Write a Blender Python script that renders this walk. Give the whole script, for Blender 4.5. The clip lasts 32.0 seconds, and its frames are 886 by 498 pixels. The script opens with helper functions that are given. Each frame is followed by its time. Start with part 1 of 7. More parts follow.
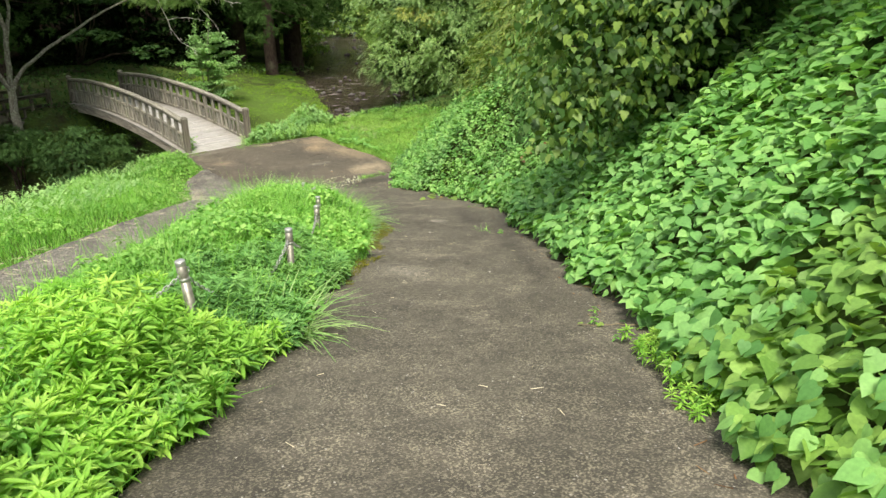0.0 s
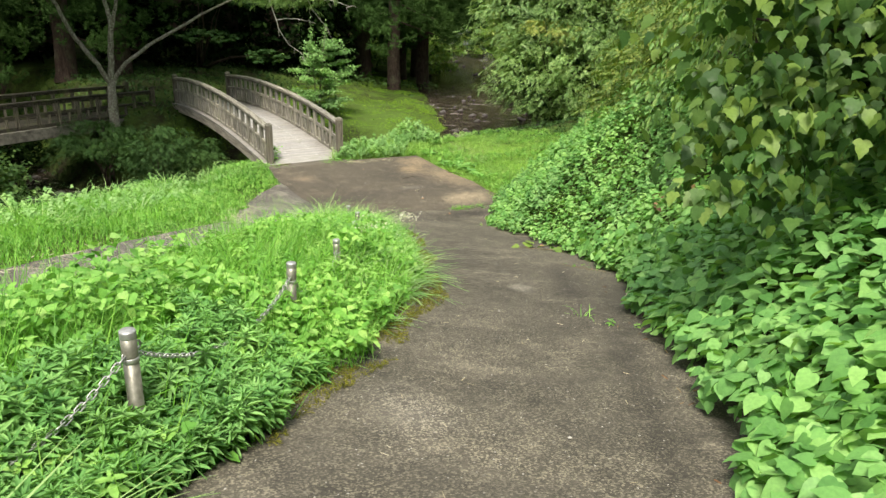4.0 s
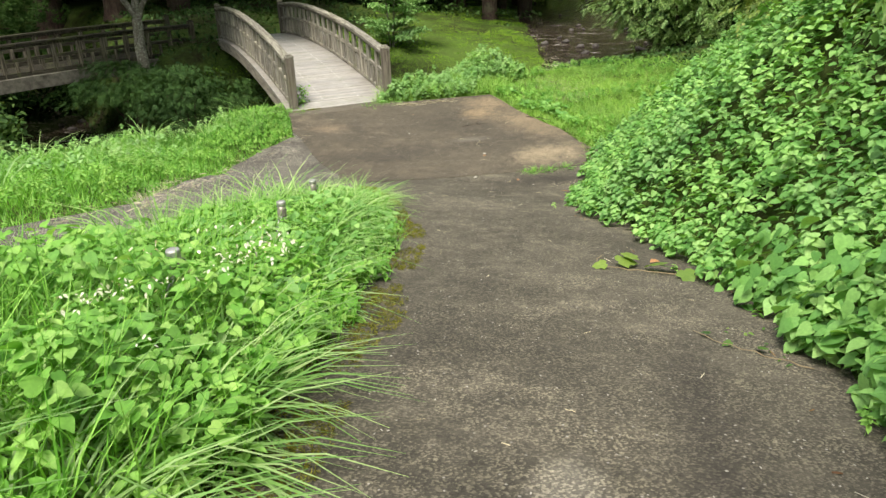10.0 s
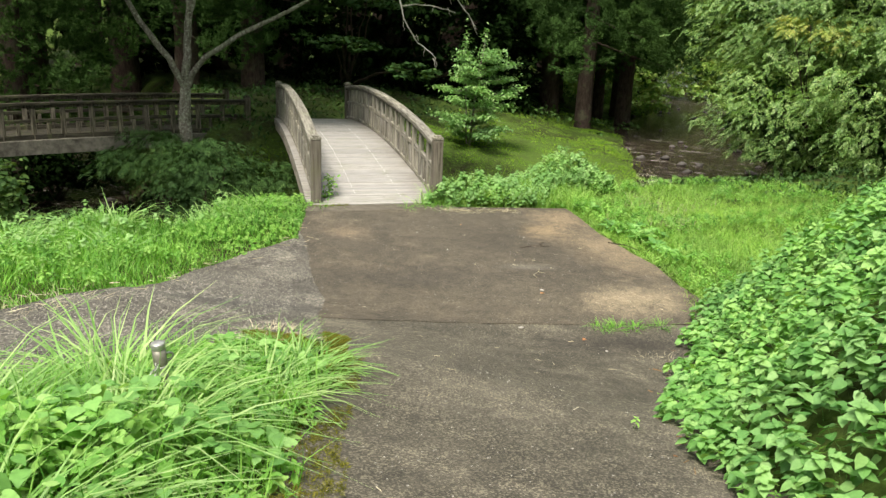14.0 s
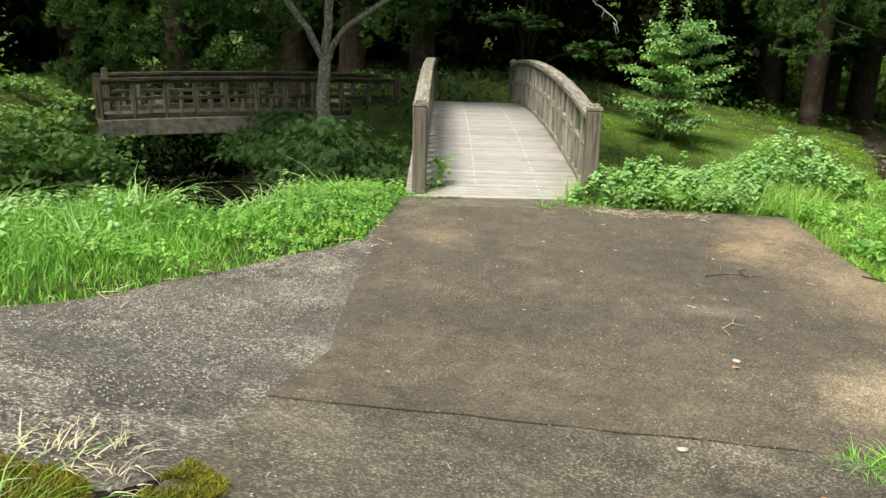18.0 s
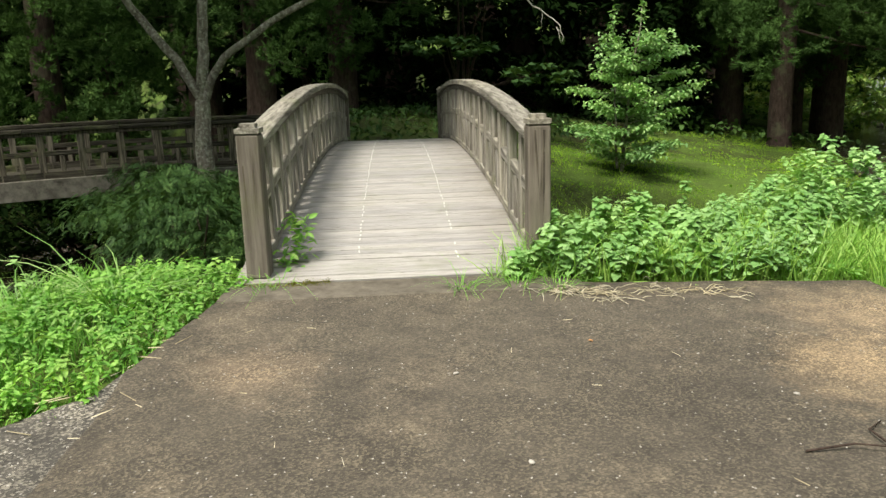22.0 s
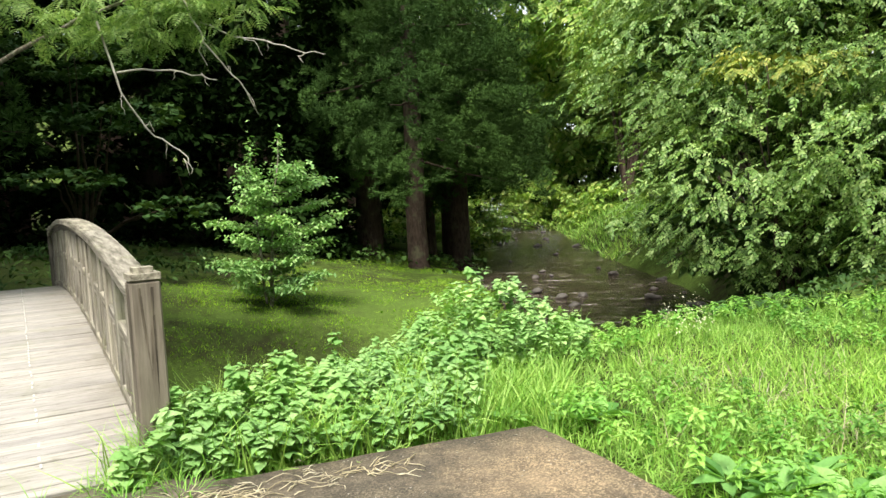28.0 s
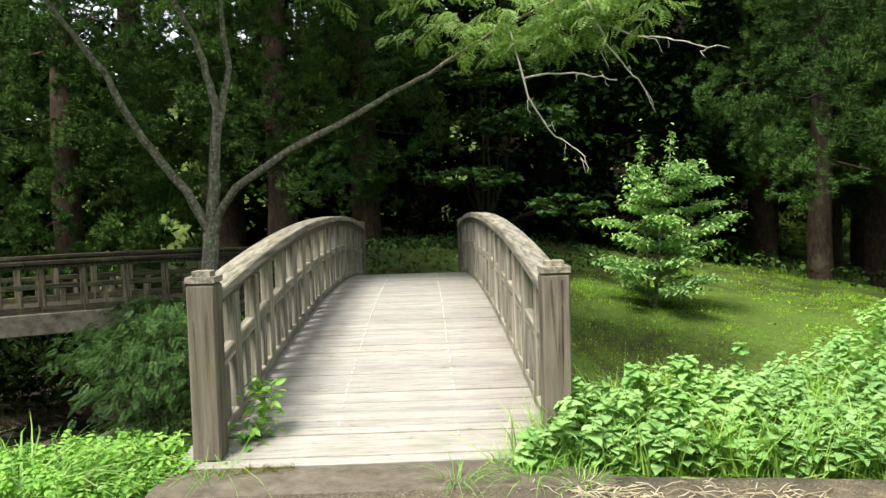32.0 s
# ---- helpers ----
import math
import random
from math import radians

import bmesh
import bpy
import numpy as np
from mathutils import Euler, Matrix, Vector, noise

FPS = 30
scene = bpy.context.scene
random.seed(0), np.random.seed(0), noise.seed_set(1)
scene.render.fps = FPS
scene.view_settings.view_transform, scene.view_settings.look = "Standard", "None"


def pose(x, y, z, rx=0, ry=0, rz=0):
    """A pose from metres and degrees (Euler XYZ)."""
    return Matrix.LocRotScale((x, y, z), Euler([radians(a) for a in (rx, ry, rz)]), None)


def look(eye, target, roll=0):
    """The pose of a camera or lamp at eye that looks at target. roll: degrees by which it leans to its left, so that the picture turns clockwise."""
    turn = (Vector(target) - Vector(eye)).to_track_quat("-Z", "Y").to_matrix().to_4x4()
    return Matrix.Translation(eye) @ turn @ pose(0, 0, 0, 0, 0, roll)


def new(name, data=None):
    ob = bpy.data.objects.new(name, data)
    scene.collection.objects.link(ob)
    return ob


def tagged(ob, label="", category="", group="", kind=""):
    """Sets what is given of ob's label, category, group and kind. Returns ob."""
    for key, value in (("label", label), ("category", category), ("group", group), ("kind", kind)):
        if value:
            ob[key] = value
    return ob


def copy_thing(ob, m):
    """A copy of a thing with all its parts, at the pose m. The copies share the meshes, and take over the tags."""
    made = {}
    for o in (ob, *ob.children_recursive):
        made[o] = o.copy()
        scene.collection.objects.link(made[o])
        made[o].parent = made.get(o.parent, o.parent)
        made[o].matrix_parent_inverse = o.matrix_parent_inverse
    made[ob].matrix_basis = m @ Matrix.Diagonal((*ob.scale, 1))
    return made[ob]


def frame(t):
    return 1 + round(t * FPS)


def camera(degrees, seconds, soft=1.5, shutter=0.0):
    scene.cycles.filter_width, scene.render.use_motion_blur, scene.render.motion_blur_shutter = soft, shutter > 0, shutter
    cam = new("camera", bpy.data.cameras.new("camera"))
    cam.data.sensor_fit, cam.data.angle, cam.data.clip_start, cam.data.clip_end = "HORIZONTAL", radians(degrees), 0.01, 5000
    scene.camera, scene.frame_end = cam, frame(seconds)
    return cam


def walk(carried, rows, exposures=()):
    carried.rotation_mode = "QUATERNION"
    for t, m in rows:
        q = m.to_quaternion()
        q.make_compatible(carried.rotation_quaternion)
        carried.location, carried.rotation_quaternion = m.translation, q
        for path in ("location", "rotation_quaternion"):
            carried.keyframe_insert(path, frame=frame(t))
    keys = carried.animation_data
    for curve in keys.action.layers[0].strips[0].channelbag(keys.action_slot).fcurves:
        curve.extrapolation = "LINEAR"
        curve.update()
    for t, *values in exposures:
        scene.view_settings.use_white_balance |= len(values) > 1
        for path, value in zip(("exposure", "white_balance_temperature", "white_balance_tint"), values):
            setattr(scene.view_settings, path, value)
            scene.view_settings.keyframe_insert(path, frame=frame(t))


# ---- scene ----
cam = camera(60.1, 32.0, soft=1.5)
METRES, EYE, TILT, LEAN, TURN = 20.5, 1.42, -21.8, 0.6, 0.0
ROWS = [
    (0.0, 0.0, 0.0, 0.0, 0.0, 0.0, -0.0),
    (0.5, 0.004, 0.0239, 0.0033, 0.72, 1.73, -0.95),
    (1.0, 0.0071, 0.0475, 0.0067, 4.07, 1.1, -1.26),
    (1.5, 0.0097, 0.0694, 0.0092, 2.98, 1.95, -1.92),
    (2.0, 0.0115, 0.0905, 0.0121, 5.62, 2.01, -2.96),
    (2.5, 0.0141, 0.1108, 0.0149, 5.79, 2.36, -4.0),
    (3.0, 0.0152, 0.1307, 0.0177, 8.38, 2.81, -5.26),
    (3.5, 0.0166, 0.1502, 0.021, 8.76, 1.56, -5.66),
    (5.5, 0.0165, 0.231, 0.0331, 10.93, 1.64, -5.27),
    (6.0, 0.0153, 0.2518, 0.0354, 10.94, 3.05, -4.98),
    (6.5, 0.0149, 0.2736, 0.0383, 14.14, -0.15, -7.03),
    (7.0, 0.0141, 0.2943, 0.0412, 15.37, 0.54, -7.6),
    (7.5, 0.014, 0.3155, 0.0443, 16.22, -1.14, -8.38),
    (8.0, 0.0137, 0.3364, 0.0473, 15.71, 1.13, -7.36),
    (8.5, 0.0127, 0.3577, 0.0506, 16.03, -0.91, -8.2),
    (9.0, 0.0112, 0.3787, 0.0535, 16.93, -0.62, -7.07),
    (9.5, 0.0096, 0.3979, 0.0567, 17.37, -2.08, -7.56),
    (10.0, 0.009, 0.4197, 0.0603, 17.91, -3.47, -5.79),
    (10.5, 0.0072, 0.441, 0.0639, 16.08, -0.79, -6.36),
    (11.0, 0.0043, 0.4611, 0.0675, 17.46, 0.8, -5.87),
    (11.5, -0.0003, 0.4813, 0.0712, 17.86, 1.9, -6.94),
    (12.0, -0.0052, 0.5019, 0.0748, 19.42, 4.03, -7.11),
    (12.5, -0.0102, 0.5229, 0.0782, 20.89, 4.17, -9.21),
    (13.0, -0.0148, 0.5442, 0.0813, 22.25, 3.96, -9.72),
    (13.5, -0.0192, 0.5648, 0.0848, 23.23, 3.54, -11.24),
    (15.5, -0.0416, 0.6433, 0.0956, 27.05, 2.77, -12.98),
    (16.0, -0.0472, 0.6653, 0.098, 30.39, 3.92, -13.77),
    (16.5, -0.0535, 0.6875, 0.1008, 32.28, 1.96, -14.63),
    (17.0, -0.0596, 0.7077, 0.1037, 34.36, 0.97, -14.89),
    (17.5, -0.0669, 0.7277, 0.1062, 34.68, 0.12, -15.79),
    (18.0, -0.0749, 0.7481, 0.1077, 38.74, -0.07, -16.0),
    (18.5, -0.0829, 0.7678, 0.1101, 38.46, -2.9, -15.34),
    (19.0, -0.0925, 0.7864, 0.1128, 39.59, -3.38, -14.39),
    (19.5, -0.1017, 0.804, 0.1149, 40.03, -4.86, -14.18),
    (20.0, -0.1116, 0.8219, 0.1184, 36.17, -4.47, -11.6),
    (20.5, -0.1214, 0.8374, 0.1222, 31.08, -1.17, -10.58),
    (21.0, -0.1329, 0.8552, 0.1273, 33.52, 1.31, -10.67),
    (21.5, -0.1451, 0.873, 0.132, 33.54, 2.07, -11.2),
    (22.0, -0.1558, 0.8915, 0.1368, 35.82, 4.1, -11.91),
    (22.5, -0.1658, 0.907, 0.1421, 34.45, 5.65, -12.78),
    (23.0, -0.1708, 0.9213, 0.1477, 36.22, 8.06, -13.44),
    (23.5, -0.1753, 0.9297, 0.152, 29.02, 9.87, -11.76),
    (24.0, -0.1746, 0.9323, 0.1544, 27.84, 12.3, -11.38),
    (24.5, -0.1734, 0.9334, 0.155, 25.1, 13.78, -10.08),
    (25.0, -0.1725, 0.9338, 0.1553, 21.41, 14.55, -8.2),
    (25.5, -0.1714, 0.9335, 0.1556, 17.14, 15.39, -5.93),
    (26.0, -0.1702, 0.9334, 0.1556, 13.79, 15.84, -3.93),
    (26.5, -0.1698, 0.9332, 0.1557, 11.25, 16.6, -2.5),
    (28.5, -0.1706, 0.933, 0.1554, 12.61, 16.53, -2.14),
    (29.0, -0.1718, 0.9333, 0.1554, 15.6, 16.07, -3.46),
    (29.5, -0.1733, 0.9333, 0.1554, 19.44, 15.48, -5.08),
    (30.0, -0.1745, 0.9328, 0.1552, 24.13, 14.76, -6.99),
    (30.5, -0.1755, 0.932, 0.1552, 27.95, 14.29, -8.63),
    (31.0, -0.176, 0.9312, 0.1551, 31.73, 14.18, -10.1),
    (31.5, -0.1766, 0.9307, 0.1549, 35.72, 13.46, -11.62),
    (32.0, -0.177, 0.9306, 0.1548, 38.06, 13.0, -12.66),
]
walk(cam, [(t, pose(0, 0, EYE, TILT, LEAN, TURN) @ pose(METRES * x, METRES * y, METRES * z, 90 + pitch, roll, yaw)) for t, x, y, z, yaw, pitch, roll in ROWS],
     exposures=[(0.0, 1.13, 6850, 10), (6.0, 1.12, 6850, 10), (10.0, 1.05, 6850, 10), (13.0, 1.1, 6850, 10), (20.0, 1.11, 6850, 10), (23.0, 1.05, 6850, 10), (24.0, 1.18, 6850, 10), (25.5, 1.46, 6850, 10), (32.0, 1.4, 6850, 10)])
SKY, SUN = 0.095, 3.2

# ---- light ----
world = bpy.data.worlds.new("sky")
scene.world = world
world.use_nodes = True
wn = world.node_tree.nodes
sky = wn.new("ShaderNodeTexSky")
sky.sky_type = "NISHITA"
sky.sun_disc = False
sky.sun_elevation, sky.sun_rotation = radians(58), radians(200)
sky.air_density, sky.dust_density, sky.ozone_density = 1.0, 3.0, 1.0
soft_sky = wn.new("ShaderNodeMixRGB")
soft_sky.inputs[0].default_value = 0.6
soft_sky.inputs[2].default_value = (7.5, 7.9, 8.0, 1)
world.node_tree.links.new(sky.outputs[0], soft_sky.inputs[1])
world.node_tree.links.new(soft_sky.outputs[0], wn["Background"].inputs[0])
wn["Background"].inputs[1].default_value = SKY
sun = new("sun", bpy.data.lights.new("sun", "SUN"))
sun.data.energy, sun.data.angle, sun.data.color = SUN, radians(20), (1.0, 0.95, 0.86)
# high, behind the walker
sun.matrix_world = look((-1, -6, 30), (-2, 14, -4))


# ---- materials ----
def material(name, rough=0.7, metal=0.0, spec=0.4):
    m = bpy.data.materials.new(name)
    m.use_nodes = True
    b = m.node_tree.nodes["Principled BSDF"]
    b.inputs["Roughness"].default_value, b.inputs["Metallic"].default_value = rough, metal
    b.inputs["Specular IOR Level"].default_value = spec
    return m, m.node_tree.nodes, m.node_tree.links, b


def ramp_node(nodes, links, source, stops):
    r = nodes.new("ShaderNodeValToRGB")
    while len(r.color_ramp.elements) < len(stops):
        r.color_ramp.elements.new(0.5)
    for e, (p, c) in zip(r.color_ramp.elements, stops):
        e.position, e.color = p, (*c, 1)
    links.new(source, r.inputs[0])
    return r


def coords(nodes, links, scale=(1, 1, 1), world_space=True):
    m = nodes.new("ShaderNodeMapping")
    m.inputs["Scale"].default_value = scale
    if world_space:
        g = nodes.new("ShaderNodeNewGeometry")
        links.new(g.outputs["Position"], m.inputs[0])
    else:
        t = nodes.new("ShaderNodeTexCoord")
        links.new(t.outputs["Object"], m.inputs[0])
    return m.outputs[0]


def noise_node(nodes, links, vec, scale, detail=4, rough=0.6):
    n = nodes.new("ShaderNodeTexNoise")
    n.inputs["Scale"].default_value, n.inputs["Detail"].default_value = scale, detail
    n.inputs["Roughness"].default_value = rough
    links.new(vec, n.inputs["Vector"])
    return n.outputs["Fac"]


def mixed(nodes, links, a, b, fac, mode="MIX"):
    m = nodes.new("ShaderNodeMixRGB")
    m.blend_type = mode
    for s, i in ((fac, 0), (a, 1), (b, 2)):
        if isinstance(s, (int, float)):
            m.inputs[i].default_value = s
        elif isinstance(s, tuple):
            m.inputs[i].default_value = (*s, 1)
        else:
            links.new(s, m.inputs[i])
    return m.outputs[0]


def bump(nodes, links, b, height, strength, dist):
    n = nodes.new("ShaderNodeBump")
    n.inputs["Strength"].default_value, n.inputs["Distance"].default_value = strength, dist
    links.new(height, n.inputs["Height"])
    links.new(n.outputs[0], b.inputs["Normal"])


def leaf_material(name, dark, mid, light, through_light=0.35, rough=0.5, spec=0.35, patch=0.5, warm_tint=(1.25, 1.2, 0.55)):
    """Leaves: each its own tone, larger drifts of tone over the bed, some light passing through."""
    m, n, l, b = material(name, rough, 0, spec)
    g = n.new("ShaderNodeNewGeometry")
    own = n.new("ShaderNodeObjectInfo")
    both = n.new("ShaderNodeMath")
    both.operation = "ADD"
    l.new(g.outputs["Random Per Island"], both.inputs[0])
    l.new(own.outputs["Random"], both.inputs[1])
    wrap = n.new("ShaderNodeMath")
    wrap.operation = "FRACT"
    l.new(both.outputs[0], wrap.inputs[0])
    tone = ramp_node(n, l, wrap.outputs[0], [(0, dark), (0.5, mid), (1, light)])
    drift = noise_node(n, l, coords(n, l), patch, 3)
    shade = ramp_node(n, l, drift, [(0.3, (0.72, 0.76, 0.8)), (0.7, (1.12, 1.1, 0.95))])
    vein = ramp_node(n, l, noise_node(n, l, coords(n, l), 55, 3), [(0.3, (0.84, 0.86, 0.84)), (0.7, (1.14, 1.12, 1.1))])
    col = mixed(n, l, mixed(n, l, tone.outputs[0], shade.outputs[0], 1.0, "MULTIPLY"), vein.outputs[0], 1.0, "MULTIPLY")
    l.new(col, b.inputs["Base Color"])
    t = n.new("ShaderNodeBsdfTranslucent")
    warm = mixed(n, l, col, warm_tint, 1.0, "MULTIPLY")
    l.new(warm, t.inputs[0])
    mix = n.new("ShaderNodeMixShader")
    mix.inputs[0].default_value = through_light
    l.new(b.outputs[0], mix.inputs[1])
    l.new(t.outputs[0], mix.inputs[2])
    l.new(mix.outputs[0], n["Material Output"].inputs[0])
    return m


def blotch(n, l, v, place, reach, angle):
    """A mask for one ragged patch on the ground."""
    m = n.new("ShaderNodeMapping")
    m.vector_type = "TEXTURE"
    m.inputs["Location"].default_value = (*place, 0)
    m.inputs["Rotation"].default_value = (0, 0, angle)
    m.inputs["Scale"].default_value = (reach[0] * 1.8, reach[1] * 1.8, 1000)
    l.new(v, m.inputs[0])
    d = n.new("ShaderNodeVectorMath")
    d.operation = "LENGTH"
    l.new(m.outputs[0], d.inputs[0])
    s = n.new("ShaderNodeMath")
    s.operation = "MULTIPLY_ADD"
    s.inputs[1].default_value = 0.95
    l.new(noise_node(n, l, v, 3.2, 8, 0.85), s.inputs[0])
    l.new(d.outputs["Value"], s.inputs[2])
    return ramp_node(n, l, s.outputs[0], [(0.55, (0.75, 0.75, 0.75)), (0.9, (0, 0, 0))]).outputs[0]


def asphalt_material(name, dark, light, stain, grit, grit_size, patches=(), chips=0.9):
    """Worn asphalt: broad drifts, ragged stains, mottling, close-set aggregate and a scatter of pale stones."""
    m, n, l, b = material(name, 0.86, 0, 0.3)
    v = coords(n, l)
    large = ramp_node(n, l, noise_node(n, l, v, 0.55, 5), [(0.32, dark), (0.66, light)])
    stains = ramp_node(n, l, noise_node(n, l, v, 1.35, 8, 0.78), [(0.5, (0, 0, 0)), (0.66, (1, 1, 1))])
    c = mixed(n, l, large.outputs[0], stain, stains.outputs[0])
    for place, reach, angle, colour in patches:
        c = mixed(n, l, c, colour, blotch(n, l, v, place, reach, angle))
    mottle = ramp_node(n, l, noise_node(n, l, v, 6.5, 8, 0.75), [(0.34, (0.74, 0.74, 0.75)), (0.5, (0.98, 0.98, 0.98)), (0.66, (1.24, 1.23, 1.2))])
    c = mixed(n, l, c, mottle.outputs[0], 1.0, "MULTIPLY")
    vor = n.new("ShaderNodeTexVoronoi")
    vor.inputs["Scale"].default_value = grit_size
    l.new(v, vor.inputs["Vector"])
    stone = ramp_node(n, l, vor.outputs["Color"], [(0.3, (0.6, 0.6, 0.6)), (0.6, (0.92, 0.92, 0.91)), (0.72, (grit, grit, grit * 0.94))])
    spots = ramp_node(n, l, noise_node(n, l, v, 2.6, 6, 0.7), [(0.36, (0, 0, 0)), (0.6, (1, 1, 1))])
    c2 = mixed(n, l, c, stone.outputs[0], mixed(n, l, (0.45, 0.45, 0.45), (1, 1, 1), spots.outputs[0]), "MULTIPLY")
    # single pale stones showing in the worn surface
    big = n.new("ShaderNodeTexVoronoi")
    big.inputs["Scale"].default_value = grit_size * 0.5
    l.new(v, big.inputs["Vector"])
    size = ramp_node(n, l, big.outputs["Distance"], [(0.26, (1, 1, 1)), (0.36, (0, 0, 0))])
    few = ramp_node(n, l, big.outputs["Color"], [(chips - 0.02, (0, 0, 0)), (chips, (1, 1, 1))])
    pick = mixed(n, l, mixed(n, l, size.outputs[0], few.outputs[0], 1.0, "MULTIPLY"), spots.outputs[0], 0.7, "MULTIPLY")
    c2 = mixed(n, l, c2, (0.33, 0.315, 0.285), pick)
    fine = ramp_node(n, l, noise_node(n, l, v, 60, 3), [(0.3, (0.72, 0.72, 0.72)), (0.7, (1.22, 1.22, 1.22))])
    l.new(mixed(n, l, c2, fine.outputs[0], 1.0, "MULTIPLY"), b.inputs["Base Color"])
    bump(n, l, b, vor.outputs["Distance"], 0.45, 0.005)
    return m


def wood_material(name, dark, light, along="Y", moss=0.15, stretch=14, run=0.9, deep=0.6, flecks=0.0, vary=1.0, grime=0.0):
    m, n, l, b = material(name, 0.85, 0, 0.2)
    s = [stretch, stretch, stretch]
    s["XYZ".index(along)] = run
    t = n.new("ShaderNodeTexCoord")
    info = n.new("ShaderNodeObjectInfo")
    add = n.new("ShaderNodeVectorMath")
    add.operation = "ADD"
    l.new(t.outputs["Object"], add.inputs[0])
    off = n.new("ShaderNodeVectorMath")
    off.operation = "SCALE"
    off.inputs[0].default_value = (37, 23, 51)
    l.new(info.outputs["Random"], off.inputs["Scale"])
    l.new(off.outputs[0], add.inputs[1])
    mp = n.new("ShaderNodeMapping")
    mp.inputs["Scale"].default_value = s
    l.new(add.outputs[0], mp.inputs[0])
    grain = noise_node(n, l, mp.outputs[0], 2.2, 6, 0.65)
    c = ramp_node(n, l, grain, [(0.34, tuple(deep * p for p in dark)), (0.42, dark), (0.54, tuple(0.5 * (p + q) for p, q in zip(dark, light))), (0.66, light)])
    tone = ramp_node(n, l, info.outputs["Random"], [(0, (1 - 0.22 * vary, 1 - 0.22 * vary, 1 - 0.2 * vary)), (1, (1 + 0.12 * vary, 1 + 0.1 * vary, 1 + 0.06 * vary))])
    c1 = mixed(n, l, c.outputs[0], tone.outputs[0], 1.0, "MULTIPLY")
    patch = ramp_node(n, l, noise_node(n, l, coords(n, l), 2.3, 5, 0.7), [(0.52, (0, 0, 0)), (0.75, (moss, moss, moss))])
    c2 = mixed(n, l, c1, (0.13, 0.15, 0.06), patch.outputs[0])
    if flecks:
        fm = n.new("ShaderNodeMapping")
        fm.inputs["Scale"].default_value = (9, 60, 30)
        l.new(add.outputs[0], fm.inputs[0])
        spots = ramp_node(n, l, noise_node(n, l, fm.outputs[0], 1.0, 3, 0.6), [(0.62, (0, 0, 0)), (0.72, (flecks, flecks, flecks))])
        c2 = mixed(n, l, c2, (0.10, 0.092, 0.08), spots.outputs[0])
    if grime:
        # trodden boards stay pale, their ends hold brown dirt
        sep = n.new("ShaderNodeSeparateXYZ")
        l.new(t.outputs["Object"], sep.inputs[0])
        far = n.new("ShaderNodeMath")
        far.operation = "ABSOLUTE"
        l.new(sep.outputs[0], far.inputs[0])
        ends = ramp_node(n, l, far.outputs[0], [(0.45, (0, 0, 0)), (0.92, (grime, grime, grime))])
        spread = ramp_node(n, l, noise_node(n, l, coords(n, l), 1.7, 5, 0.7), [(0.35, (0.3, 0.3, 0.3)), (0.65, (1, 1, 1))])
        c2 = mixed(n, l, c2, (0.125, 0.108, 0.085), mixed(n, l, ends.outputs[0], spread.outputs[0], 1.0, "MULTIPLY"))
    l.new(c2, b.inputs["Base Color"])
    bump(n, l, b, grain, 0.5, 0.01)
    return m


def bark_material(name, dark, light, moss=0.3, lichen=0.0):
    m, n, l, b = material(name, 0.95, 0, 0.1)
    grain = noise_node(n, l, coords(n, l, (15, 15, 4.0)), 1.0, 6, 0.75)
    c = ramp_node(n, l, grain, [(0.35, dark), (0.68, light)])
    blot = ramp_node(n, l, noise_node(n, l, coords(n, l), 3.0, 4), [(0.52, (0, 0, 0)), (0.68, (moss, moss, moss))])
    spots = ramp_node(n, l, noise_node(n, l, coords(n, l), 17, 5, 0.7), [(0.5, (0, 0, 0)), (0.62, (lichen, lichen, lichen))])
    mossed = mixed(n, l, c.outputs[0], (0.16, 0.19, 0.11), blot.outputs[0])
    l.new(mixed(n, l, mossed, (0.46, 0.46, 0.39), spots.outputs[0]), b.inputs["Base Color"])
    bump(n, l, b, grain, 0.7, 0.02)
    return m


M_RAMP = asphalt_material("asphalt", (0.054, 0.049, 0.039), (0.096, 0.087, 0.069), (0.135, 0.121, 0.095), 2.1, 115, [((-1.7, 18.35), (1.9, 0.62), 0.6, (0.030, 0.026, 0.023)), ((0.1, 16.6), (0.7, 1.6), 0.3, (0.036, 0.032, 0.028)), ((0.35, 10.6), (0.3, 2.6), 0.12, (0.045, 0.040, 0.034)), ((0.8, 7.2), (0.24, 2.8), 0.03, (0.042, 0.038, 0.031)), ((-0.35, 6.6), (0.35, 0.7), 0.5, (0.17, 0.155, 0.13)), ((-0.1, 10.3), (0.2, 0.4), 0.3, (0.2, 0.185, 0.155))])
M_LANDING = asphalt_material("worn_asphalt", (0.066, 0.057, 0.045), (0.096, 0.083, 0.064), (0.128, 0.107, 0.08), 1.5, 125, [((-2.0, 19.6), (1.0, 0.7), 0.8, (0.30, 0.245, 0.17)), ((-2.7, 21.3), (1.8, 0.9), -0.85, (0.225, 0.175, 0.118)), ((-3.8, 22.5), (0.9, 0.8), -0.85, (0.25, 0.19, 0.127)), ((-3.75, 21.7), (0.55, 0.8), 0.2, (0.26, 0.195, 0.125)), ((-6.0, 20.1), (0.6, 0.5), 0.0, (0.20, 0.155, 0.11)), ((-3.4, 20.0), (0.6, 0.22), 0.5, (0.14, 0.128, 0.108)), ((-4.3, 19.0), (1.6, 0.8), 0.7, (0.058, 0.051, 0.042))])
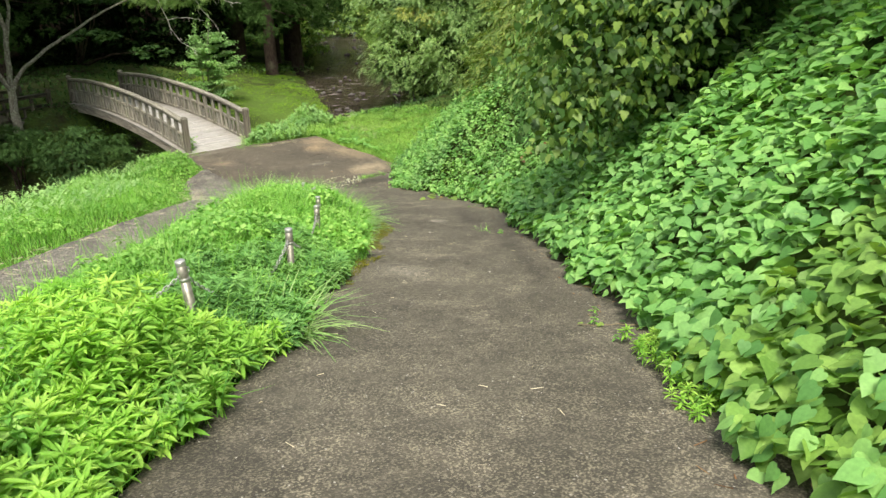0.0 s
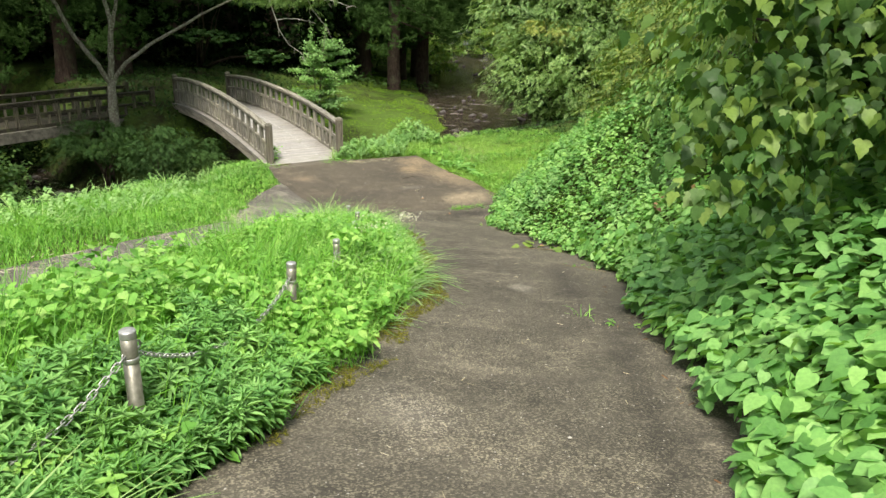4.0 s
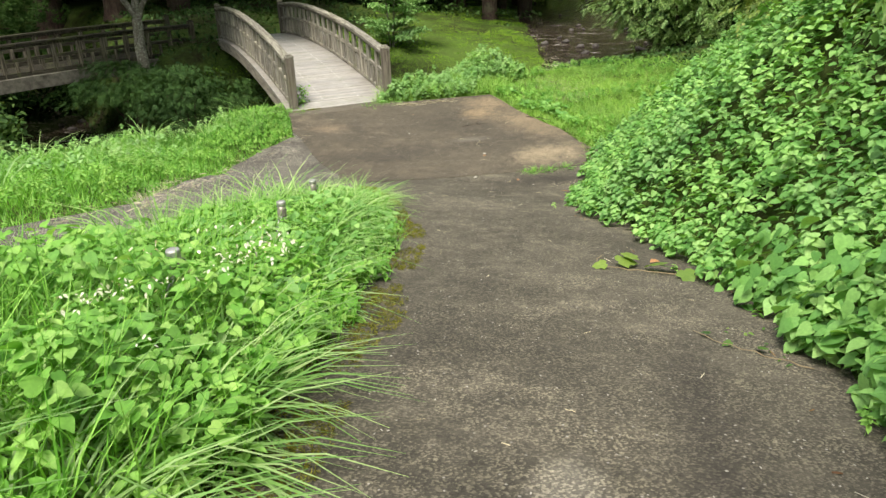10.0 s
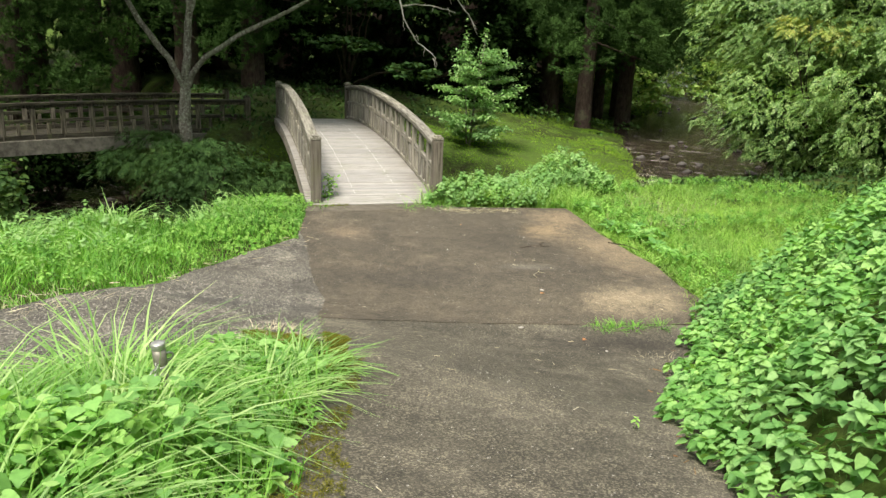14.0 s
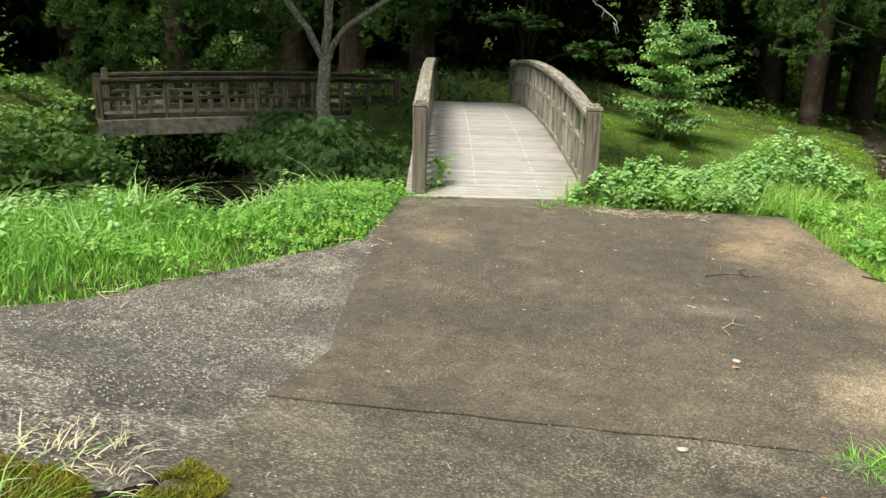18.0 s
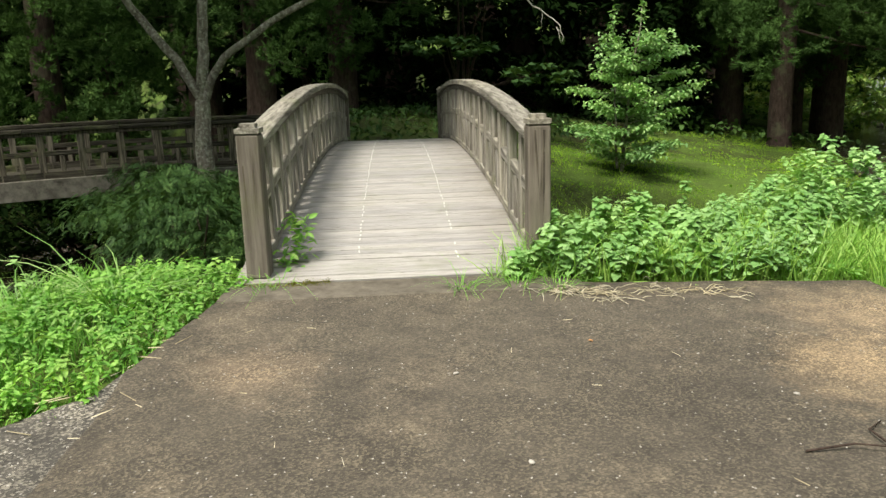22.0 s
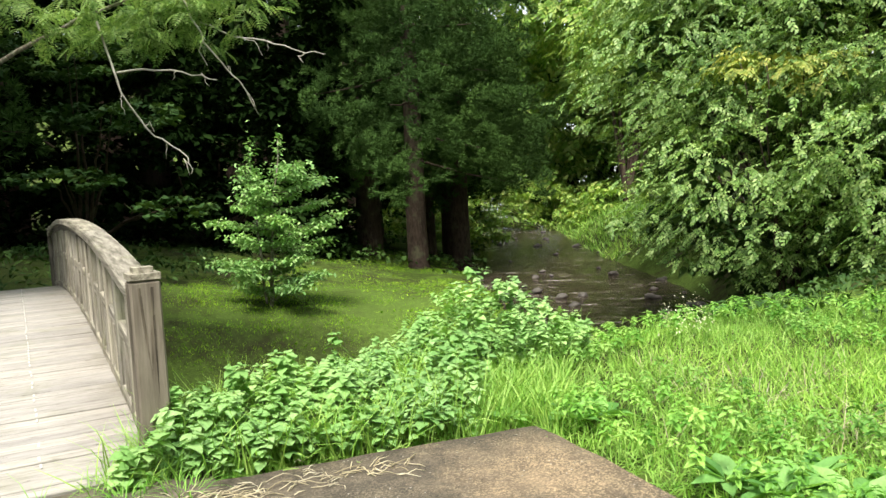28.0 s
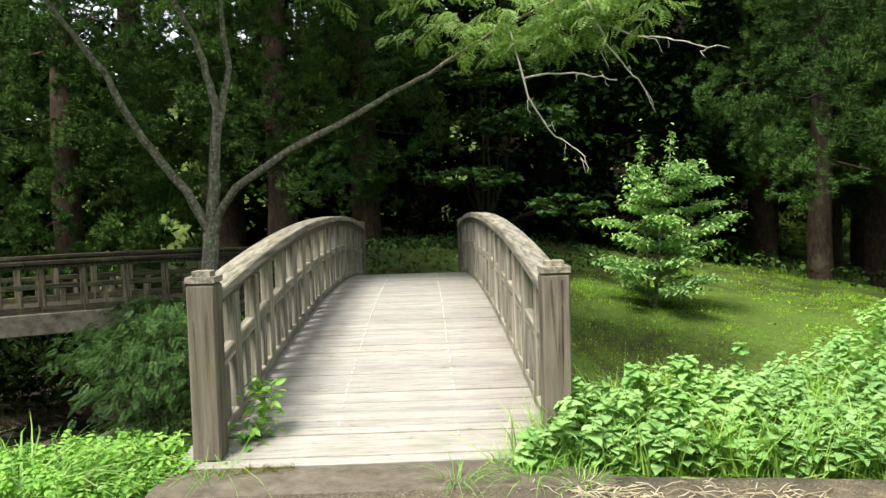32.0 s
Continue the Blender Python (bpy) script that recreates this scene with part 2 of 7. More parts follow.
M_SIDE = asphalt_material("coarse_asphalt", (0.052, 0.048, 0.042), (0.092, 0.086, 0.076), (0.16, 0.148, 0.128), 2.9, 100, [((-4.9, 16.6), (1.5, 0.5), 0.9, (0.062, 0.060, 0.056)), ((-5.6, 18.3), (0.8, 0.5), 0.8, (0.12, 0.112, 0.098))], 0.74)
M_HEART = leaf_material("broad_vine_leaf", (0.10, 0.265, 0.072), (0.185, 0.41, 0.122), (0.295, 0.54, 0.175), 0.38, 0.5, 0.3)
M_YOUNG = leaf_material("young_vine_leaf", (0.115, 0.25, 0.05), (0.195, 0.375, 0.08), (0.30, 0.49, 0.12), 0.38, 0.5, 0.3)
M_VINE = leaf_material("hanging_vine_leaf", (0.04, 0.10, 0.026), (0.085, 0.18, 0.042), (0.25, 0.37, 0.08), 0.4, 0.5, 0.35, 0.5, (1.15, 1.15, 0.6))
M_WEED = leaf_material("young_weed_leaf", (0.125, 0.325, 0.058), (0.22, 0.465, 0.098), (0.36, 0.585, 0.17), 0.37, 0.55, 0.25, 1.1, (1.12, 1.18, 0.65))
M_NETTLE = leaf_material("nettle_leaf", (0.19, 0.38, 0.125), (0.27, 0.48, 0.18), (0.37, 0.57, 0.255), 0.3, 0.65, 0.12, 1.0)
M_BANKWEED = leaf_material("bank_weed_leaf", (0.11, 0.28, 0.07), (0.20, 0.42, 0.125), (0.33, 0.55, 0.20), 0.33, 0.55, 0.25, 1.0)
M_FRESH = leaf_material("fresh_weed_leaf", (0.16, 0.38, 0.05), (0.28, 0.54, 0.085), (0.42, 0.65, 0.14), 0.4, 0.55, 0.25, 0.9, (1.12, 1.15, 0.65))
M_MUGWORT = leaf_material("mugwort_leaf", (0.095, 0.25, 0.07), (0.16, 0.36, 0.105), (0.25, 0.47, 0.16), 0.28, 0.6, 0.2)
M_GRASS = leaf_material("grass_blade", (0.098, 0.295, 0.04), (0.175, 0.425, 0.063), (0.31, 0.57, 0.125), 0.36, 0.5, 0.3, 0.9, (1.12, 1.18, 0.65))
M_MEADOW = leaf_material("meadow_blade", (0.17, 0.37, 0.07), (0.29, 0.52, 0.11), (0.45, 0.65, 0.19), 0.35, 0.5, 0.3, 0.9, (1.12, 1.18, 0.65))
# for dark ferns, and for inner leaves whose colour stands for shade
M_FERN_SHADE = leaf_material("dark_fern_and_shade_leaf", (0.022, 0.06, 0.017), (0.04, 0.093, 0.027), (0.078, 0.145, 0.044), 0.2, 0.6, 0.15)
M_SHRUB = leaf_material("bank_shrub_leaf", (0.065, 0.145, 0.038), (0.125, 0.25, 0.065), (0.24, 0.38, 0.11), 0.3, 0.5, 0.3, 0.8)
M_SEDGE = leaf_material("long_grass_blade", (0.12, 0.28, 0.06), (0.22, 0.41, 0.12), (0.40, 0.55, 0.25), 0.3, 0.45, 0.4)
M_LAWN = leaf_material("shaded_lawn_blade", (0.13, 0.30, 0.03), (0.23, 0.44, 0.045), (0.36, 0.56, 0.075), 0.35, 0.7, 0.1, 0.9)
M_BUSH = leaf_material("broad_bush_leaf", (0.085, 0.18, 0.048), (0.175, 0.32, 0.09), (0.35, 0.49, 0.20), 0.3, 0.45, 0.35, 0.35)
M_BUSH2 = leaf_material("yellow_green_bush_leaf", (0.13, 0.265, 0.05), (0.24, 0.42, 0.09), (0.45, 0.55, 0.18), 0.36, 0.45, 0.4, 0.35, (1.15, 1.15, 0.6))
M_SLOPE = leaf_material("olive_bush_leaf", (0.07, 0.14, 0.028), (0.13, 0.22, 0.045), (0.26, 0.31, 0.08), 0.3, 0.5, 0.3, 0.6)
M_TIER = leaf_material("tiered_tree_leaf", (0.13, 0.30, 0.085), (0.225, 0.42, 0.14), (0.36, 0.54, 0.23), 0.25, 0.45, 0.35, 0.8, (1.05, 1.12, 0.7))
M_CEDAR = leaf_material("cedar_needle", (0.036, 0.076, 0.022), (0.053, 0.108, 0.031), (0.078, 0.148, 0.043), 0.12, 0.85, 0.05, 0.4, (1.1, 1.15, 0.7))
M_CANOPY = leaf_material("feathery_leaf", (0.14, 0.26, 0.08), (0.25, 0.41, 0.13), (0.40, 0.54, 0.22), 0.4, 0.5, 0.3, 0.5, (1.1, 1.12, 0.7))
M_MOSS = leaf_material("yellow_moss", (0.06, 0.075, 0.014), (0.15, 0.155, 0.026), (0.29, 0.27, 0.05), 0.15, 0.9, 0.1, 3.0)
M_STRAW = leaf_material("dry_straw", (0.30, 0.26, 0.19), (0.47, 0.42, 0.33), (0.64, 0.59, 0.50), 0.15, 0.7, 0.2, 2.0)
M_TAWNY = leaf_material("tawny_bush_leaf", (0.16, 0.25, 0.06), (0.28, 0.36, 0.09), (0.44, 0.43, 0.15), 0.35, 0.5, 0.3, 0.5)
M_FLOWER = leaf_material("white_flower", (0.6, 0.6, 0.5), (0.72, 0.72, 0.64), (0.8, 0.8, 0.75), 0.3, 0.7, 0.1)
M_BROWNLEAF = leaf_material("withered_leaf", (0.10, 0.055, 0.032), (0.19, 0.105, 0.06), (0.30, 0.2, 0.11), 0.2, 0.7, 0.2)
M_RUST = leaf_material("rust_leaf", (0.30, 0.13, 0.06), (0.42, 0.2, 0.10), (0.5, 0.3, 0.17), 0.2, 0.7, 0.2)
M_POST = wood_material("weathered_post", (0.108, 0.095, 0.08), (0.18, 0.163, 0.14), "Z", 0.35, 11, 0.8, 0.8)
M_RAIL = wood_material("weathered_rail", (0.15, 0.14, 0.115), (0.37, 0.355, 0.30), "Y", 0.6)
M_BALUSTER = wood_material("weathered_baluster", (0.14, 0.13, 0.108), (0.36, 0.345, 0.30), "Z", 0.5)
M_DECK = wood_material("bleached_deck", (0.275, 0.268, 0.257), (0.372, 0.366, 0.355), "X", 0.3, 22, 1.6, 0.8, 0.85, 0.75, 0.55)
# leaf colour taken down to near-black, so it carries the forest's deep shade
M_DEEP_SHADE = leaf_material("deep_shade_leaf", (0.005, 0.012, 0.004), (0.009, 0.021, 0.006), (0.015, 0.032, 0.009), 0.05, 1.0, 0.0)
M_BEAM = wood_material("weathered_beam", (0.16, 0.145, 0.125), (0.36, 0.335, 0.29), "Y", 0.3)
M_OLD = wood_material("old_dark_wood", (0.05, 0.043, 0.034), (0.17, 0.148, 0.118), "Z", 0.35)
M_OLDBAL = wood_material("old_baluster", (0.06, 0.054, 0.042), (0.24, 0.215, 0.17), "Z", 0.35)
M_OLDRAIL = wood_material("old_mossy_rail", (0.03, 0.027, 0.02), (0.095, 0.088, 0.068), "Y", 0.8)
M_BARK = bark_material("cedar_bark", (0.026, 0.019, 0.016), (0.092, 0.066, 0.054), 0.25)
M_PALE = bark_material("pale_bark", (0.07, 0.06, 0.048), (0.30, 0.275, 0.225), 0.6, 0.7)
M_TWIG = bark_material("bare_twig", (0.32, 0.30, 0.27), (0.58, 0.55, 0.50), 0.1)


def soil():
    m, n, l, b = material("soil", 0.95, 0, 0.1)
    v = coords(n, l)
    a = ramp_node(n, l, noise_node(n, l, v, 0.6, 6, 0.7), [(0.35, (0.03, 0.026, 0.015)), (0.5, (0.06, 0.095, 0.02)), (0.72, (0.10, 0.17, 0.035))])
    mossy = mixed(n, l, a.outputs[0], (0.088, 0.15, 0.028), blotch(n, l, v, (-8.0, 34.8), (5.4, 5.6), 0.6))
    # two dark patches paint the shade in the gully and behind the forked tree
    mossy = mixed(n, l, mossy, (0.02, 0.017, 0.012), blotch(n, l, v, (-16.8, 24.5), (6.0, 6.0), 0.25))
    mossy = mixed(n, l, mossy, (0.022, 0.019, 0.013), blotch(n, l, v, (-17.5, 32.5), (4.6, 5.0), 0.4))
    d = ramp_node(n, l, noise_node(n, l, v, 14, 5, 0.7), [(0.3, (0.5, 0.5, 0.5)), (0.7, (1.3, 1.3, 1.3))])
    l.new(mixed(n, l, mossy, d.outputs[0], 1.0, "MULTIPLY"), b.inputs["Base Color"])
    bump(n, l, b, noise_node(n, l, v, 9, 6, 0.7), 0.8, 0.05)
    return m


def plain(name, a, c, scale, rough, metal=0.0, spec=0.4, bumps=0.3, dist=0.005):
    m, n, l, b = material(name, rough, metal, spec)
    v = coords(n, l)
    f = noise_node(n, l, v, scale, 6, 0.7)
    l.new(ramp_node(n, l, f, [(0.33, a), (0.68, c)]).outputs[0], b.inputs["Base Color"])
    bump(n, l, b, f, bumps, dist)
    return m


M_SOIL = soil()
M_STEEL = plain("galvanised_steel", (0.30, 0.30, 0.30), (0.52, 0.52, 0.51), 30, 0.45, 0.7)
M_PIPE = plain("weathered_pipe", (0.13, 0.125, 0.10), (0.30, 0.29, 0.25), 18, 0.42, 0.55)
M_ROCK = plain("stream_rock", (0.022, 0.02, 0.018), (0.10, 0.093, 0.083), 3.5, 0.7, 0, 0.5, 0.6, 0.05)
M_CONCRETE = plain("stained_concrete", (0.05, 0.046, 0.038), (0.24, 0.225, 0.19), 4.5, 0.9, 0, 0.2, 0.4, 0.01)
M_KERB = plain("worn_sill", (0.07, 0.062, 0.049), (0.15, 0.133, 0.107), 9.0, 0.9, 0, 0.2, 0.5, 0.006)
M_SILL = plain("mossy_sill", (0.045, 0.042, 0.03), (0.13, 0.117, 0.09), 6.0, 0.9, 0, 0.2, 0.5, 0.01)
M_NAIL = plain("pale_screw_plug", (0.42, 0.42, 0.4), (0.56, 0.56, 0.54), 20, 0.6)


def stream_material():
    m, n, l, b = material("stream_water", 0.12, 0, 0.2)
    v = coords(n, l)
    # pale riffles, with the sky's reflection on the ripples painted into their colour
    foam_and_glint = noise_node(n, l, coords(n, l, (0.45, 1.5, 1.0)), 2.6, 7, 0.75)
    l.new(ramp_node(n, l, foam_and_glint, [(0.4, (0.016, 0.012, 0.009)), (0.54, (0.04, 0.032, 0.024)), (0.6, (0.11, 0.095, 0.078)), (0.67, (0.38, 0.37, 0.35))]).outputs[0], b.inputs["Base Color"])
    bump(n, l, b, noise_node(n, l, v, 3.2, 5, 0.7), 0.45, 0.1)
    return m


M_WATER = stream_material()


# ---- builders ----
def mesh_of(name, verts, faces, mat, smooth=False):
    me = bpy.data.meshes.new(name)
    me.from_pydata([tuple(v) for v in verts], [], faces)
    me.materials.append(mat)
    if smooth:
        me.polygons.foreach_set("use_smooth", [True] * len(me.polygons))
    me.update()
    return me


def finish(bm, name, mat, smooth=False):
    me = bpy.data.meshes.new(name)
    bm.to_mesh(me)
    bm.free()
    me.materials.append(mat)
    if smooth:
        me.polygons.foreach_set("use_smooth", [True] * len(me.polygons))
    return me


def part(name, me, parent, m=None, label=""):
    ob = new(name, me)
    ob.parent = parent
    if m is not None:
        ob.matrix_local = m
    return tagged(ob, label)


def box_mesh(name, sx, sy, sz, mat, bevel=0.008, base=False):
    """A slightly rounded block; base: it stands on z = 0."""
    bm = bmesh.new()
    bmesh.ops.create_cube(bm, size=1, matrix=Matrix.Diagonal((sx, sy, sz, 1)))
    if base:
        bmesh.ops.translate(bm, verts=bm.verts, vec=(0, 0, sz / 2))
    if bevel:
        bmesh.ops.bevel(bm, geom=bm.edges[:], offset=bevel, segments=1, affect="EDGES")
    return finish(bm, name, mat)




def turns(yaw, pitch, roll):
    """Rotations for many pieces: roll about their length, pitch of the tip down, yaw about z."""
    cy, sy, cp, sp, cr, sr = np.cos(yaw), np.sin(yaw), np.cos(pitch), np.sin(pitch), np.cos(roll), np.sin(roll)
    return np.stack([np.stack([cy * cp, cy * sp * sr - sy * cr, cy * sp * cr + sy * sr], -1),
                     np.stack([sy * cp, sy * sp * sr + cy * cr, sy * sp * cr - cy * sr], -1),
                     np.stack([-sp, cp * sr, cp * cr], -1)], -2)


def swarm(name, shape, loc, rot, size, mat):
    """One mesh of many small pieces of one shape."""
    tv, tf = shape
    tv = np.asarray(tv, float)
    loc, size = np.asarray(loc, float), np.asarray(size, float)
    if size.ndim == 1:
        size = np.repeat(size[:, None], 3, 1)
    n, k = len(loc), len(tv)
    v = np.einsum("nij,nkj->nki", rot, tv[None] * size[:, None, :]) + loc[:, None, :]
    lens = np.array([len(f) for f in tf])
    flat = np.concatenate([np.array(f) for f in tf])
    loops = (flat[None] + (np.arange(n) * k)[:, None]).ravel()
    totals = np.tile(lens, n)
    starts = np.concatenate([[0], np.cumsum(totals)[:-1]])
    me = bpy.data.meshes.new(name)
    me.vertices.add(n * k)
    me.vertices.foreach_set("co", v.ravel())
    me.loops.add(len(loops))
    me.loops.foreach_set("vertex_index", loops.astype(np.int32))
    me.polygons.add(len(totals))
    me.polygons.foreach_set("loop_start", starts.astype(np.int32))
    me.polygons.foreach_set("use_smooth", np.ones(len(totals), bool))
    me.materials.append(mat)
    me.update(calc_edges=True)
    return me


def heart_shape():
    half = [(-0.1, 0.17), (-0.02, 0.37), (0.2, 0.47), (0.48, 0.40), (0.76, 0.2)]
    v = [(0, 0, 0), (0.4, 0, -0.02), (1.02, 0, -0.2)]
    for s in (1, -1):
        v += [(x, s * y, 0.10 * y - 0.16 * max(x, 0) ** 2 - 0.25 * max(y - 0.3, 0)) for x, y in half]
    f = []
    for o, flip in ((3, False), (8, True)):
        ring = [0, o, o + 1, o + 2, o + 3, o + 4, 2]
        for a, b in zip(ring[:-1], ring[1:]):
            f.append((1, b, a) if not flip else (1, a, b))
    return v, f


def oval_shape(w=0.24, fold=0.3, droop=0.15):
    v = [(0, 0, 0), (1, 0, -droop)]
    for s in (1, -1):
        v += [(0.3, s * w, fold * w), (0.68, s * w * 0.8, fold * w * 0.8 - droop * 0.4)]
    return v, [(0, 1, 3, 2), (0, 4, 5, 1)]


def blade_shape(curl=0.6, w=0.5):
    """A grass blade that rises along z and bows over to x; unit height and unit width."""
    v = []
    for i in range(4):
        u = i / 3
        x, z = curl * u ** 2, u - 0.35 * curl * u ** 2.2
        h = w * (1 - 0.92 * u ** 1.6)
        v += [(x, -h, z), (x, h, z)]
    return v, [(0, 1, 3, 2), (2, 3, 5, 4), (4, 5, 7, 6)]


def tuft_shape(n=13, seed=3, up=0.45, w=0.05):
    """A spray of needles round one point."""
    r = np.random.default_rng(seed)
    v, f = [], []
    for i in range(n):
        d = r.normal(size=3)
        d[2] = d[2] * 0.7 + up
        d /= np.linalg.norm(d)
        s = np.cross(d, r.normal(size=3))
        s *= w / np.linalg.norm(s)
        k = len(v)
        v += [tuple(-s * 0.6), tuple(d * 0.55 + s), tuple(d * (0.8 + 0.4 * r.random())), tuple(d * 0.55 - s)]
        f.append((k, k + 1, k + 2, k + 3))
    return v, f


def small_heart():
    """The same leaf with fewer faces."""
    v = [(0, 0, 0), (1, 0, -0.18)]
    for s in (1, -1):
        v += [(-0.06, s * 0.24, 0.02), (0.16, s * 0.42, 0.03), (0.56, s * 0.33, -0.03)]
    return v, [(0, 1, 4, 3, 2), (0, 5, 6, 7, 1)]


def needle_tuft(n=15, seed=4, w=0.11):
    """A dome of short needles about z."""
    r = np.random.default_rng(seed)
    v, f = [], []
    for i in range(n):
        d = r.normal(size=3)
        d[2] = abs(d[2]) + 0.35
        d /= np.linalg.norm(d)
        s = np.cross(d, r.normal(size=3))
        s *= w / np.linalg.norm(s)
        k = len(v)
        v += [tuple(d * 0.05 + s), tuple(d * 0.05 - s), tuple(d * (0.75 + 0.5 * r.random()))]
        f.append((k, k + 1, k + 2))
    return v, f


def lobed_leaf():
    """A broad vine leaf with two side lobes and a long middle one."""
    half = [(-0.09, 0.13), (-0.02, 0.34), (0.2, 0.52), (0.36, 0.33), (0.55, 0.34), (0.74, 0.18)]
    v = [(0, 0, 0), (0.34, 0, -0.01), (1.0, 0, -0.22)]
    for s in (1, -1):
        v += [(x, s * y, 0.12 * y - 0.17 * max(x, 0) ** 2 - 0.3 * max(y - 0.3, 0)) for x, y in half]
    f = []
    for o, flip in ((3, False), (9, True)):
        ring = [0, *range(o, o + 6), 2]
        for a, b in zip(ring[:-1], ring[1:]):
            f.append((1, b, a) if not flip else (1, a, b))
    return v, f


LOBED = lobed_leaf()
DIAMOND = ([(0, 0, 0), (1, 0, -0.15), (0.45, 0.28, 0.06), (0.45, -0.28, 0.06)], [(0, 1, 2), (0, 3, 1)])
HEART2, NEEDLES, ROUGH_NEEDLES = small_heart(), needle_tuft(13, 4, 0.085), needle_tuft(9, 5, 0.10)
HEART, OVAL, LANCE, BLADE, TUFT = heart_shape(), oval_shape(), oval_shape(0.14, 0.3, 0.25), blade_shape(), tuft_shape()
BLADE2 = ([(0, -0.5, 0), (0, 0.5, 0), (0.16, 0.4, 0.55), (0.16, -0.4, 0.55), (0.55, 0, 0.98)], [(0, 1, 2, 3), (3, 2, 4)])
TRI_BLADE = ([(0, -0.5, 0), (0, 0.5, 0), (0.3, 0, 1)], [(0, 1, 2)])


def sprig(leaf, levels, stem=0.9):
    """A leafy stem: whorls of leaves joined to it, the smallest on top; levels of (height, count, first yaw, droop, size)."""
    v, f = [], []
    heights = [q[0] for q in levels] + [-stem * 2.5]
    for z in heights:
        v += [(0.022, 0, z), (-0.018, 0.02, z)]
    for i in range(len(levels)):
        f.append((2 * i, 2 * i + 1, 2 * i + 3, 2 * i + 2))
    for lv, (z, count, yaw0, tilt, size) in enumerate(levels):
        for i in range(count):
            a = yaw0 + 2 * math.pi * i / count
            m = turns(np.array([a]), np.array([tilt]), np.array([0.15 * (-1) ** i]))[0]
            k = len(v) - 1
            v += [tuple(m @ (np.array(p) * size) + np.array((0.04 * math.cos(a), 0.04 * math.sin(a), z))) for p in leaf[0][1:]]
            f += [tuple(j + k if j else 2 * lv + i % 2 for j in q) for q in leaf[1]]
    return v, f


WEED_TIP = sprig(oval_shape(0.25, 0.3, 0.2), [(0, 2, 0, -0.4, 0.45), (-0.1, 2, 1.57, -0.1, 0.78), (-0.32, 2, 0.1, 0.15, 1.0), (-0.65, 2, 1.6, 0.3, 1.1)])
MUGWORT_TIP = sprig(oval_shape(0.13, 0.3, 0.2), [(0, 4, 0, -0.95, 0.5), (-0.1, 4, 0.8, -0.5, 0.85), (-0.35, 4, 0.4, -0.05, 1.05), (-0.75, 4, 0, 0.2, 1.0)])
BROAD_TIP = sprig(HEART, [(0, 2, 0, -0.35, 0.4), (-0.1, 2, 1.57, -0.02, 0.8), (-0.55, 2, 0.25, 0.16, 1.1), (-1.1, 2, 1.75, 0.24, 1.2)])
NETTLE_TIP = sprig(HEART2, [(0, 2, 0, -0.2, 0.5), (-0.15, 2, 1.57, 0.05, 0.9), (-0.55, 2, 0.2, 0.18, 1.15), (-1.1, 2, 1.7, 0.25, 1.2)])


def leaf_spray(k=9, seed=8):
    """A flat twig with leaves set alternately along it, its tip hanging a little; unit length."""
    r = random.Random(seed)
    v, f = [], []
    for i in range(k):
        u = 0.08 + 0.86 * i / (k - 1)
        s = 1 if i % 2 else -1
        a = s * (1.05 - 0.75 * u) + r.uniform(-0.2, 0.2)
        m = turns(np.array([a]), np.array([0.1 + 0.3 * r.random()]), np.array([r.uniform(-0.3, 0.3)]))[0]
        n = 0.30 * (1 - 0.3 * u) * r.uniform(0.85, 1.15)
        q = len(v)
        v += [tuple(m @ (np.array(p) * n) + np.array((u, 0, -0.22 * u * u))) for p in ((0, 0, 0), (1, 0, -0.18), (0.42, 0.27, 0.04), (0.42, -0.27, 0.04))]
        f += [(q, q + 1, q + 2), (q, q + 3, q + 1)]
    return v, f


SPRAY = leaf_spray()
KITE = ([(0, 0, 0), (1, 0, -0.2), (0.42, 0.25, 0.03), (0.42, -0.25, 0.03)], [(0, 1, 2), (0, 3, 1)])


def tube(points, radii, sides=8):
    """A tapered limb along points: verts and faces."""
    pts = [Vector(p) for p in points]
    v, f = [], []
    a = None
    for i, (p, r) in enumerate(zip(pts, radii)):
        d = (pts[min(i + 1, len(pts) - 1)] - pts[max(i - 1, 0)]).normalized()
        a = d.orthogonal().normalized() if a is None else (a - d * a.dot(d)).normalized()
        b = d.cross(a)
        for k in range(sides):
            w = 2 * math.pi * k / sides
            v.append(p + (a * math.cos(w) + b * math.sin(w)) * r)
    for i in range(len(pts) - 1):
        for k in range(sides):
            q = (k + 1) % sides
            f.append((i * sides + k, i * sides + q, (i + 1) * sides + q, (i + 1) * sides + k))
    f.append(tuple(range((len(pts) - 1) * sides, len(pts) * sides)))
    return v, f


def wiggle(points, steps, amount, seed):
    """A finer, slightly crooked line through points."""
    r = random.Random(seed)
    pts = [Vector(p) for p in points]
    out = []
    for a, b in zip(pts[:-1], pts[1:]):
        for i in range(steps):
            q = a.lerp(b, i / steps)
            out.append(q + Vector([r.uniform(-amount, amount) for _ in range(3)]) * (1 if out else 0))
    return out + [pts[-1]]


def joined(pieces):
    v, f = [], []
    for pv, pf in pieces:
        k = len(v)
        v += pv
        f += [tuple(i + k for i in q) for q in pf]
    return v, f


# ---- the lie of the land ----
def smooth(a, b, x):
    t = np.clip((x - a) / (b - a), 0, 1)
    return t * t * (3 - 2 * t)


def ramp_z(y):
    """The paved ramp falls to a level landing."""
    s = np.clip((y - 16.0) / 3.5, 0, 1)
    return np.where(y < -8, 1.784, -0.223 * y * (1 - s) - 4.10 * s)


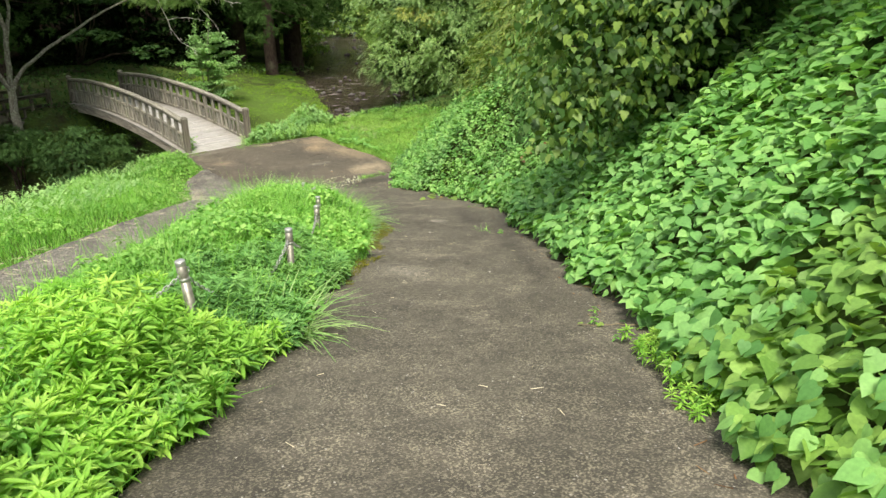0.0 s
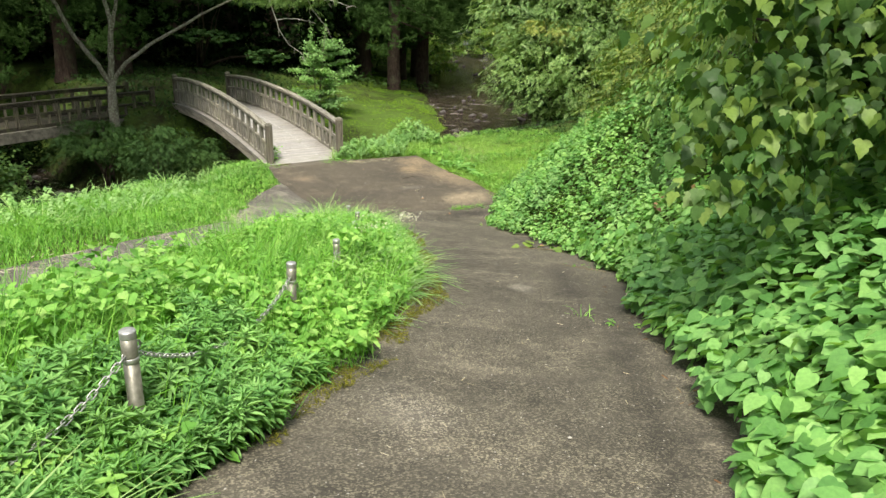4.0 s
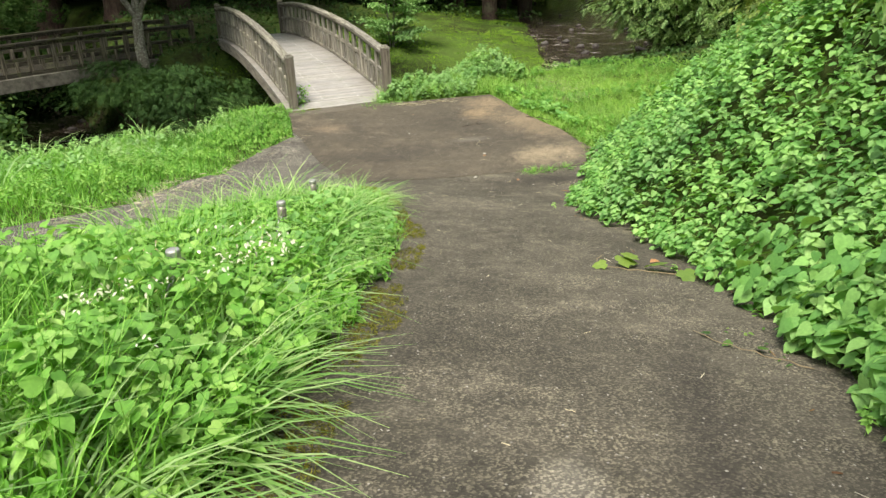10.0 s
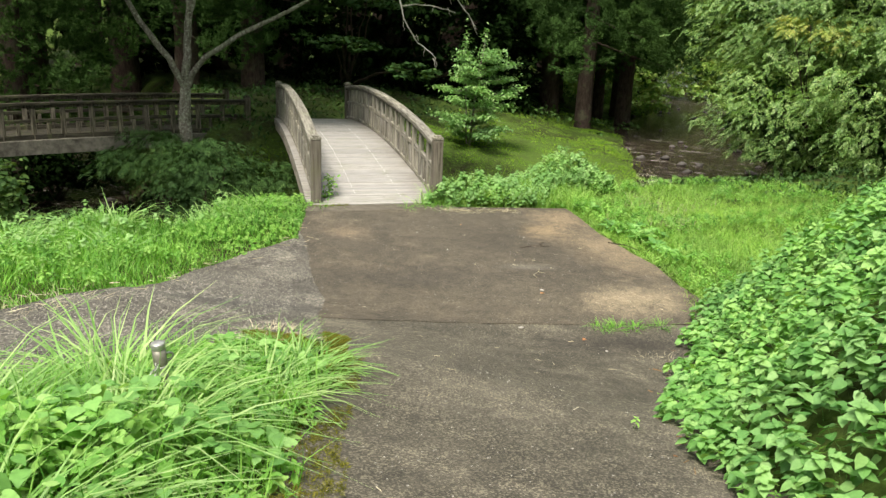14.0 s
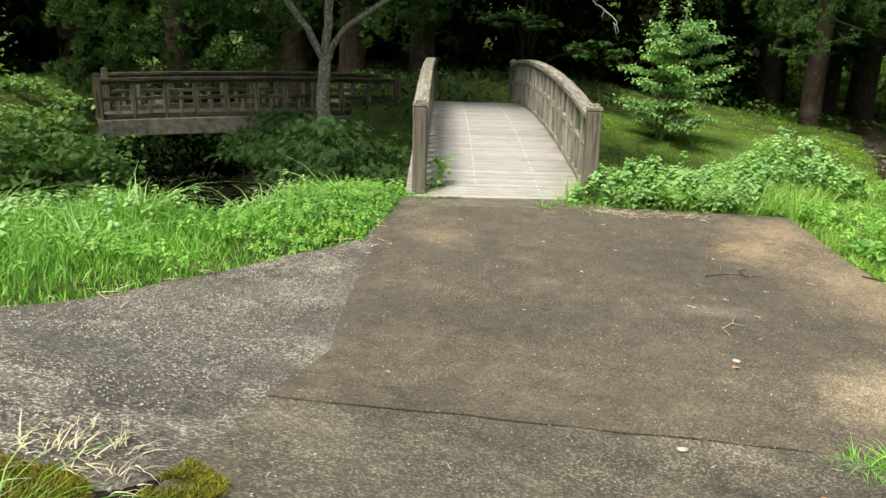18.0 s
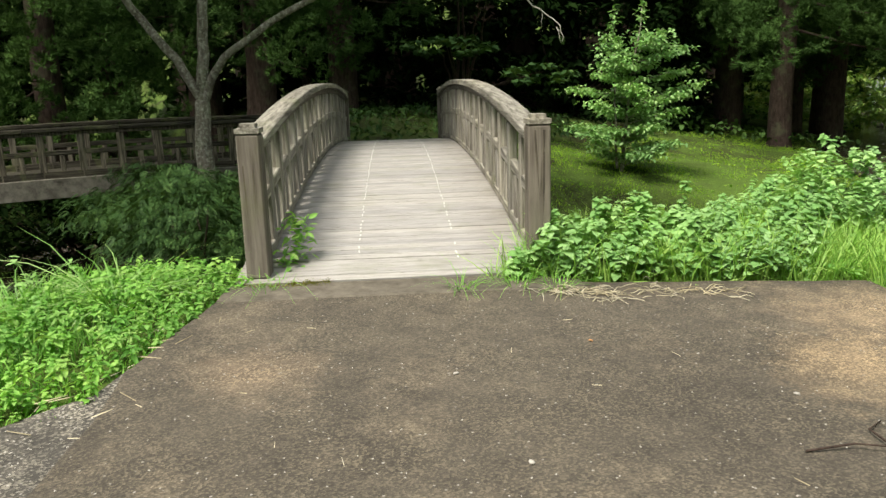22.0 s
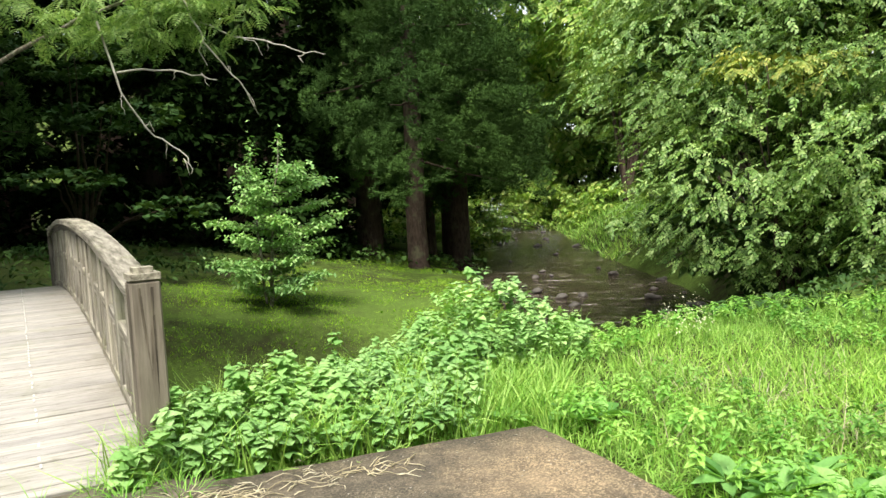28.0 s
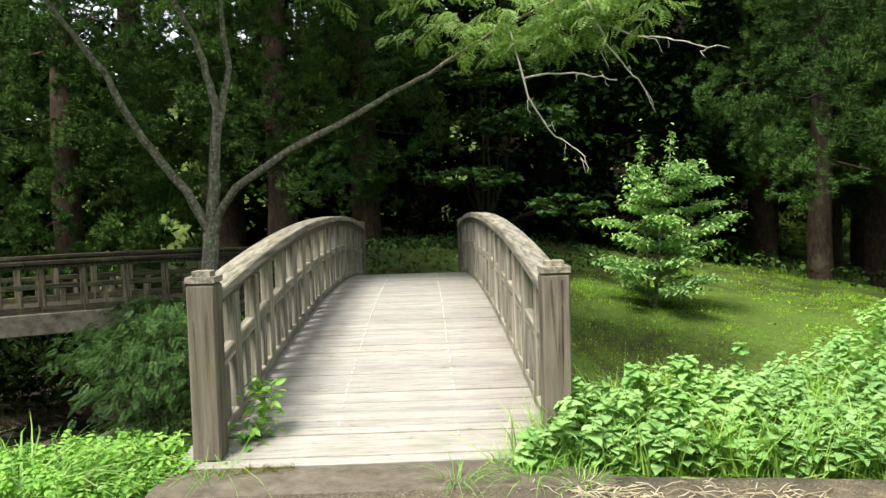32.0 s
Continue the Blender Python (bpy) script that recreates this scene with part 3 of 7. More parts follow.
RIGHT_Y = [-30, 0, 3, 5, 7.3, 8.9, 10.2, 11.6, 12.8, 13.4, 14.6, 15.7, 17.3, 19.2, 21.1, 22.3, 24, 27, 32]
RIGHT_X = [1.35, 1.25, 1.2, 1.22, 1.05, 0.95, 0.9, 0.78, 0.45, 0.22, -0.3, -1.0, -1.3, -1.45, -1.0, -0.4, 0.6, 2.4, 5]
LEFT_Y = [-30, 0, 2.4, 4.0, 6.3, 7.8, 9.5, 10.6, 12.6, 13.4, 14.5, 15.9]
LEFT_X = [-1.35, -1.3, -1.23, -1.08, -0.95, -0.95, -1.0, -1.28, -1.8, -2.0, -2.55, -3.4]
INNER_Y, INNER_X = [-30, 0, 6, 9, 11, 13.5, 15.2, 15.9], [-3.3, -3.2, -3.25, -3.4, -3.6, -3.75, -3.8, -3.5]
VERGE_Y = [-30, 3, 6.7, 10.1, 12.2, 13.9, 14.4, 15.4, 16.2, 16.7, 17.6, 18.7, 19.55, 19.9, 20.5, 21]
VERGE_X = [-4.0, -4.0, -4.3, -4.65, -4.75, -4.78, -4.98, -5.38, -5.52, -5.8, -6.24, -6.48, -6.35, -6.6, -6.95, -7.15]
STREAM = [(-20, 110, -4.2), (-12, 75, -5.0), (-8.3, 60, -5.3), (-5.9, 47, -5.5), (-3.7, 40, -5.7), (-2.7, 35.6, -5.85), (-4.4, 31.2, -6.0), (-7.5, 27.8, -6.15),
          (-9.9, 25.4, -6.25), (-11.9, 22.9, -6.35), (-14.5, 22.0, -6.45), (-17.6, 24.2, -6.6), (-21.5, 27.5, -6.75), (-32, 34, -7.1), (-90, 60, -8)]


def stream_at(x, y):
    """Distance to the stream's middle line, its level there, and the side (positive: the walker's)."""
    best = np.full(np.shape(x), 1e9)
    level, side = np.zeros(np.shape(x)), np.ones(np.shape(x))
    for (ax, ay, az), (bx, by, bz) in zip(STREAM[:-1], STREAM[1:]):
        dx, dy = bx - ax, by - ay
        t = np.clip(((x - ax) * dx + (y - ay) * dy) / (dx * dx + dy * dy), 0, 1)
        d = np.hypot(x - ax - t * dx, y - ay - t * dy)
        c = dx * (y - ay) - dy * (x - ax)
        near = d < best
        best = np.where(near, d, best)
        level = np.where(near, az + t * (bz - az), level)
        side = np.where(near, np.sign(c), side)
    return best, level, side


def wave(x, y, s, k=0.0):
    """A cheap smooth unevenness between about -1 and 1."""
    return (np.sin(x * s * 1.3 + y * s * 0.7 + k) + np.sin(-x * s * 0.6 + y * s * 1.7 + 2.1 * k + 1) + np.sin(x * s * 2.9 - y * s * 2.3 + k * 3)) / 3


def land(x, y):
    """Height of the ground."""
    x, y = np.asarray(x, float), np.asarray(y, float)
    e = np.clip(x - np.interp(y, RIGHT_Y, RIGHT_X) - 0.35, 0, None)
    near = ramp_z(y) + 1.0 * np.minimum(e, 2.2) + 0.5 * np.clip(e - 2.2, 0, 14) + np.clip(e - 0.4, 0, 1) * 0.12 * wave(x, y, 1.2)
    near = near - 0.45 * np.clip(np.interp(y, VERGE_Y, VERGE_X) - x - np.where(y > 19, 1.4, 2.7), 0, 2.5) * (y < 21.5)
    near = np.where((x < -8.5) & (y < 18), near - smooth(8.5, 14, -x) * 1.2 * smooth(-6, 8, y), near)
    far = -4.3 - 0.169 * (x + 13.4) - 0.03 * (y - 30)
    far = np.clip(far, -5.35, -3.9) + 0.10 * wave(x, y, 0.5)
    far = far + 0.42 * np.clip(np.hypot(x + 8, y - 25) - 42, 0, 45)
    d, level, side = stream_at(x, y)
    base = np.where(side > 0, near, far)
    t = smooth(1.5, 4.6, d)
    return (level - 0.25) * (1 - t) + base * t


def on_land(x, y, lift=0.0):
    return float(land(np.array([x]), np.array([y]))[0]) + lift


def ground_sheet():
    xs = np.unique(np.round(np.concatenate([np.arange(-400, -60, 40), np.arange(-60, -26, 3), np.arange(-26, 7, 0.4), np.arange(7, 40, 3), np.arange(40, 401, 40)]), 3))
    ys = np.unique(np.round(np.concatenate([np.arange(-400, -40, 40), np.arange(-40, -4, 2), np.arange(-4, 50, 0.4), np.arange(50, 120, 4), np.arange(120, 481, 40)]), 3))
    X, Y = np.meshgrid(xs, ys)
    Z = land(X, Y)
    # under the paving the earth lies a little lower
    right, verge = np.interp(Y, RIGHT_Y, RIGHT_X), np.interp(Y, VERGE_Y, VERGE_X)
    Z = np.where((X > verge - 0.3) & (X < right + 0.3) & (Y < 23.5), Z - 0.03, Z)
    n, m = len(xs), len(ys)
    i = np.arange(n * m).reshape(m, n)
    faces = np.stack([i[:-1, :-1], i[:-1, 1:], i[1:, 1:], i[1:, :-1]], -1).reshape(-1, 4)
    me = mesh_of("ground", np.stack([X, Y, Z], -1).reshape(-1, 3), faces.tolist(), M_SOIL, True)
    tagged(new("ground", me), "dark soil under grass and weeds, with shade painted into two patches", "ground", kind="structure")


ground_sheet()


def paving(name, outline, mat, label, lift=0.0, thick=0.08):
    """A sheet of asphalt over the ramp's fall, with a broken edge."""
    r = random.Random(len(outline))
    pts = []
    for (ax, ay), (bx, by) in zip(outline, outline[1:] + outline[:1]):
        k = max(1, int(math.hypot(bx - ax, by - ay) / 0.18))
        for i in range(k):
            u = i / k
            pts.append((ax + u * (bx - ax) + r.uniform(-0.014, 0.014), ay + u * (by - ay) + r.uniform(-0.014, 0.014)))
    bm = bmesh.new()
    bm.faces.new([bm.verts.new((x, y, 0)) for x, y in pts])
    y0, y1 = min(p[1] for p in pts), max(p[1] for p in pts)
    y = math.floor(y0) + 0.5
    while y < y1:
        bmesh.ops.bisect_plane(bm, geom=bm.verts[:] + bm.edges[:] + bm.faces[:], plane_co=(0, y, 0), plane_no=(0, 1, 0))
        y += 0.5
    bmesh.ops.triangulate(bm, faces=bm.faces[:])
    top = bm.faces[:]
    low = bmesh.ops.extrude_face_region(bm, geom=top)
    lows = {v for v in low["geom"] if isinstance(v, bmesh.types.BMVert)}
    for v in bm.verts:
        v.co.z = float(ramp_z(np.array(v.co.y))) + lift + (0.0 if v in lows else -thick)
    bmesh.ops.recalc_face_normals(bm, faces=bm.faces[:])
    return tagged(new(name, finish(bm, name, mat)), label, "paving", kind="structure")


SEAM = [(-4.16, 16.85), (-3.6, 17.55), (-2.75, 18.28), (-1.6, 19.05), (-0.8, 19.5)]
left_line = [(x, y) for y, x in zip(LEFT_Y, LEFT_X)]
ramp_outline = ([(x + 0.35, y) for y, x in zip(RIGHT_Y, RIGHT_X) if y < 18.9] + [(-0.85, 19.4)] + SEAM[-2::-1] + [(-3.65, 16.25)]
                + [(x, y) for x, y in reversed(left_line)])
ramp_outline = [(x, max(y, -20)) for x, y in ramp_outline]
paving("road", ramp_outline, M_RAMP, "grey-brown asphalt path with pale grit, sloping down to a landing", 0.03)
landing_outline = [(-4.166, 16.86), (-3.605, 17.557), (-2.755, 18.287), (-1.605, 19.057), (-0.85, 19.52), (-1.45, 20.0), (-1.72, 20.35), (-2.05, 20.88), (-2.6, 21.45), (-3.05, 21.98), (-3.46, 22.56), (-3.95, 23.22), (-5.76, 22.06),
                   (-7.19, 20.82), (-6.85, 20.3), (-6.5, 19.75), (-6.13, 19.38), (-5.36, 18.42), (-4.6, 17.6)]
paving("landing", landing_outline, M_LANDING, "brown worn asphalt landing with sandy patches before the footbridge", 0.034)
side_outline = ([(x, y) for y, x in zip(INNER_Y, INNER_X)] + [(-3.55, 16.3), (-4.08, 16.8), (-4.48, 17.6), (-5.2, 18.4), (-5.95, 19.4), (-6.3, 19.75), (-6.55, 19.8)]
                + [(x - 0.05, y) for y, x in reversed(list(zip(VERGE_Y, VERGE_X))) if y < 19.6])
side_outline = [(x, max(y, -20)) for x, y in side_outline]
paving("side_path", side_outline, M_SIDE, "coarse grey asphalt side path strewn with pale grit", 0.026)


def stream():
    """The water's sheet, riffled, following the channel."""
    pts = [Vector(p) for p in STREAM]
    line = []
    for a, b in zip(pts[:-1], pts[1:]):
        k = max(2, int((b - a).length / 0.5))
        line += [a.lerp(b, i / k) for i in range(k)]
    v, f = [], []
    cols = 13
    for i, p in enumerate(line):
        d = (line[min(i + 4, len(line) - 1)] - line[max(i - 4, 0)])
        s = Vector((-d.y, d.x, 0)).normalized()
        for c in range(cols):
            u = (c / (cols - 1) - 0.5) * 6.4
            q = p + s * u
            v.append((q.x, q.y, p.z + 0.02 * math.sin(q.x * 5 + q.y * 3) * math.sin(q.y * 6.1)))
    for i in range(len(line) - 1):
        for c in range(cols - 1):
            f.append((i * cols + c, i * cols + c + 1, (i + 1) * cols + c + 1, (i + 1) * cols + c))
    tagged(new("water", mesh_of("water", v, f, M_WATER, True)), "shallow dark stream running over stones", "stream", kind="structure")


stream()


# ---- footbridges ----
def footbridge(near, far, z, half, rise, rail_rise, mats, label, post_h=1.0, bay=0.54, fascia=0.3, boards=True):
    """An arched timber footbridge: deck boards, side beams, end posts, balusters, handrails. Its y runs along the deck."""
    post_mat, rail_mat, deck_mat, beam_mat = mats
    upright_mat = M_BALUSTER if boards else M_OLDBAL
    a, b = Vector(near), Vector(far)
    length = (b - a).length
    root = new("footbridge")
    az = math.atan2(-(b - a).x, (b - a).y)
    root.matrix_world = pose(a.x, a.y, z, 0, 0, math.degrees(az))
    tagged(root, label, "footbridge")
    r = random.Random(int(length * 10))

    def deck_z(y):
        return rise * (1 - (2 * y / length - 1) ** 2)

    def rail_z(y):
        return post_h - 0.05 + rail_rise * (1 - abs(2 * y / length - 1) ** 2.2)

    def slope(fn, y):
        return math.degrees(math.atan2(fn(y + 0.05) - fn(y - 0.05), 0.1))

    def strip(y0, y1, x0, x1, fn, top, bottom, name, mat, n=8):
        v, f = [], []
        for i in range(n + 1):
            y = y0 + (y1 - y0) * i / n
            for x, h in ((x0, bottom), (x1, bottom), (x1, top), (x0, top)):
                v.append((x, y, fn(y) + h))
        for i in range(n):
            for k in range(4):
                q = (k + 1) % 4
                f.append((i * 4 + k, i * 4 + q, (i + 1) * 4 + q, (i + 1) * 4 + k))
        f += [(3, 2, 1, 0), (n * 4, n * 4 + 1, n * 4 + 2, n * 4 + 3)]
        bm = bmesh.new()
        vs = [bm.verts.new(p) for p in v]
        for q in f:
            bm.faces.new([vs[i] for i in q])
        bmesh.ops.recalc_face_normals(bm, faces=bm.faces[:])
        sharp = [e for e in bm.edges if len(e.link_faces) == 2 and e.calc_face_angle() > 1.0]
        bmesh.ops.bevel(bm, geom=sharp, offset=0.008, segments=1, affect="EDGES")
        return part(name, finish(bm, name, mat), root)

    # end posts with chamfered caps
    post = box_mesh("post", 0.152, 0.152, post_h, post_mat, 0.01, True)
    capbm = bmesh.new()
    bmesh.ops.create_cube(capbm, size=1, matrix=Matrix.Diagonal((0.158, 0.158, 0.062, 1)))
    bmesh.ops.bevel(capbm, geom=[e for e in capbm.edges if all(v.co.z > 0 for v in e.verts)], offset=0.03, segments=2, affect="EDGES")
    cap = finish(capbm, "cap", rail_mat)
    neck = box_mesh("neck", 0.132, 0.132, 0.014, post_mat, 0)
    for sx in (-1, 1):
        for y in (0.05, length - 0.05):
            p = part("post", post, root, pose(sx * half, y, 0, r.uniform(-0.5, 0.5), r.uniform(-0.6, 0.6), r.uniform(-2, 2)))
            part("neck", neck, p, pose(0, 0, post_h + 0.006))
            part("cap", cap, p, pose(0, 0, post_h + 0.04), "lichened chamfered post cap")
            if boards:
                # drying splits down the faces
                for face in range(4):
                    for k in range(2 if sx < 0 else 3):
                        x0, top = r.uniform(-0.045, 0.045), post_h - r.uniform(0.02, 0.35)
                        low, w = top - r.uniform(0.2, 0.5), r.uniform(0.003, 0.007)
                        if sx > 0 and k < 2:
                            x0, top, low, w = (0.033, post_h - 0.03, post_h - 0.5, 0.009) if k else (-0.033, post_h - 0.03, post_h - 0.5, 0.008)
                        x1 = 0.0 if sx > 0 and k < 2 else x0 + r.uniform(-0.008, 0.008)
                        m = pose(0, 0, 0, 0, 0, 90 * face)
                        v = [m @ Vector(q) for q in ((x0 - w, -0.077, top), (x0 + w, -0.077, top), ((x0 + x1) / 2 + w * 0.8, -0.077, (top + low) / 2), (x1, -0.077, low), ((x0 + x1) / 2 - w * 0.8, -0.077, (top + low) / 2))]
                        part("split", mesh_of("split", v, [(0, 4, 3, 2, 1)], M_OLD), p, label="dark drying split in the timber")
    # handrails in four lengths
    for sx in (-1, 1):
        cuts = [0.12, length * 0.27, length * 0.5, length * 0.73, length - 0.12]
        for y0, y1 in zip(cuts[:-1], cuts[1:]):
            strip(y0 + 0.004, y1 - 0.004, sx * half - 0.085, sx * half + 0.085, rail_z, 0.0, -0.065, "handrail", rail_mat)
            strip(y0 + 0.004, y1 - 0.004, sx * half - 0.035, sx * half + 0.035, rail_z, -0.068, -0.13, "under_rail", post_mat)
    # balusters, middle rails and stubs
    n = round((length - 0.2) / bay)
    step = (length - 0.2) / n
    bal, stub = {}, {}
    mid_mesh = box_mesh("middle_rail", 0.06, step - 0.06, 0.085, rail_mat, 0.008)
    low_mesh = box_mesh("foot_rail", 0.075, step - 0.11 if boards else step - 0.02, 0.07 if boards else 0.14, rail_mat, 0.008)
    for i in range(n):
        y = 0.1 + step * (i + 0.5)
        yb = 0.1 + step * (i + 0.0)
        for sx in (-1, 1):
            if i > 0:
                h = round(rail_z(yb) - 0.13 - deck_z(yb), 2)
                if h not in bal:
                    bal[h] = box_mesh("baluster", 0.07, 0.15 if boards else 0.12, h, upright_mat, 0.008, True)
                part("baluster", bal[h], root, pose(sx * half, yb, deck_z(yb), r.uniform(-0.7, 0.7), r.uniform(-0.6, 0.6), r.uniform(-2, 2)))
            half_h = round(0.5 * (rail_z(y) - deck_z(y)), 2)
            part("middle_rail", mid_mesh, root, pose(sx * half, y, deck_z(y) + half_h, slope(deck_z, y), 0, 0))
            part("foot_rail", low_mesh, root, pose(sx * half, y, deck_z(y) + 0.05, slope(deck_z, y), 0, 0))
            if half_h not in stub:
                stub[half_h] = box_mesh("stub", 0.055, 0.11 if boards else 0.085, half_h - 0.045, upright_mat, 0.008, True)
            part("stub", stub[half_h], root, pose(sx * half, y, deck_z(y), r.uniform(-0.7, 0.7), 0, r.uniform(-2, 2)))
    # side beams
    for sx in (-1, 1):
        inner, outer = sorted((sx * (half + 0.005), sx * (half + 0.135)))
        strip(0.0, length, inner, outer, deck_z, -0.05 if boards else 0.004, -fascia, "side_beam", beam_mat, 26)
    # deck boards
    if boards:
        k = round(length / 0.098)
        w = length / k
        board = box_mesh("board", 2 * half + 0.3, w - 0.007, 0.045, deck_mat, 0.003)
        for i in range(-1, k):
            y = (i + 0.5) * w
            part("board", board, root, pose(0, y, deck_z(y) - 0.0225 + r.uniform(-0.0025, 0.0025), slope(deck_z, y), r.uniform(-0.12, 0.12), r.uniform(-0.12, 0.12)))
        dirt = joined([([Vector((x, i * w + dy, deck_z(i * w) - 0.007)) for x, dy in ((-half + 0.02, -0.006), (half - 0.02, -0.006), (half - 0.02, 0.006), (-half + 0.02, 0.006))] + [Vector((x, i * w, deck_z(i * w) - 0.03)) for x in (-half + 0.02, half - 0.02)],
                        [(0, 1, 2, 3), (0, 4, 5, 1), (2, 5, 4, 3)]) for i in range(1, k)])
        tagged(part("joint_dirt", mesh_of("joint_dirt", *dirt, M_SILL), root, label="dark dirt packed in the joints"), kind="stuff")
        plug = box_mesh("screw_plug", 0.011, 0.05, 0.003, M_NAIL, 0.0008)
        for sx in (-0.30, 0.41):
            for i in range(2, k - 2):
                if r.random() < 0.8:
                    y = (i + 0.5) * w
                    part("screw_plug", plug, root, pose(sx + r.uniform(-0.005, 0.005), y, deck_z(y) + 0.0035, slope(deck_z, y), 0, r.uniform(-4, 4)))
    else:
        strip(0.0, length, -half, half, deck_z, 0.0, -0.1, "deck", rail_mat, 16)
    for sx in (-0.45, 0.45):
        strip(0.1, length - 0.1, sx - 0.08, sx + 0.08, deck_z, -0.05, -fascia + 0.02, "bearer", beam_mat, 16)
    return root


footbridge((-6.54, 21.785, 0), (-13.33, 29.53, 0), -4.04, 0.945, 0.29, 0.30, (M_POST, M_RAIL, M_DECK, M_BEAM),
           "arched weathered grey timber footbridge with lattice railings over the stream", 0.95)
old = footbridge((-18.65, 23.0, 0), (-15.3, 28.7, 0), -4.40, 0.9, 0.05, 0.05, (M_OLD, M_OLDRAIL, M_OLD, M_CONCRETE),
                 "old dark mossy timber footbridge with a stained pale beam", 0.92, 0.62, 0.34, False)
# sill before the deck
sill = box_mesh("sill", 2.3, 0.36, 0.1, M_KERB, 0.014)
s = new("sill", sill)
s.matrix_world = Matrix.Translation((-6.348, 21.575, -4.108)) @ pose(0, 0, 0, 0, 0, 41)
tagged(s, "low mossy concrete sill at the foot of the footbridge", "sill", kind="structure")


# ---- bollards and chains ----
def bollard(x, y, lean, turn, h=0.64):
    root = new("bollard")
    root.matrix_world = pose(x, y, on_land(x, y, -0.05), lean[0], lean[1], turn)
    tagged(root, "short grey steel bollard with a bright cap among the weeds", "bollard", "bollards along the path")

    def turned(name, profile, mat, sides=18):
        v, f = [], []
        for r, z in profile:
            v += [(r * math.cos(2 * math.pi * k / sides), r * math.sin(2 * math.pi * k / sides), z) for k in range(sides)]
        for i in range(len(profile) - 1):
            for k in range(sides):
                q = (k + 1) % sides
                f.append((i * sides + k, i * sides + q, (i + 1) * sides + q, (i + 1) * sides + k))
        f.append(tuple(range((len(profile) - 1) * sides, len(profile) * sides)))
        return part(name, mesh_of(name, v, f, mat, True), root)

    turned("pipe", [(0.03, 0), (0.03, h - 0.13)], M_PIPE)
    turned("collar", [(0.0302, h - 0.132), (0.0325, h - 0.129), (0.0325, h - 0.113), (0.0302, h - 0.11)], M_STEEL)
    turned("head", [(0.03, h - 0.11), (0.03, h - 0.028)], M_PIPE)
    turned("cap", [(0.0303, h - 0.03), (0.031, h - 0.028), (0.031, h - 0.004), (0.0285, h), (0.008, h + 0.002)], M_STEEL)
    eye = tube([(0.034 * math.cos(t) - 0.03, 0.0, h - 0.085 + 0.02 * math.sin(t)) for t in np.linspace(1.5, 4.8, 7)], [0.005] * 7, 6)
    part("eye", mesh_of("eye", *eye, M_STEEL, True), root)
    return root.matrix_world @ Vector((0, 0, h - 0.085))


def chain(a, b, sag):
    """Welded links hung between two bollards."""
    a, b = Vector(a), Vector(b)
    n = int((b - a).length * 1.06 / 0.033)
    pts = [a.lerp(b, i / n) - Vector((0, 0, sag * 4 * (i / n) * (1 - i / n))) for i in range(n + 1)]
    ring = []
    for k in range(10):
        w = 2 * math.pi * k / 10
        ring.append(Vector((math.cos(w) * 0.011, math.sin(w) * 0.011 + (0.012 if math.sin(w) > 0 else -0.012), 0)))
    pieces = []
    for i in range(n):
        d = (pts[i + 1] - pts[i]).normalized()
        q = d.to_track_quat("Y", "Z").to_matrix().to_4x4()
        m = Matrix.Translation((pts[i] + pts[i + 1]) / 2) @ q @ pose(0, 0, 0, 0, 45 if i % 2 else -45, 0)
        loop = [m @ p for p in ring]
        v, f = [], []
        for k, p in enumerate(loop):
            t = (loop[(k + 1) % 10] - loop[k - 1]).normalized()
            u = (p - m.translation).normalized()
            w = t.cross(u).normalized()
            u = w.cross(t)
            v += [p + (u * math.cos(s) + w * math.sin(s)) * 0.0035 for s in (0.8, 2.4, 3.9, 5.5)]
        for k in range(10):
            for c in range(4):
                e, g = (c + 1) % 4, (k + 1) % 10
                f.append((k * 4 + c, k * 4 + e, g * 4 + e, g * 4 + c))
        pieces.append((v, f))
    me = mesh_of("chain", *joined(pieces), M_STEEL, True)
    tagged(new("chain", me), "galvanised steel chain slung between bollards through the weeds", "chain", "chains between bollards")


BOLLARDS = [(-2.6, 1.2), (-2.25, 2.75), (-1.5, 4.15), (-1.27, 5.75), (-1.36, 7.55), (-1.62, 9.3), (-1.95, 10.97), (-2.44, 12.58), (-3.02, 14.1)]
BOLLARD_HEIGHTS = [0.7, 0.7, 0.7, 0.65, 0.63, 0.57, 0.55, 0.49, 0.44]
heads = []
for i, (x, y) in enumerate(BOLLARDS):
    rr = random.Random(i)
    heads.append(bollard(x, y, (rr.uniform(-3, 3), rr.uniform(-2, 5)), -90 + rr.uniform(-20, 20), BOLLARD_HEIGHTS[i]))
for i, (a, b) in enumerate(zip(heads[:-1], heads[1:])):
    chain(a, b, 0.2 if i in (1, 3) else 0.31)


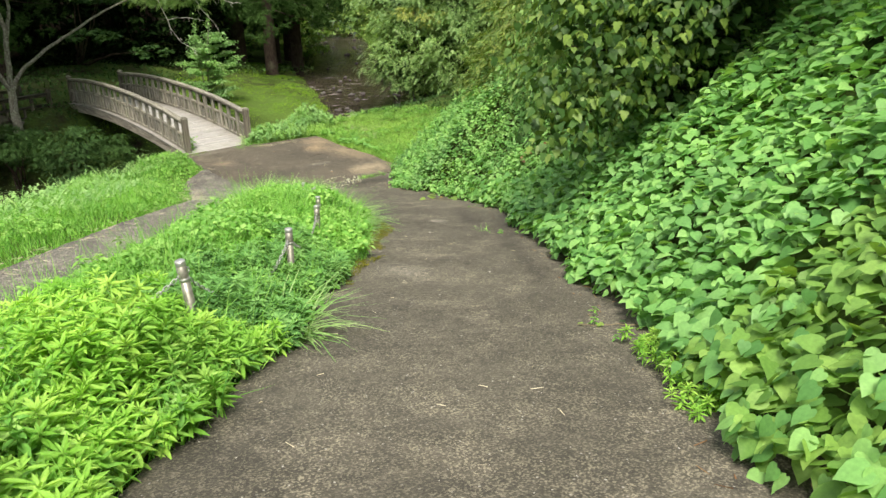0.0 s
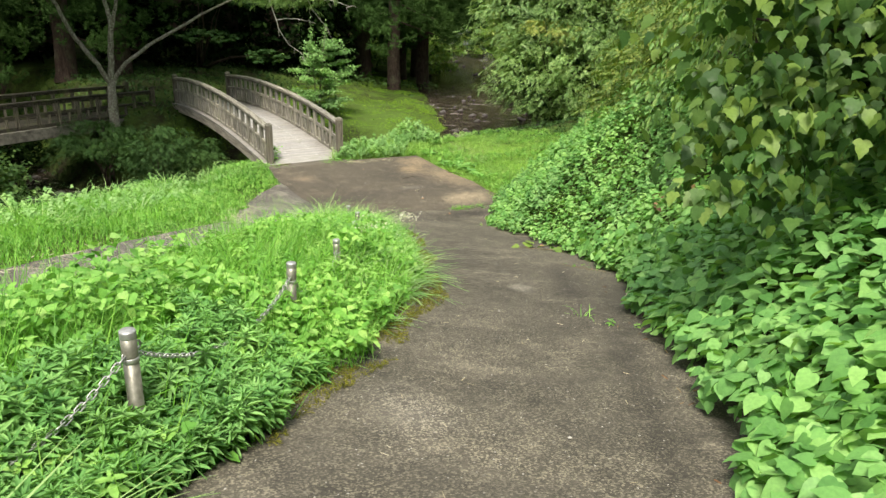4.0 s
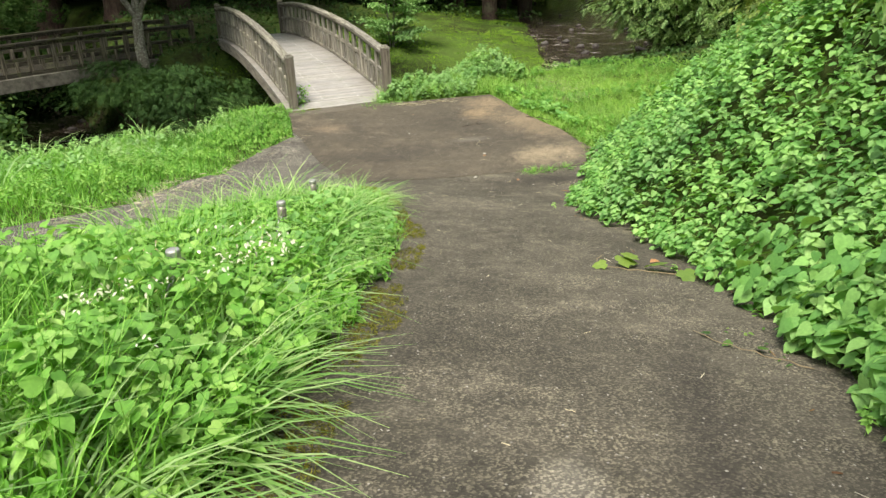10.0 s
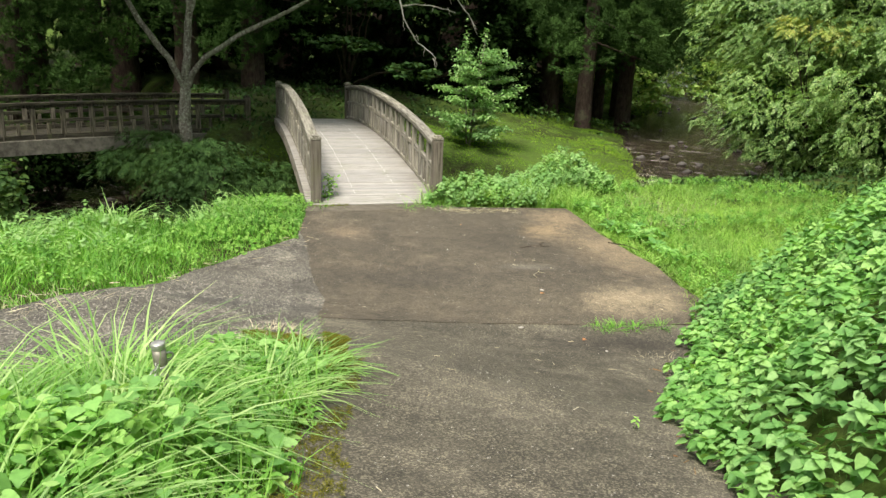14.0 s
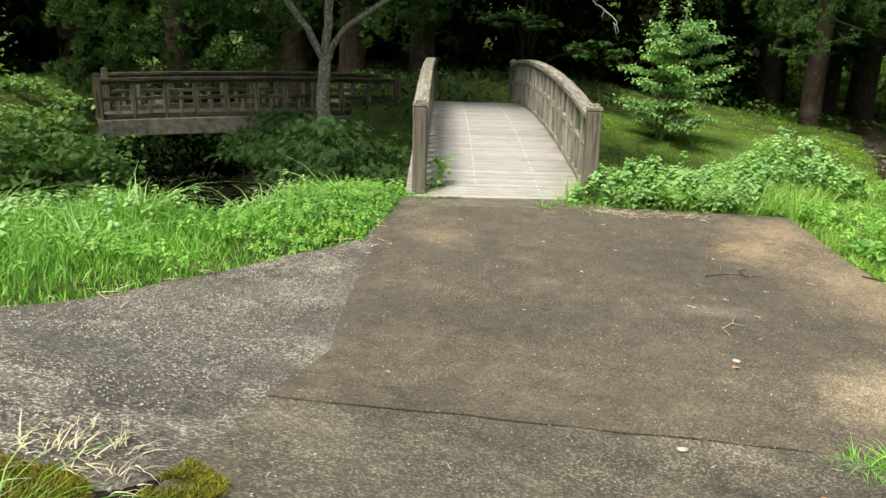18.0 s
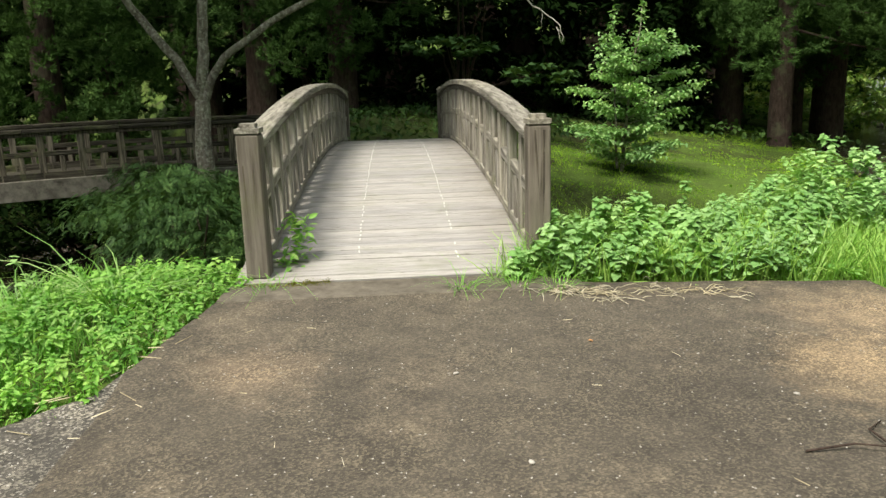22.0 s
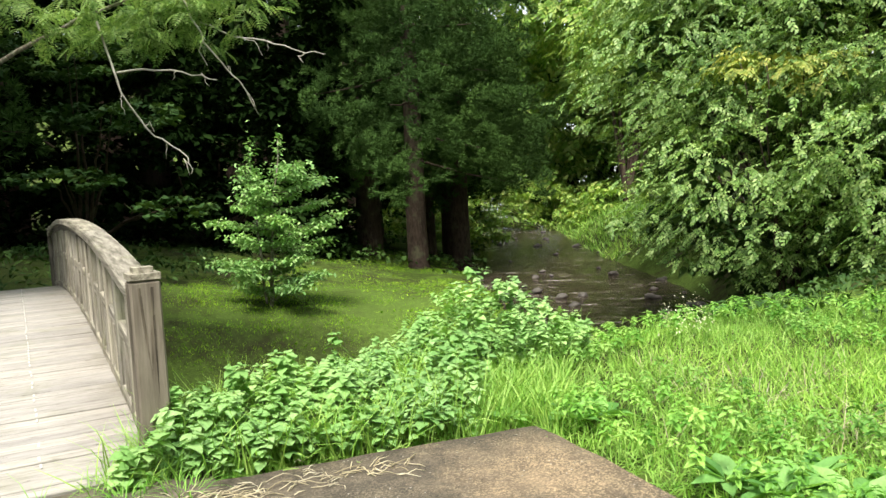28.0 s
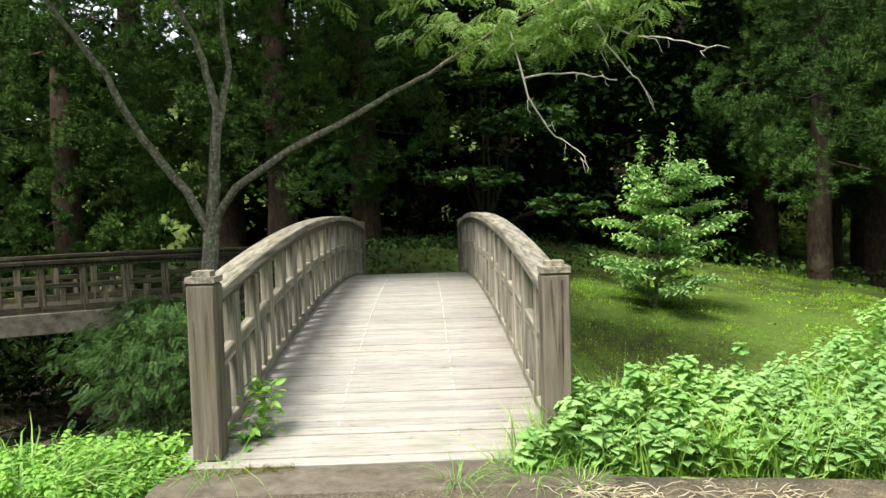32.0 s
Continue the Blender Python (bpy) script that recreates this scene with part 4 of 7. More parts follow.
# ---- low plants ----
def bed(name, n, xr, yr, inside, height, shape, size, mat, label, seed, droop=(0.35, 0.4), flow=None, spread=1.2, low=0.35, category="weeds", lump=0.3, lump_scale=2.2, lean=None, near=None, piece="leaf"):
    """Leaves over a stretch of ground: most of them in the top of the cover, the rest below."""
    r = np.random.default_rng(seed)
    x, y = r.uniform(*xr, n), r.uniform(*yr, n)
    keep = inside(x, y)
    x, y = x[keep], y[keep]
    n = len(x)
    h = height(x, y) * (1 + lump * wave(x, y, lump_scale, seed)) * (1 + 0.35 * lump * wave(x, y, lump_scale * 3.3, seed + 2))
    up = low + (1 - low) * r.random(n) ** 0.6
    if lean is not None:
        up *= r.uniform(0.72, 1.22, n)
    z = land(x, y) + h * up + 0.02
    if flow is None:
        yaw = r.uniform(0, 2 * np.pi, n)
    else:
        yaw = flow + r.normal(0, spread, n)
    rot = turns(yaw, r.normal(droop[0], droop[1], n), r.normal(0, 0.3, n))
    if lean is not None:
        # stem tips stand up, leaning a little out of the bank
        c, t = math.cos(lean), math.sin(lean)
        rot = np.array([[c, 0, t], [0, 1, 0], [-t, 0, c]]) @ turns(r.uniform(0, 2 * np.pi, n), r.normal(0, 0.21, n), r.normal(0, 0.21, n))
    s = r.uniform(size[0], size[1], n)
    loc = np.stack([x, y, z], -1)
    if near is None:
        return tagged(new(name, swarm(name, shape, loc, rot, s, mat)), label, category, kind="stuff")
    # the pieces of one stretch stand singly, the rest is joined
    x0, x1, y0, y1 = near
    pick = np.flatnonzero((x > x0) & (x < x1) & (y > y0) & (y < y1))[:300]
    rest = np.setdiff1d(np.arange(n), pick)
    root = tagged(new(name), label, category)
    cx, cy = (x0 + x1) / 2, (y0 + y1) / 2
    root.location = (cx, cy, on_land(cx, cy))
    back = Matrix.Translation(root.location).inverted()
    me = swarm("foliage", shape, loc[rest], rot[rest], s[rest], mat)
    me.transform(back)
    tagged(part("foliage", me, root), kind="stuff")
    one = mesh_of(piece, *shape, mat, True)
    for i in pick:
        m = Matrix.Translation(loc[i]) @ Matrix(rot[i].tolist()).to_4x4() @ Matrix.Diagonal((s[i], s[i], s[i], 1))
        part(piece, one, root, back @ m)
    return root


def grass(name, n, xr, yr, inside, height, width, mat, label, seed, shape=BLADE, lean=0.25, category="grass"):
    r = np.random.default_rng(seed)
    x, y = r.uniform(*xr, n), r.uniform(*yr, n)
    keep = inside(x, y)
    x, y = x[keep], y[keep]
    n = len(x)
    h = height(x, y) * r.uniform(0.55, 1.25, n) * (1 + 0.25 * wave(x, y, 3.1, seed))
    rot = turns(r.uniform(0, 2 * np.pi, n), r.normal(0, lean, n), r.normal(0, lean, n))
    size = np.stack([h, r.uniform(*width, n), h], -1)
    ob = new(name, swarm(name, shape, np.stack([x, y, land(x, y) - 0.02], -1), rot, size, mat))
    return tagged(ob, label, category, kind="stuff")


def clump(name, x, y, n, h, spread, mat, label, seed, width=(0.010, 0.018), shape=None, lift=0.0):
    """One tussock of long bowed blades."""
    r = np.random.default_rng(seed)
    a = r.uniform(0, 2 * np.pi, n)
    d = spread * 0.25 * np.sqrt(r.random(n))
    px, py = x + d * np.cos(a), y + d * np.sin(a)
    rot = turns(a + r.normal(0, 0.5, n), r.uniform(0.05, 0.75, n), r.normal(0, 0.2, n))
    hh = h * r.uniform(0.5, 1.1, n)
    size = np.stack([hh, r.uniform(*width, n), hh], -1)
    loc = np.stack([px, py, land(px, py) + lift - 0.02], -1)
    root = tagged(new(name), label, "grass tussock", "grass tussocks")
    root.location = (x, y, on_land(x, y, lift))
    back = Matrix.Translation(root.location).inverted()
    single = min(n, 45)
    one = mesh_of("blade", *(shape or blade_shape(0.9)), mat, True)
    for i in range(single):
        part("blade", one, root, back @ Matrix.Translation(loc[i]) @ Matrix(rot[i].tolist()).to_4x4() @ Matrix.Diagonal((*size[i], 1)))
    if n > single:
        me = swarm("inner_tuft", shape or blade_shape(0.9), loc[single:], rot[single:], size[single:], mat)
        me.transform(back)
        tagged(part("inner_tuft", me, root), kind="stuff")
    return root


def right_gap(x, y):
    return x - np.interp(y, RIGHT_Y, RIGHT_X)


def left_gap(x, y):
    return np.interp(y, LEFT_Y, LEFT_X) - x


def inner_gap(x, y):
    return x - np.interp(y, INNER_Y, INNER_X)


def verge_gap(x, y):
    return np.interp(y, VERGE_Y, VERGE_X) - x


bank_low = lambda x, y: 0.20 + 0.24 * smooth(-0.1, 0.5, right_gap(x, y))
bed("young_creeper", 15500, (0, 5.5), (-0.5, 4.6), lambda x, y: (y < 3.7 + 0.5 * wave(x, y, 1.7)) & (right_gap(x, y) > 0.06 + 0.12 * wave(x, y, 3)) & (right_gap(x, y) < 3.0), bank_low, HEART, (0.055, 0.12), M_YOUNG,
    "thick cover of yellow-green heart-shaped leaves on the bank", 10, (0.3, 0.3), np.pi, 1.1, 0.25, "creeper", 0.34, 2.6, near=(0.9, 2.2, 2.4, 3.4))
bed("bank_creeper", 34000, (0, 5.5), (2.8, 12.6), lambda x, y: (y > 3.7 + 0.5 * wave(x, y, 1.7)) & (y < 11.9 + 0.7 * wave(x, y, 1.7)) & (right_gap(x, y) > 0.06 + 0.12 * wave(x, y, 3)) & (right_gap(x, y) < 3.0), bank_low, HEART, (0.055, 0.12), M_HEART,
    "thick cover of broad heart-shaped green leaves on the bank", 11, (0.3, 0.3), np.pi, 1.1, 0.25, "creeper", 0.34, 2.6, near=(0.9, 1.9, 3.6, 4.4))
bed("bank_fringe", 9000, (-1, 2.5), (1.0, 13.5), lambda x, y: (right_gap(x, y) > 0.02 + 0.12 * wave(x, y, 3)) & (right_gap(x, y) < 0.42), lambda x, y: 0.16 + 0.5 * smooth(-0.1, 0.5, right_gap(x, y)), HEART, (0.05, 0.11), M_HEART,
    "heart-shaped leaves hanging over the edge of the asphalt", 19, (0.75, 0.3), np.pi, 0.7, 0.1, "creeper", near=(-1, 2.5, 8.2, 9.6))
bed("bank_weeds", 9000, (-2, 4), (11.3, 25.5), lambda x, y: (right_gap(x, y) > 0.06 + 0.15 * wave(x, y, 3)) & (right_gap(x, y) < 3.0), lambda x, y: 0.2 + 0.38 * smooth(0, 0.6, right_gap(x, y)), NETTLE_TIP, (0.042, 0.075), M_BANKWEED,
    "leafy green weeds crowding the foot of the bank", 12, low=0.3, lean=-0.3, near=(-1.0, 1.0, 12.4, 14.4), piece="stem")
bed("bank_underleaves", 52000, (-2, 4), (11.0, 24), lambda x, y: (right_gap(x, y) > 0.05 + 0.15 * wave(x, y, 3)) & (right_gap(x, y) < 3.0), lambda x, y: 0.14 + 0.3 * smooth(0, 0.6, right_gap(x, y)), HEART2, (0.036, 0.076), M_BANKWEED,
    "green leaves filling the bank's cover", 18, (0.4, 0.3), np.pi, 1.0, 0.2)
bed("edge_sprigs", 200, (-1.6, 2), (1.5, 17), lambda x, y: (right_gap(x, y) > -0.16 + 0.16 * wave(x, y, 2.4)) & (right_gap(x, y) < 0.22), lambda x, y: 0.08 + 0 * x, WEED_TIP, (0.03, 0.055), M_WEED,
    "small bright sprigs along the edge of the asphalt", 13, low=0.6, lean=0.0)
bed("corner_sprigs", 260, (0.8, 1.7), (2.9, 4.3), lambda x, y: (right_gap(x, y) > -0.1) & (right_gap(x, y) < 0.3), lambda x, y: 0.13 + 0 * x, MUGWORT_TIP, (0.035, 0.06), M_FRESH,
    "bright clump of young weeds at the foot of the bank", 27, low=0.4, lean=0.0)
island = lambda x, y: (left_gap(x, y) > -0.05 + 0.12 * wave(x, y, 2.7)) & (inner_gap(x, y) > 0.0) & (y < 15.6)
island_h = lambda x, y: (0.17 + 0.25 * smooth(0, 0.6, left_gap(x, y))) * (0.25 + 0.75 * smooth(0.1, 1.0, inner_gap(x, y))) * (1 + 0.1 * smooth(6.5, 8.8, y) - 0.36 * smooth(9.8, 12.4, y) - 0.2 * smooth(12.8, 14.2, y))
post_y, post_x = [q[1] for q in BOLLARDS], [q[0] for q in BOLLARDS]
open_h, island_h = island_h, lambda x, y: open_h(x, y) * (1 - 0.2 * np.exp(-((x - np.interp(y, post_y, post_x) + 0.1) / 0.32) ** 2))
bed("island_weeds", 8500, (-4, -0.7), (-2.5, 15.7), island, island_h, WEED_TIP, (0.04, 0.08), M_WEED,
    "bright green young weeds covering the strip between two paths", 14, low=0.5, lean=0.0, near=(-2.2, -0.8, 6.4, 8.2), piece="stem")
bed("broad_weeds", 3400, (-3.2, -0.7), (-0.5, 4.6), lambda x, y: island(x, y) & (y < 4.2 + 0.4 * wave(x, y, 2)), lambda x, y: island_h(x, y) * 1.1, MUGWORT_TIP, (0.065, 0.115), M_FRESH,
    "yellow-green young plants with cut leaves by the path", 26, low=0.6, lean=0.0, near=(-1.6, -0.7, 2.6, 4.0), piece="stem")
bed("mugwort", 5200, (-3.2, -0.7), (4.1, 6.9), lambda x, y: island(x, y) & (left_gap(x, y) < 0.72 + 0.3 * wave(x, y, 2)) & (wave(x, y, 0.8, 1) > -0.35), lambda x, y: island_h(x, y) * 1.12, MUGWORT_TIP, (0.05, 0.085), M_MUGWORT,
    "blue-green mugwort with narrow lobed leaves at the path's edge", 15, low=0.6, lean=0.0, near=(-1.7, -0.7, 4.2, 5.6), piece="stem")
bed("island_creeper", 17000, (-4, -0.8), (5.6, 13.4), lambda x, y: island(x, y) & (wave(x, y, 1.1, 2) > -0.3 + 0.55 * smooth(7.8, 9.8, y)), lambda x, y: island_h(x, y) * 1.12 + 0.03, HEART, (0.034, 0.066), M_WEED,
    "broad-leaved creeper spreading among the weeds", 16, (0.3, 0.3), low=0.7)
grass("island_grass", 33000, (-4, -0.8), (-0.5, 15.8), island, lambda x, y: 0.12 + island_h(x, y) * 1.15, (0.004, 0.009), M_GRASS, "slender grass blades among the weeds", 17, BLADE2)
bed("pale_creeper", 2600, (-3.9, -1.6), (10.2, 15.2), lambda x, y: island(x, y) & (wave(x, y, 1.7, 4) > 0.05), lambda x, y: island_h(x, y) * 1.12 + 0.03, HEART, (0.035, 0.075), M_BANKWEED,
    "pale green broad leaves over the strip's lower end", 25, (0.2, 0.3), low=0.8)
upper = [(-1.1, 4.5, 0.62, 130), (-1.25, 5.0, 0.5, 60), (-2.6, 4.1, 0.6, 50), (-1.35, 7.1, 0.5, 70), (-1.25, 9.4, 0.55, 110), (-2.4, 8.4, 0.6, 50), (-1.2, 8.2, 0.4, 60), (-1.6, 6.3, 0.55, 40), (-1.5, 9.7, 0.6, 60), (-2.0, 9.9, 0.62, 60),
         (-2.3, 9.2, 0.6, 50), (-2.1, 7.6, 0.55, 40), (-3.0, 9.6, 0.55, 50), (-1.55, 8.75, 0.58, 90), (-1.85, 9.15, 0.62, 90), (-1.35, 9.95, 0.6, 110), (-2.6, 9.4, 0.6, 70), (-1.3, 8.85, 0.5, 70)]
lower = [(-1.5, 10.4, 0.62, 150), (-1.8, 10.9, 0.55, 80), (-2.6, 10.4, 0.62, 60), (-2.3, 12.6, 0.55, 110), (-2.75, 13.6, 0.6, 130), (-3.2, 13.2, 0.65, 90), (-2.9, 14.6, 0.5, 120), (-3.5, 14.2, 0.6, 90), (-3.1, 15.2, 0.42, 90), (-2.3, 11.2, 0.62, 70),
         (-1.9, 11.6, 0.55, 80), (-2.9, 11.8, 0.62, 70), (-2.5, 13.0, 0.5, 60), (-2.8, 10.8, 0.62, 60), (-3.3, 12.4, 0.6, 60)]
for i, (x, y, h, k) in enumerate(upper + lower):
    edge = float(np.interp(y, LEFT_Y, LEFT_X)) - x < 0.45
    clump("grass_tussock", x, y, int(k * (1.3 if y < 9 else 1.9 if edge else 2.4)), h * (0.88 if y < 9 else 0.95 if edge else 1.12), 0.9, M_SEDGE, "tussock of long arching pale-green grass blades", 100 + i)

verge = lambda x, y: (verge_gap(x, y) > 0.0 + 0.09 * wave(x, y, 3)) & (verge_gap(x, y) < 3.2) & (y < 20.9)
grass("verge_grass", 105000, (-10, -3.9), (2, 21), verge, lambda x, y: 0.05 + 0.16 * smooth(0.0, 1.1, verge_gap(x, y)), (0.007, 0.012), M_GRASS, "bright green grass on the verge beside the stream", 21, BLADE2)
bed("verge_weeds", 2400, (-11, -4), (3, 21.3), lambda x, y: (verge_gap(x, y) > 1.2 + 0.5 * wave(x, y, 1.6)) & (verge_gap(x, y) < 3.3), lambda x, y: 0.30 + 0 * x, BROAD_TIP, (0.03, 0.055), M_NETTLE,
    "leafy pale-green weeds along the top of the stream bank", 22, low=0.6, lean=0.0)
bed("verge_leaves", 5200, (-8.6, -4), (8, 21.2), lambda x, y: (verge_gap(x, y) > 0.04) & (verge_gap(x, y) < 1.1) & ((wave(x, y, 1.7, 3) > 0.1) | (y > 19.3)), lambda x, y: (0.17 + 0.1 * smooth(0, 0.4, verge_gap(x, y))) * (1 - 0.45 * smooth(18.6, 20.2, y)), WEED_TIP, (0.034, 0.062), M_WEED,
    "low leafy plants among the verge grass", 23, low=0.5, lean=0.0)
bed("corner_weeds", 1500, (-8.2, -6.1), (18.6, 21.3), lambda x, y: (verge_gap(x, y) > 0.02 + 0.08 * wave(x, y, 4)) & (verge_gap(x, y) < 1.3), lambda x, y: 0.04 + 0.13 * smooth(0, 0.8, verge_gap(x, y)), BROAD_TIP, (0.018, 0.032), M_WEED,
    "leafy bright weeds at the corner beside the footbridge", 24, low=0.4, lean=0.0)
for i, (x, y) in enumerate([(-8.6, 16.2), (-8.9, 17.3), (-8.3, 15.0), (-8.6, 18.6), (-8.2, 19.7), (-7.9, 13.4), (-7.6, 20.3), (-8.9, 14.2), (-7.6, 11.5)]):
    clump("grass_tussock", x, y, 90, 0.75, 0.8, M_SEDGE, "tall tussock of arching grass at the stream bank's edge", 130 + i)
for i in range(17):
    y = 7.4 + 0.78 * i
    x = float(np.interp(y, VERGE_Y, VERGE_X)) - 1.75 - 0.55 * math.sin(i * 2.3)
    clump("grass_tussock", x, y, 70, 0.6, 0.7, M_SEDGE, "arching grass tussock along the verge above the stream", 300 + i)

def by_landing(x, y):
    """Ground past the landing, this side of the drop to the stream."""
    d, _, side = stream_at(x, y)
    beyond = np.where(x < -3.95, (y - 22.12) - (x + 5.72) * 0.66, np.where(x < -1.75, (y - 23.2) + (x + 3.95) * 1.205, y - np.maximum(19.35, 20.5 - 3.2 * (x + 1.75))))
    return (beyond > 0.02) & (x > -6.0) & (side > 0) & (d > 2.4)


edge_gap = lambda x, y: ((y - 22.12) - (x + 5.72) * 0.66) * 0.835
hump = lambda x, y: np.exp(-((x + 4.62) ** 2 + (y - 24.75) ** 2) / 0.6)
front_band = lambda x, y: by_landing(x, y) & (edge_gap(x, y) < 0.72 + 0.16 * wave(x, y, 2.6)) & (x < -4.3)
back_band = lambda x, y: by_landing(x, y) & ((x < -5.05 + 0.3 * wave(x, y, 2)) | (np.hypot(x + 4.62, (y - 24.8) * 1.1) < 0.95 + 0.1 * wave(x, y, 3))) & (wave(x, y, 3.7, 4) > -0.6)
bed("bridge_nettles", 2600, (-5.85, -3.9), (22, 24.6), front_band, lambda x, y: 0.2 + 0.24 * smooth(0.05, 0.5, edge_gap(x, y)), BROAD_TIP, (0.036, 0.068), M_NETTLE,
    "pale green nettle-like plants massed beside the footbridge", 31, low=0.3, lump=0.3, lump_scale=3.0, lean=0.0, near=(-5.85, -4.3, 22.0, 23.1), piece="stem")
bed("mound_nettles", 6000, (-6.0, -3.4), (22.6, 26.4), back_band, lambda x, y: 0.24 + 0.46 * hump(x, y), BROAD_TIP, (0.03, 0.052), M_NETTLE,
    "taller nettles rising in a mound above the stream bank", 30, low=0.22, lump=0.25, lump_scale=3.0, lean=0.0, near=(-5.3, -3.8, 24.0, 25.2), piece="stem")
bed("post_nettles", 60, (-5.85, -5.3), (22.05, 22.75), lambda x, y: by_landing(x, y), lambda x, y: 0.4 + 0 * x, BROAD_TIP, (0.045, 0.075), M_NETTLE, "broad-leaved nettles leaning on the footbridge post", 39, low=0.25, lean=0.0)
grass("nettle_grass", 15000, (-6.2, -3.8), (22, 25.5), lambda x, y: by_landing(x, y), lambda x, y: 0.35 + 0.1 * wave(x, y, 3), (0.006, 0.011), M_MEADOW, "tall grass blades standing among the nettles", 38)
grass("meadow_grass", 125000, (-6, 3), (19.3, 27.5), lambda x, y: by_landing(x, y) & (x > -5.9) & (right_gap(x, y) < 0.7), lambda x, y: 0.135 + 0.045 * wave(x, y, 1.5), (0.005, 0.010), M_MEADOW, "lush bright grass past the landing", 32, BLADE2, 0.7)
bed("meadow_weeds", 4500, (-4, 2), (19.5, 27), lambda x, y: by_landing(x, y) & (wave(x, y, 1.3, 5) > 0.0), lambda x, y: 0.20 + 0 * x, WEED_TIP, (0.03, 0.06), M_WEED, "low leafy weeds in the grass", 33, low=0.6, lean=0.0)
# scrub given the dark leaf, so its colour carries the slope's shadow
bed("bank_scrub", 12000, (-8, 5), (24.5, 32), lambda x, y: (stream_at(x, y)[2] > 0) & (stream_at(x, y)[0] > 1.7) & ~((y < 26.3) & (x < 0)), lambda x, y: 0.16 + 0.08 * wave(x, y, 1.1), KITE, (0.06, 0.13), M_FERN_SHADE, "tangled green scrub on the slope down to the stream", 36)
bed("stream_side_scrub", 22000, (-17, -7), (2, 22), lambda x, y: (verge_gap(x, y) > 3.0) & (stream_at(x, y)[2] > 0) & (stream_at(x, y)[0] > 1.8), lambda x, y: 0.3 + 0.12 * wave(x, y, 1.1), KITE, (0.10, 0.2), M_FERN_SHADE, "tangled dark green scrub down to the water", 37)
lawn = lambda x, y: (stream_at(x, y)[2] < 0) & (stream_at(x, y)[0] > 1.9)
grass("far_lawn", 190000, (-20, -3), (26, 48), lambda x, y: lawn(x, y) & (x > -13.0 - 0.5 * wave(x, y, 1.3)) & ((y < 40) | (wave(x, y, 0.9) > -0.4)) & (wave(x, y, 1.9, 3) + 0.5 * wave(x, y, 5.3, 1) < 0.78) & (np.hypot(x + 8.3, (y - 34.4) * 0.7) > 0.55), lambda x, y: 0.06 + 0.04 * wave(x, y, 0.8) + 0.025 * wave(x, y, 3.1, 2), (0.014, 0.03), M_LAWN, "short mossy grass under the trees across the stream", 34, TRI_BLADE, 0.75)
grass("far_bank_grass", 26000, (-14, 1), (46, 74), lambda x, y: (stream_at(x, y)[2] > 0) & (stream_at(x, y)[0] > 2.2) & (stream_at(x, y)[0] < 7), lambda x, y: 0.3 + 0.1 * wave(x, y, 0.8), (0.03, 0.06), M_MEADOW, "bright grass on the bank upstream", 42, BLADE2, 0.5)
bed("lawn_weeds", 2600, (-13.5, -5), (27, 42), lambda x, y: lawn(x, y) & (wave(x, y, 1.4, 6) > 0.25), lambda x, y: 0.09 + 0 * x, HEART2, (0.035, 0.07), M_LAWN, "low leafy weeds spreading in the mossy lawn", 41, low=0.5, category="weeds")
# dark leaves replace the lawn here, so its shade lies in their colour
bed("shade_ferns", 4800, (-23, -12.3), (25, 39), lambda x, y: lawn(x, y) & (x < -12.6 + 0.5 * wave(x, y, 1.3)), lambda x, y: 0.22 + 0.08 * wave(x, y, 1.1), KITE, (0.1, 0.2), M_FERN_SHADE, "low ferny plants past the footbridge, coloured dark for the shade there", 40, category="undergrowth")
bed("far_undergrowth", 16000, (-40, -2), (40, 68), lambda x, y: lawn(x, y) & (wave(x, y, 0.45, 1) > 0.1), lambda x, y: 0.45 + 0 * x, oval_shape(0.35, 0.3, 0.2), (0.12, 0.24), M_CEDAR, "dim leafy undergrowth on the forest floor", 35, category="undergrowth")


# ---- bushes and trees ----
def leafy(name, balls, n, shape, size, mat, seed, droop=(0.3, 0.35), shell=0.75, uneven=0.16, fan=None, per=22):
    """Leaves through the outer part of several overlapping ellipsoids, in uneven clusters."""
    r = np.random.default_rng(seed)
    vols = np.array([b[3] * b[4] + b[4] * b[5] + b[3] * b[5] for b in balls])
    pts, out = [], []
    for b, share in zip(balls, vols / vols.sum()):
        k = max(4, int(n * share / per))
        d = r.normal(size=(k, 3))
        d /= np.linalg.norm(d, axis=1)[:, None]
        rad = shell + (1.06 - shell) * r.random(k) ** 0.6
        rad *= 1 + uneven * wave(d[:, 0] * 3 + b[0], d[:, 1] * 3 + d[:, 2] * 4, 1.0, seed)
        c = np.array(b[:3]) + d * rad[:, None] * np.array(b[3:6])
        off = r.normal(0, 1, (k, per, 3)) * np.array([1, 1, 0.3]) * 0.21 * min(b[3:6]) ** 0.4
        pts.append((c[:, None, :] + off).reshape(-1, 3))
        out.append(np.repeat(np.arctan2(d[:, 1], d[:, 0]), per))
    p = np.concatenate(pts)
    m = len(p)
    yaw = r.uniform(0, 2 * np.pi, m) if fan is None else np.concatenate(out) + r.normal(0, fan, m)
    rot = turns(yaw, r.normal(droop[0], droop[1], m), r.normal(0, 0.35, m))
    return swarm(name, shape, p, rot, r.uniform(*size, m), mat)


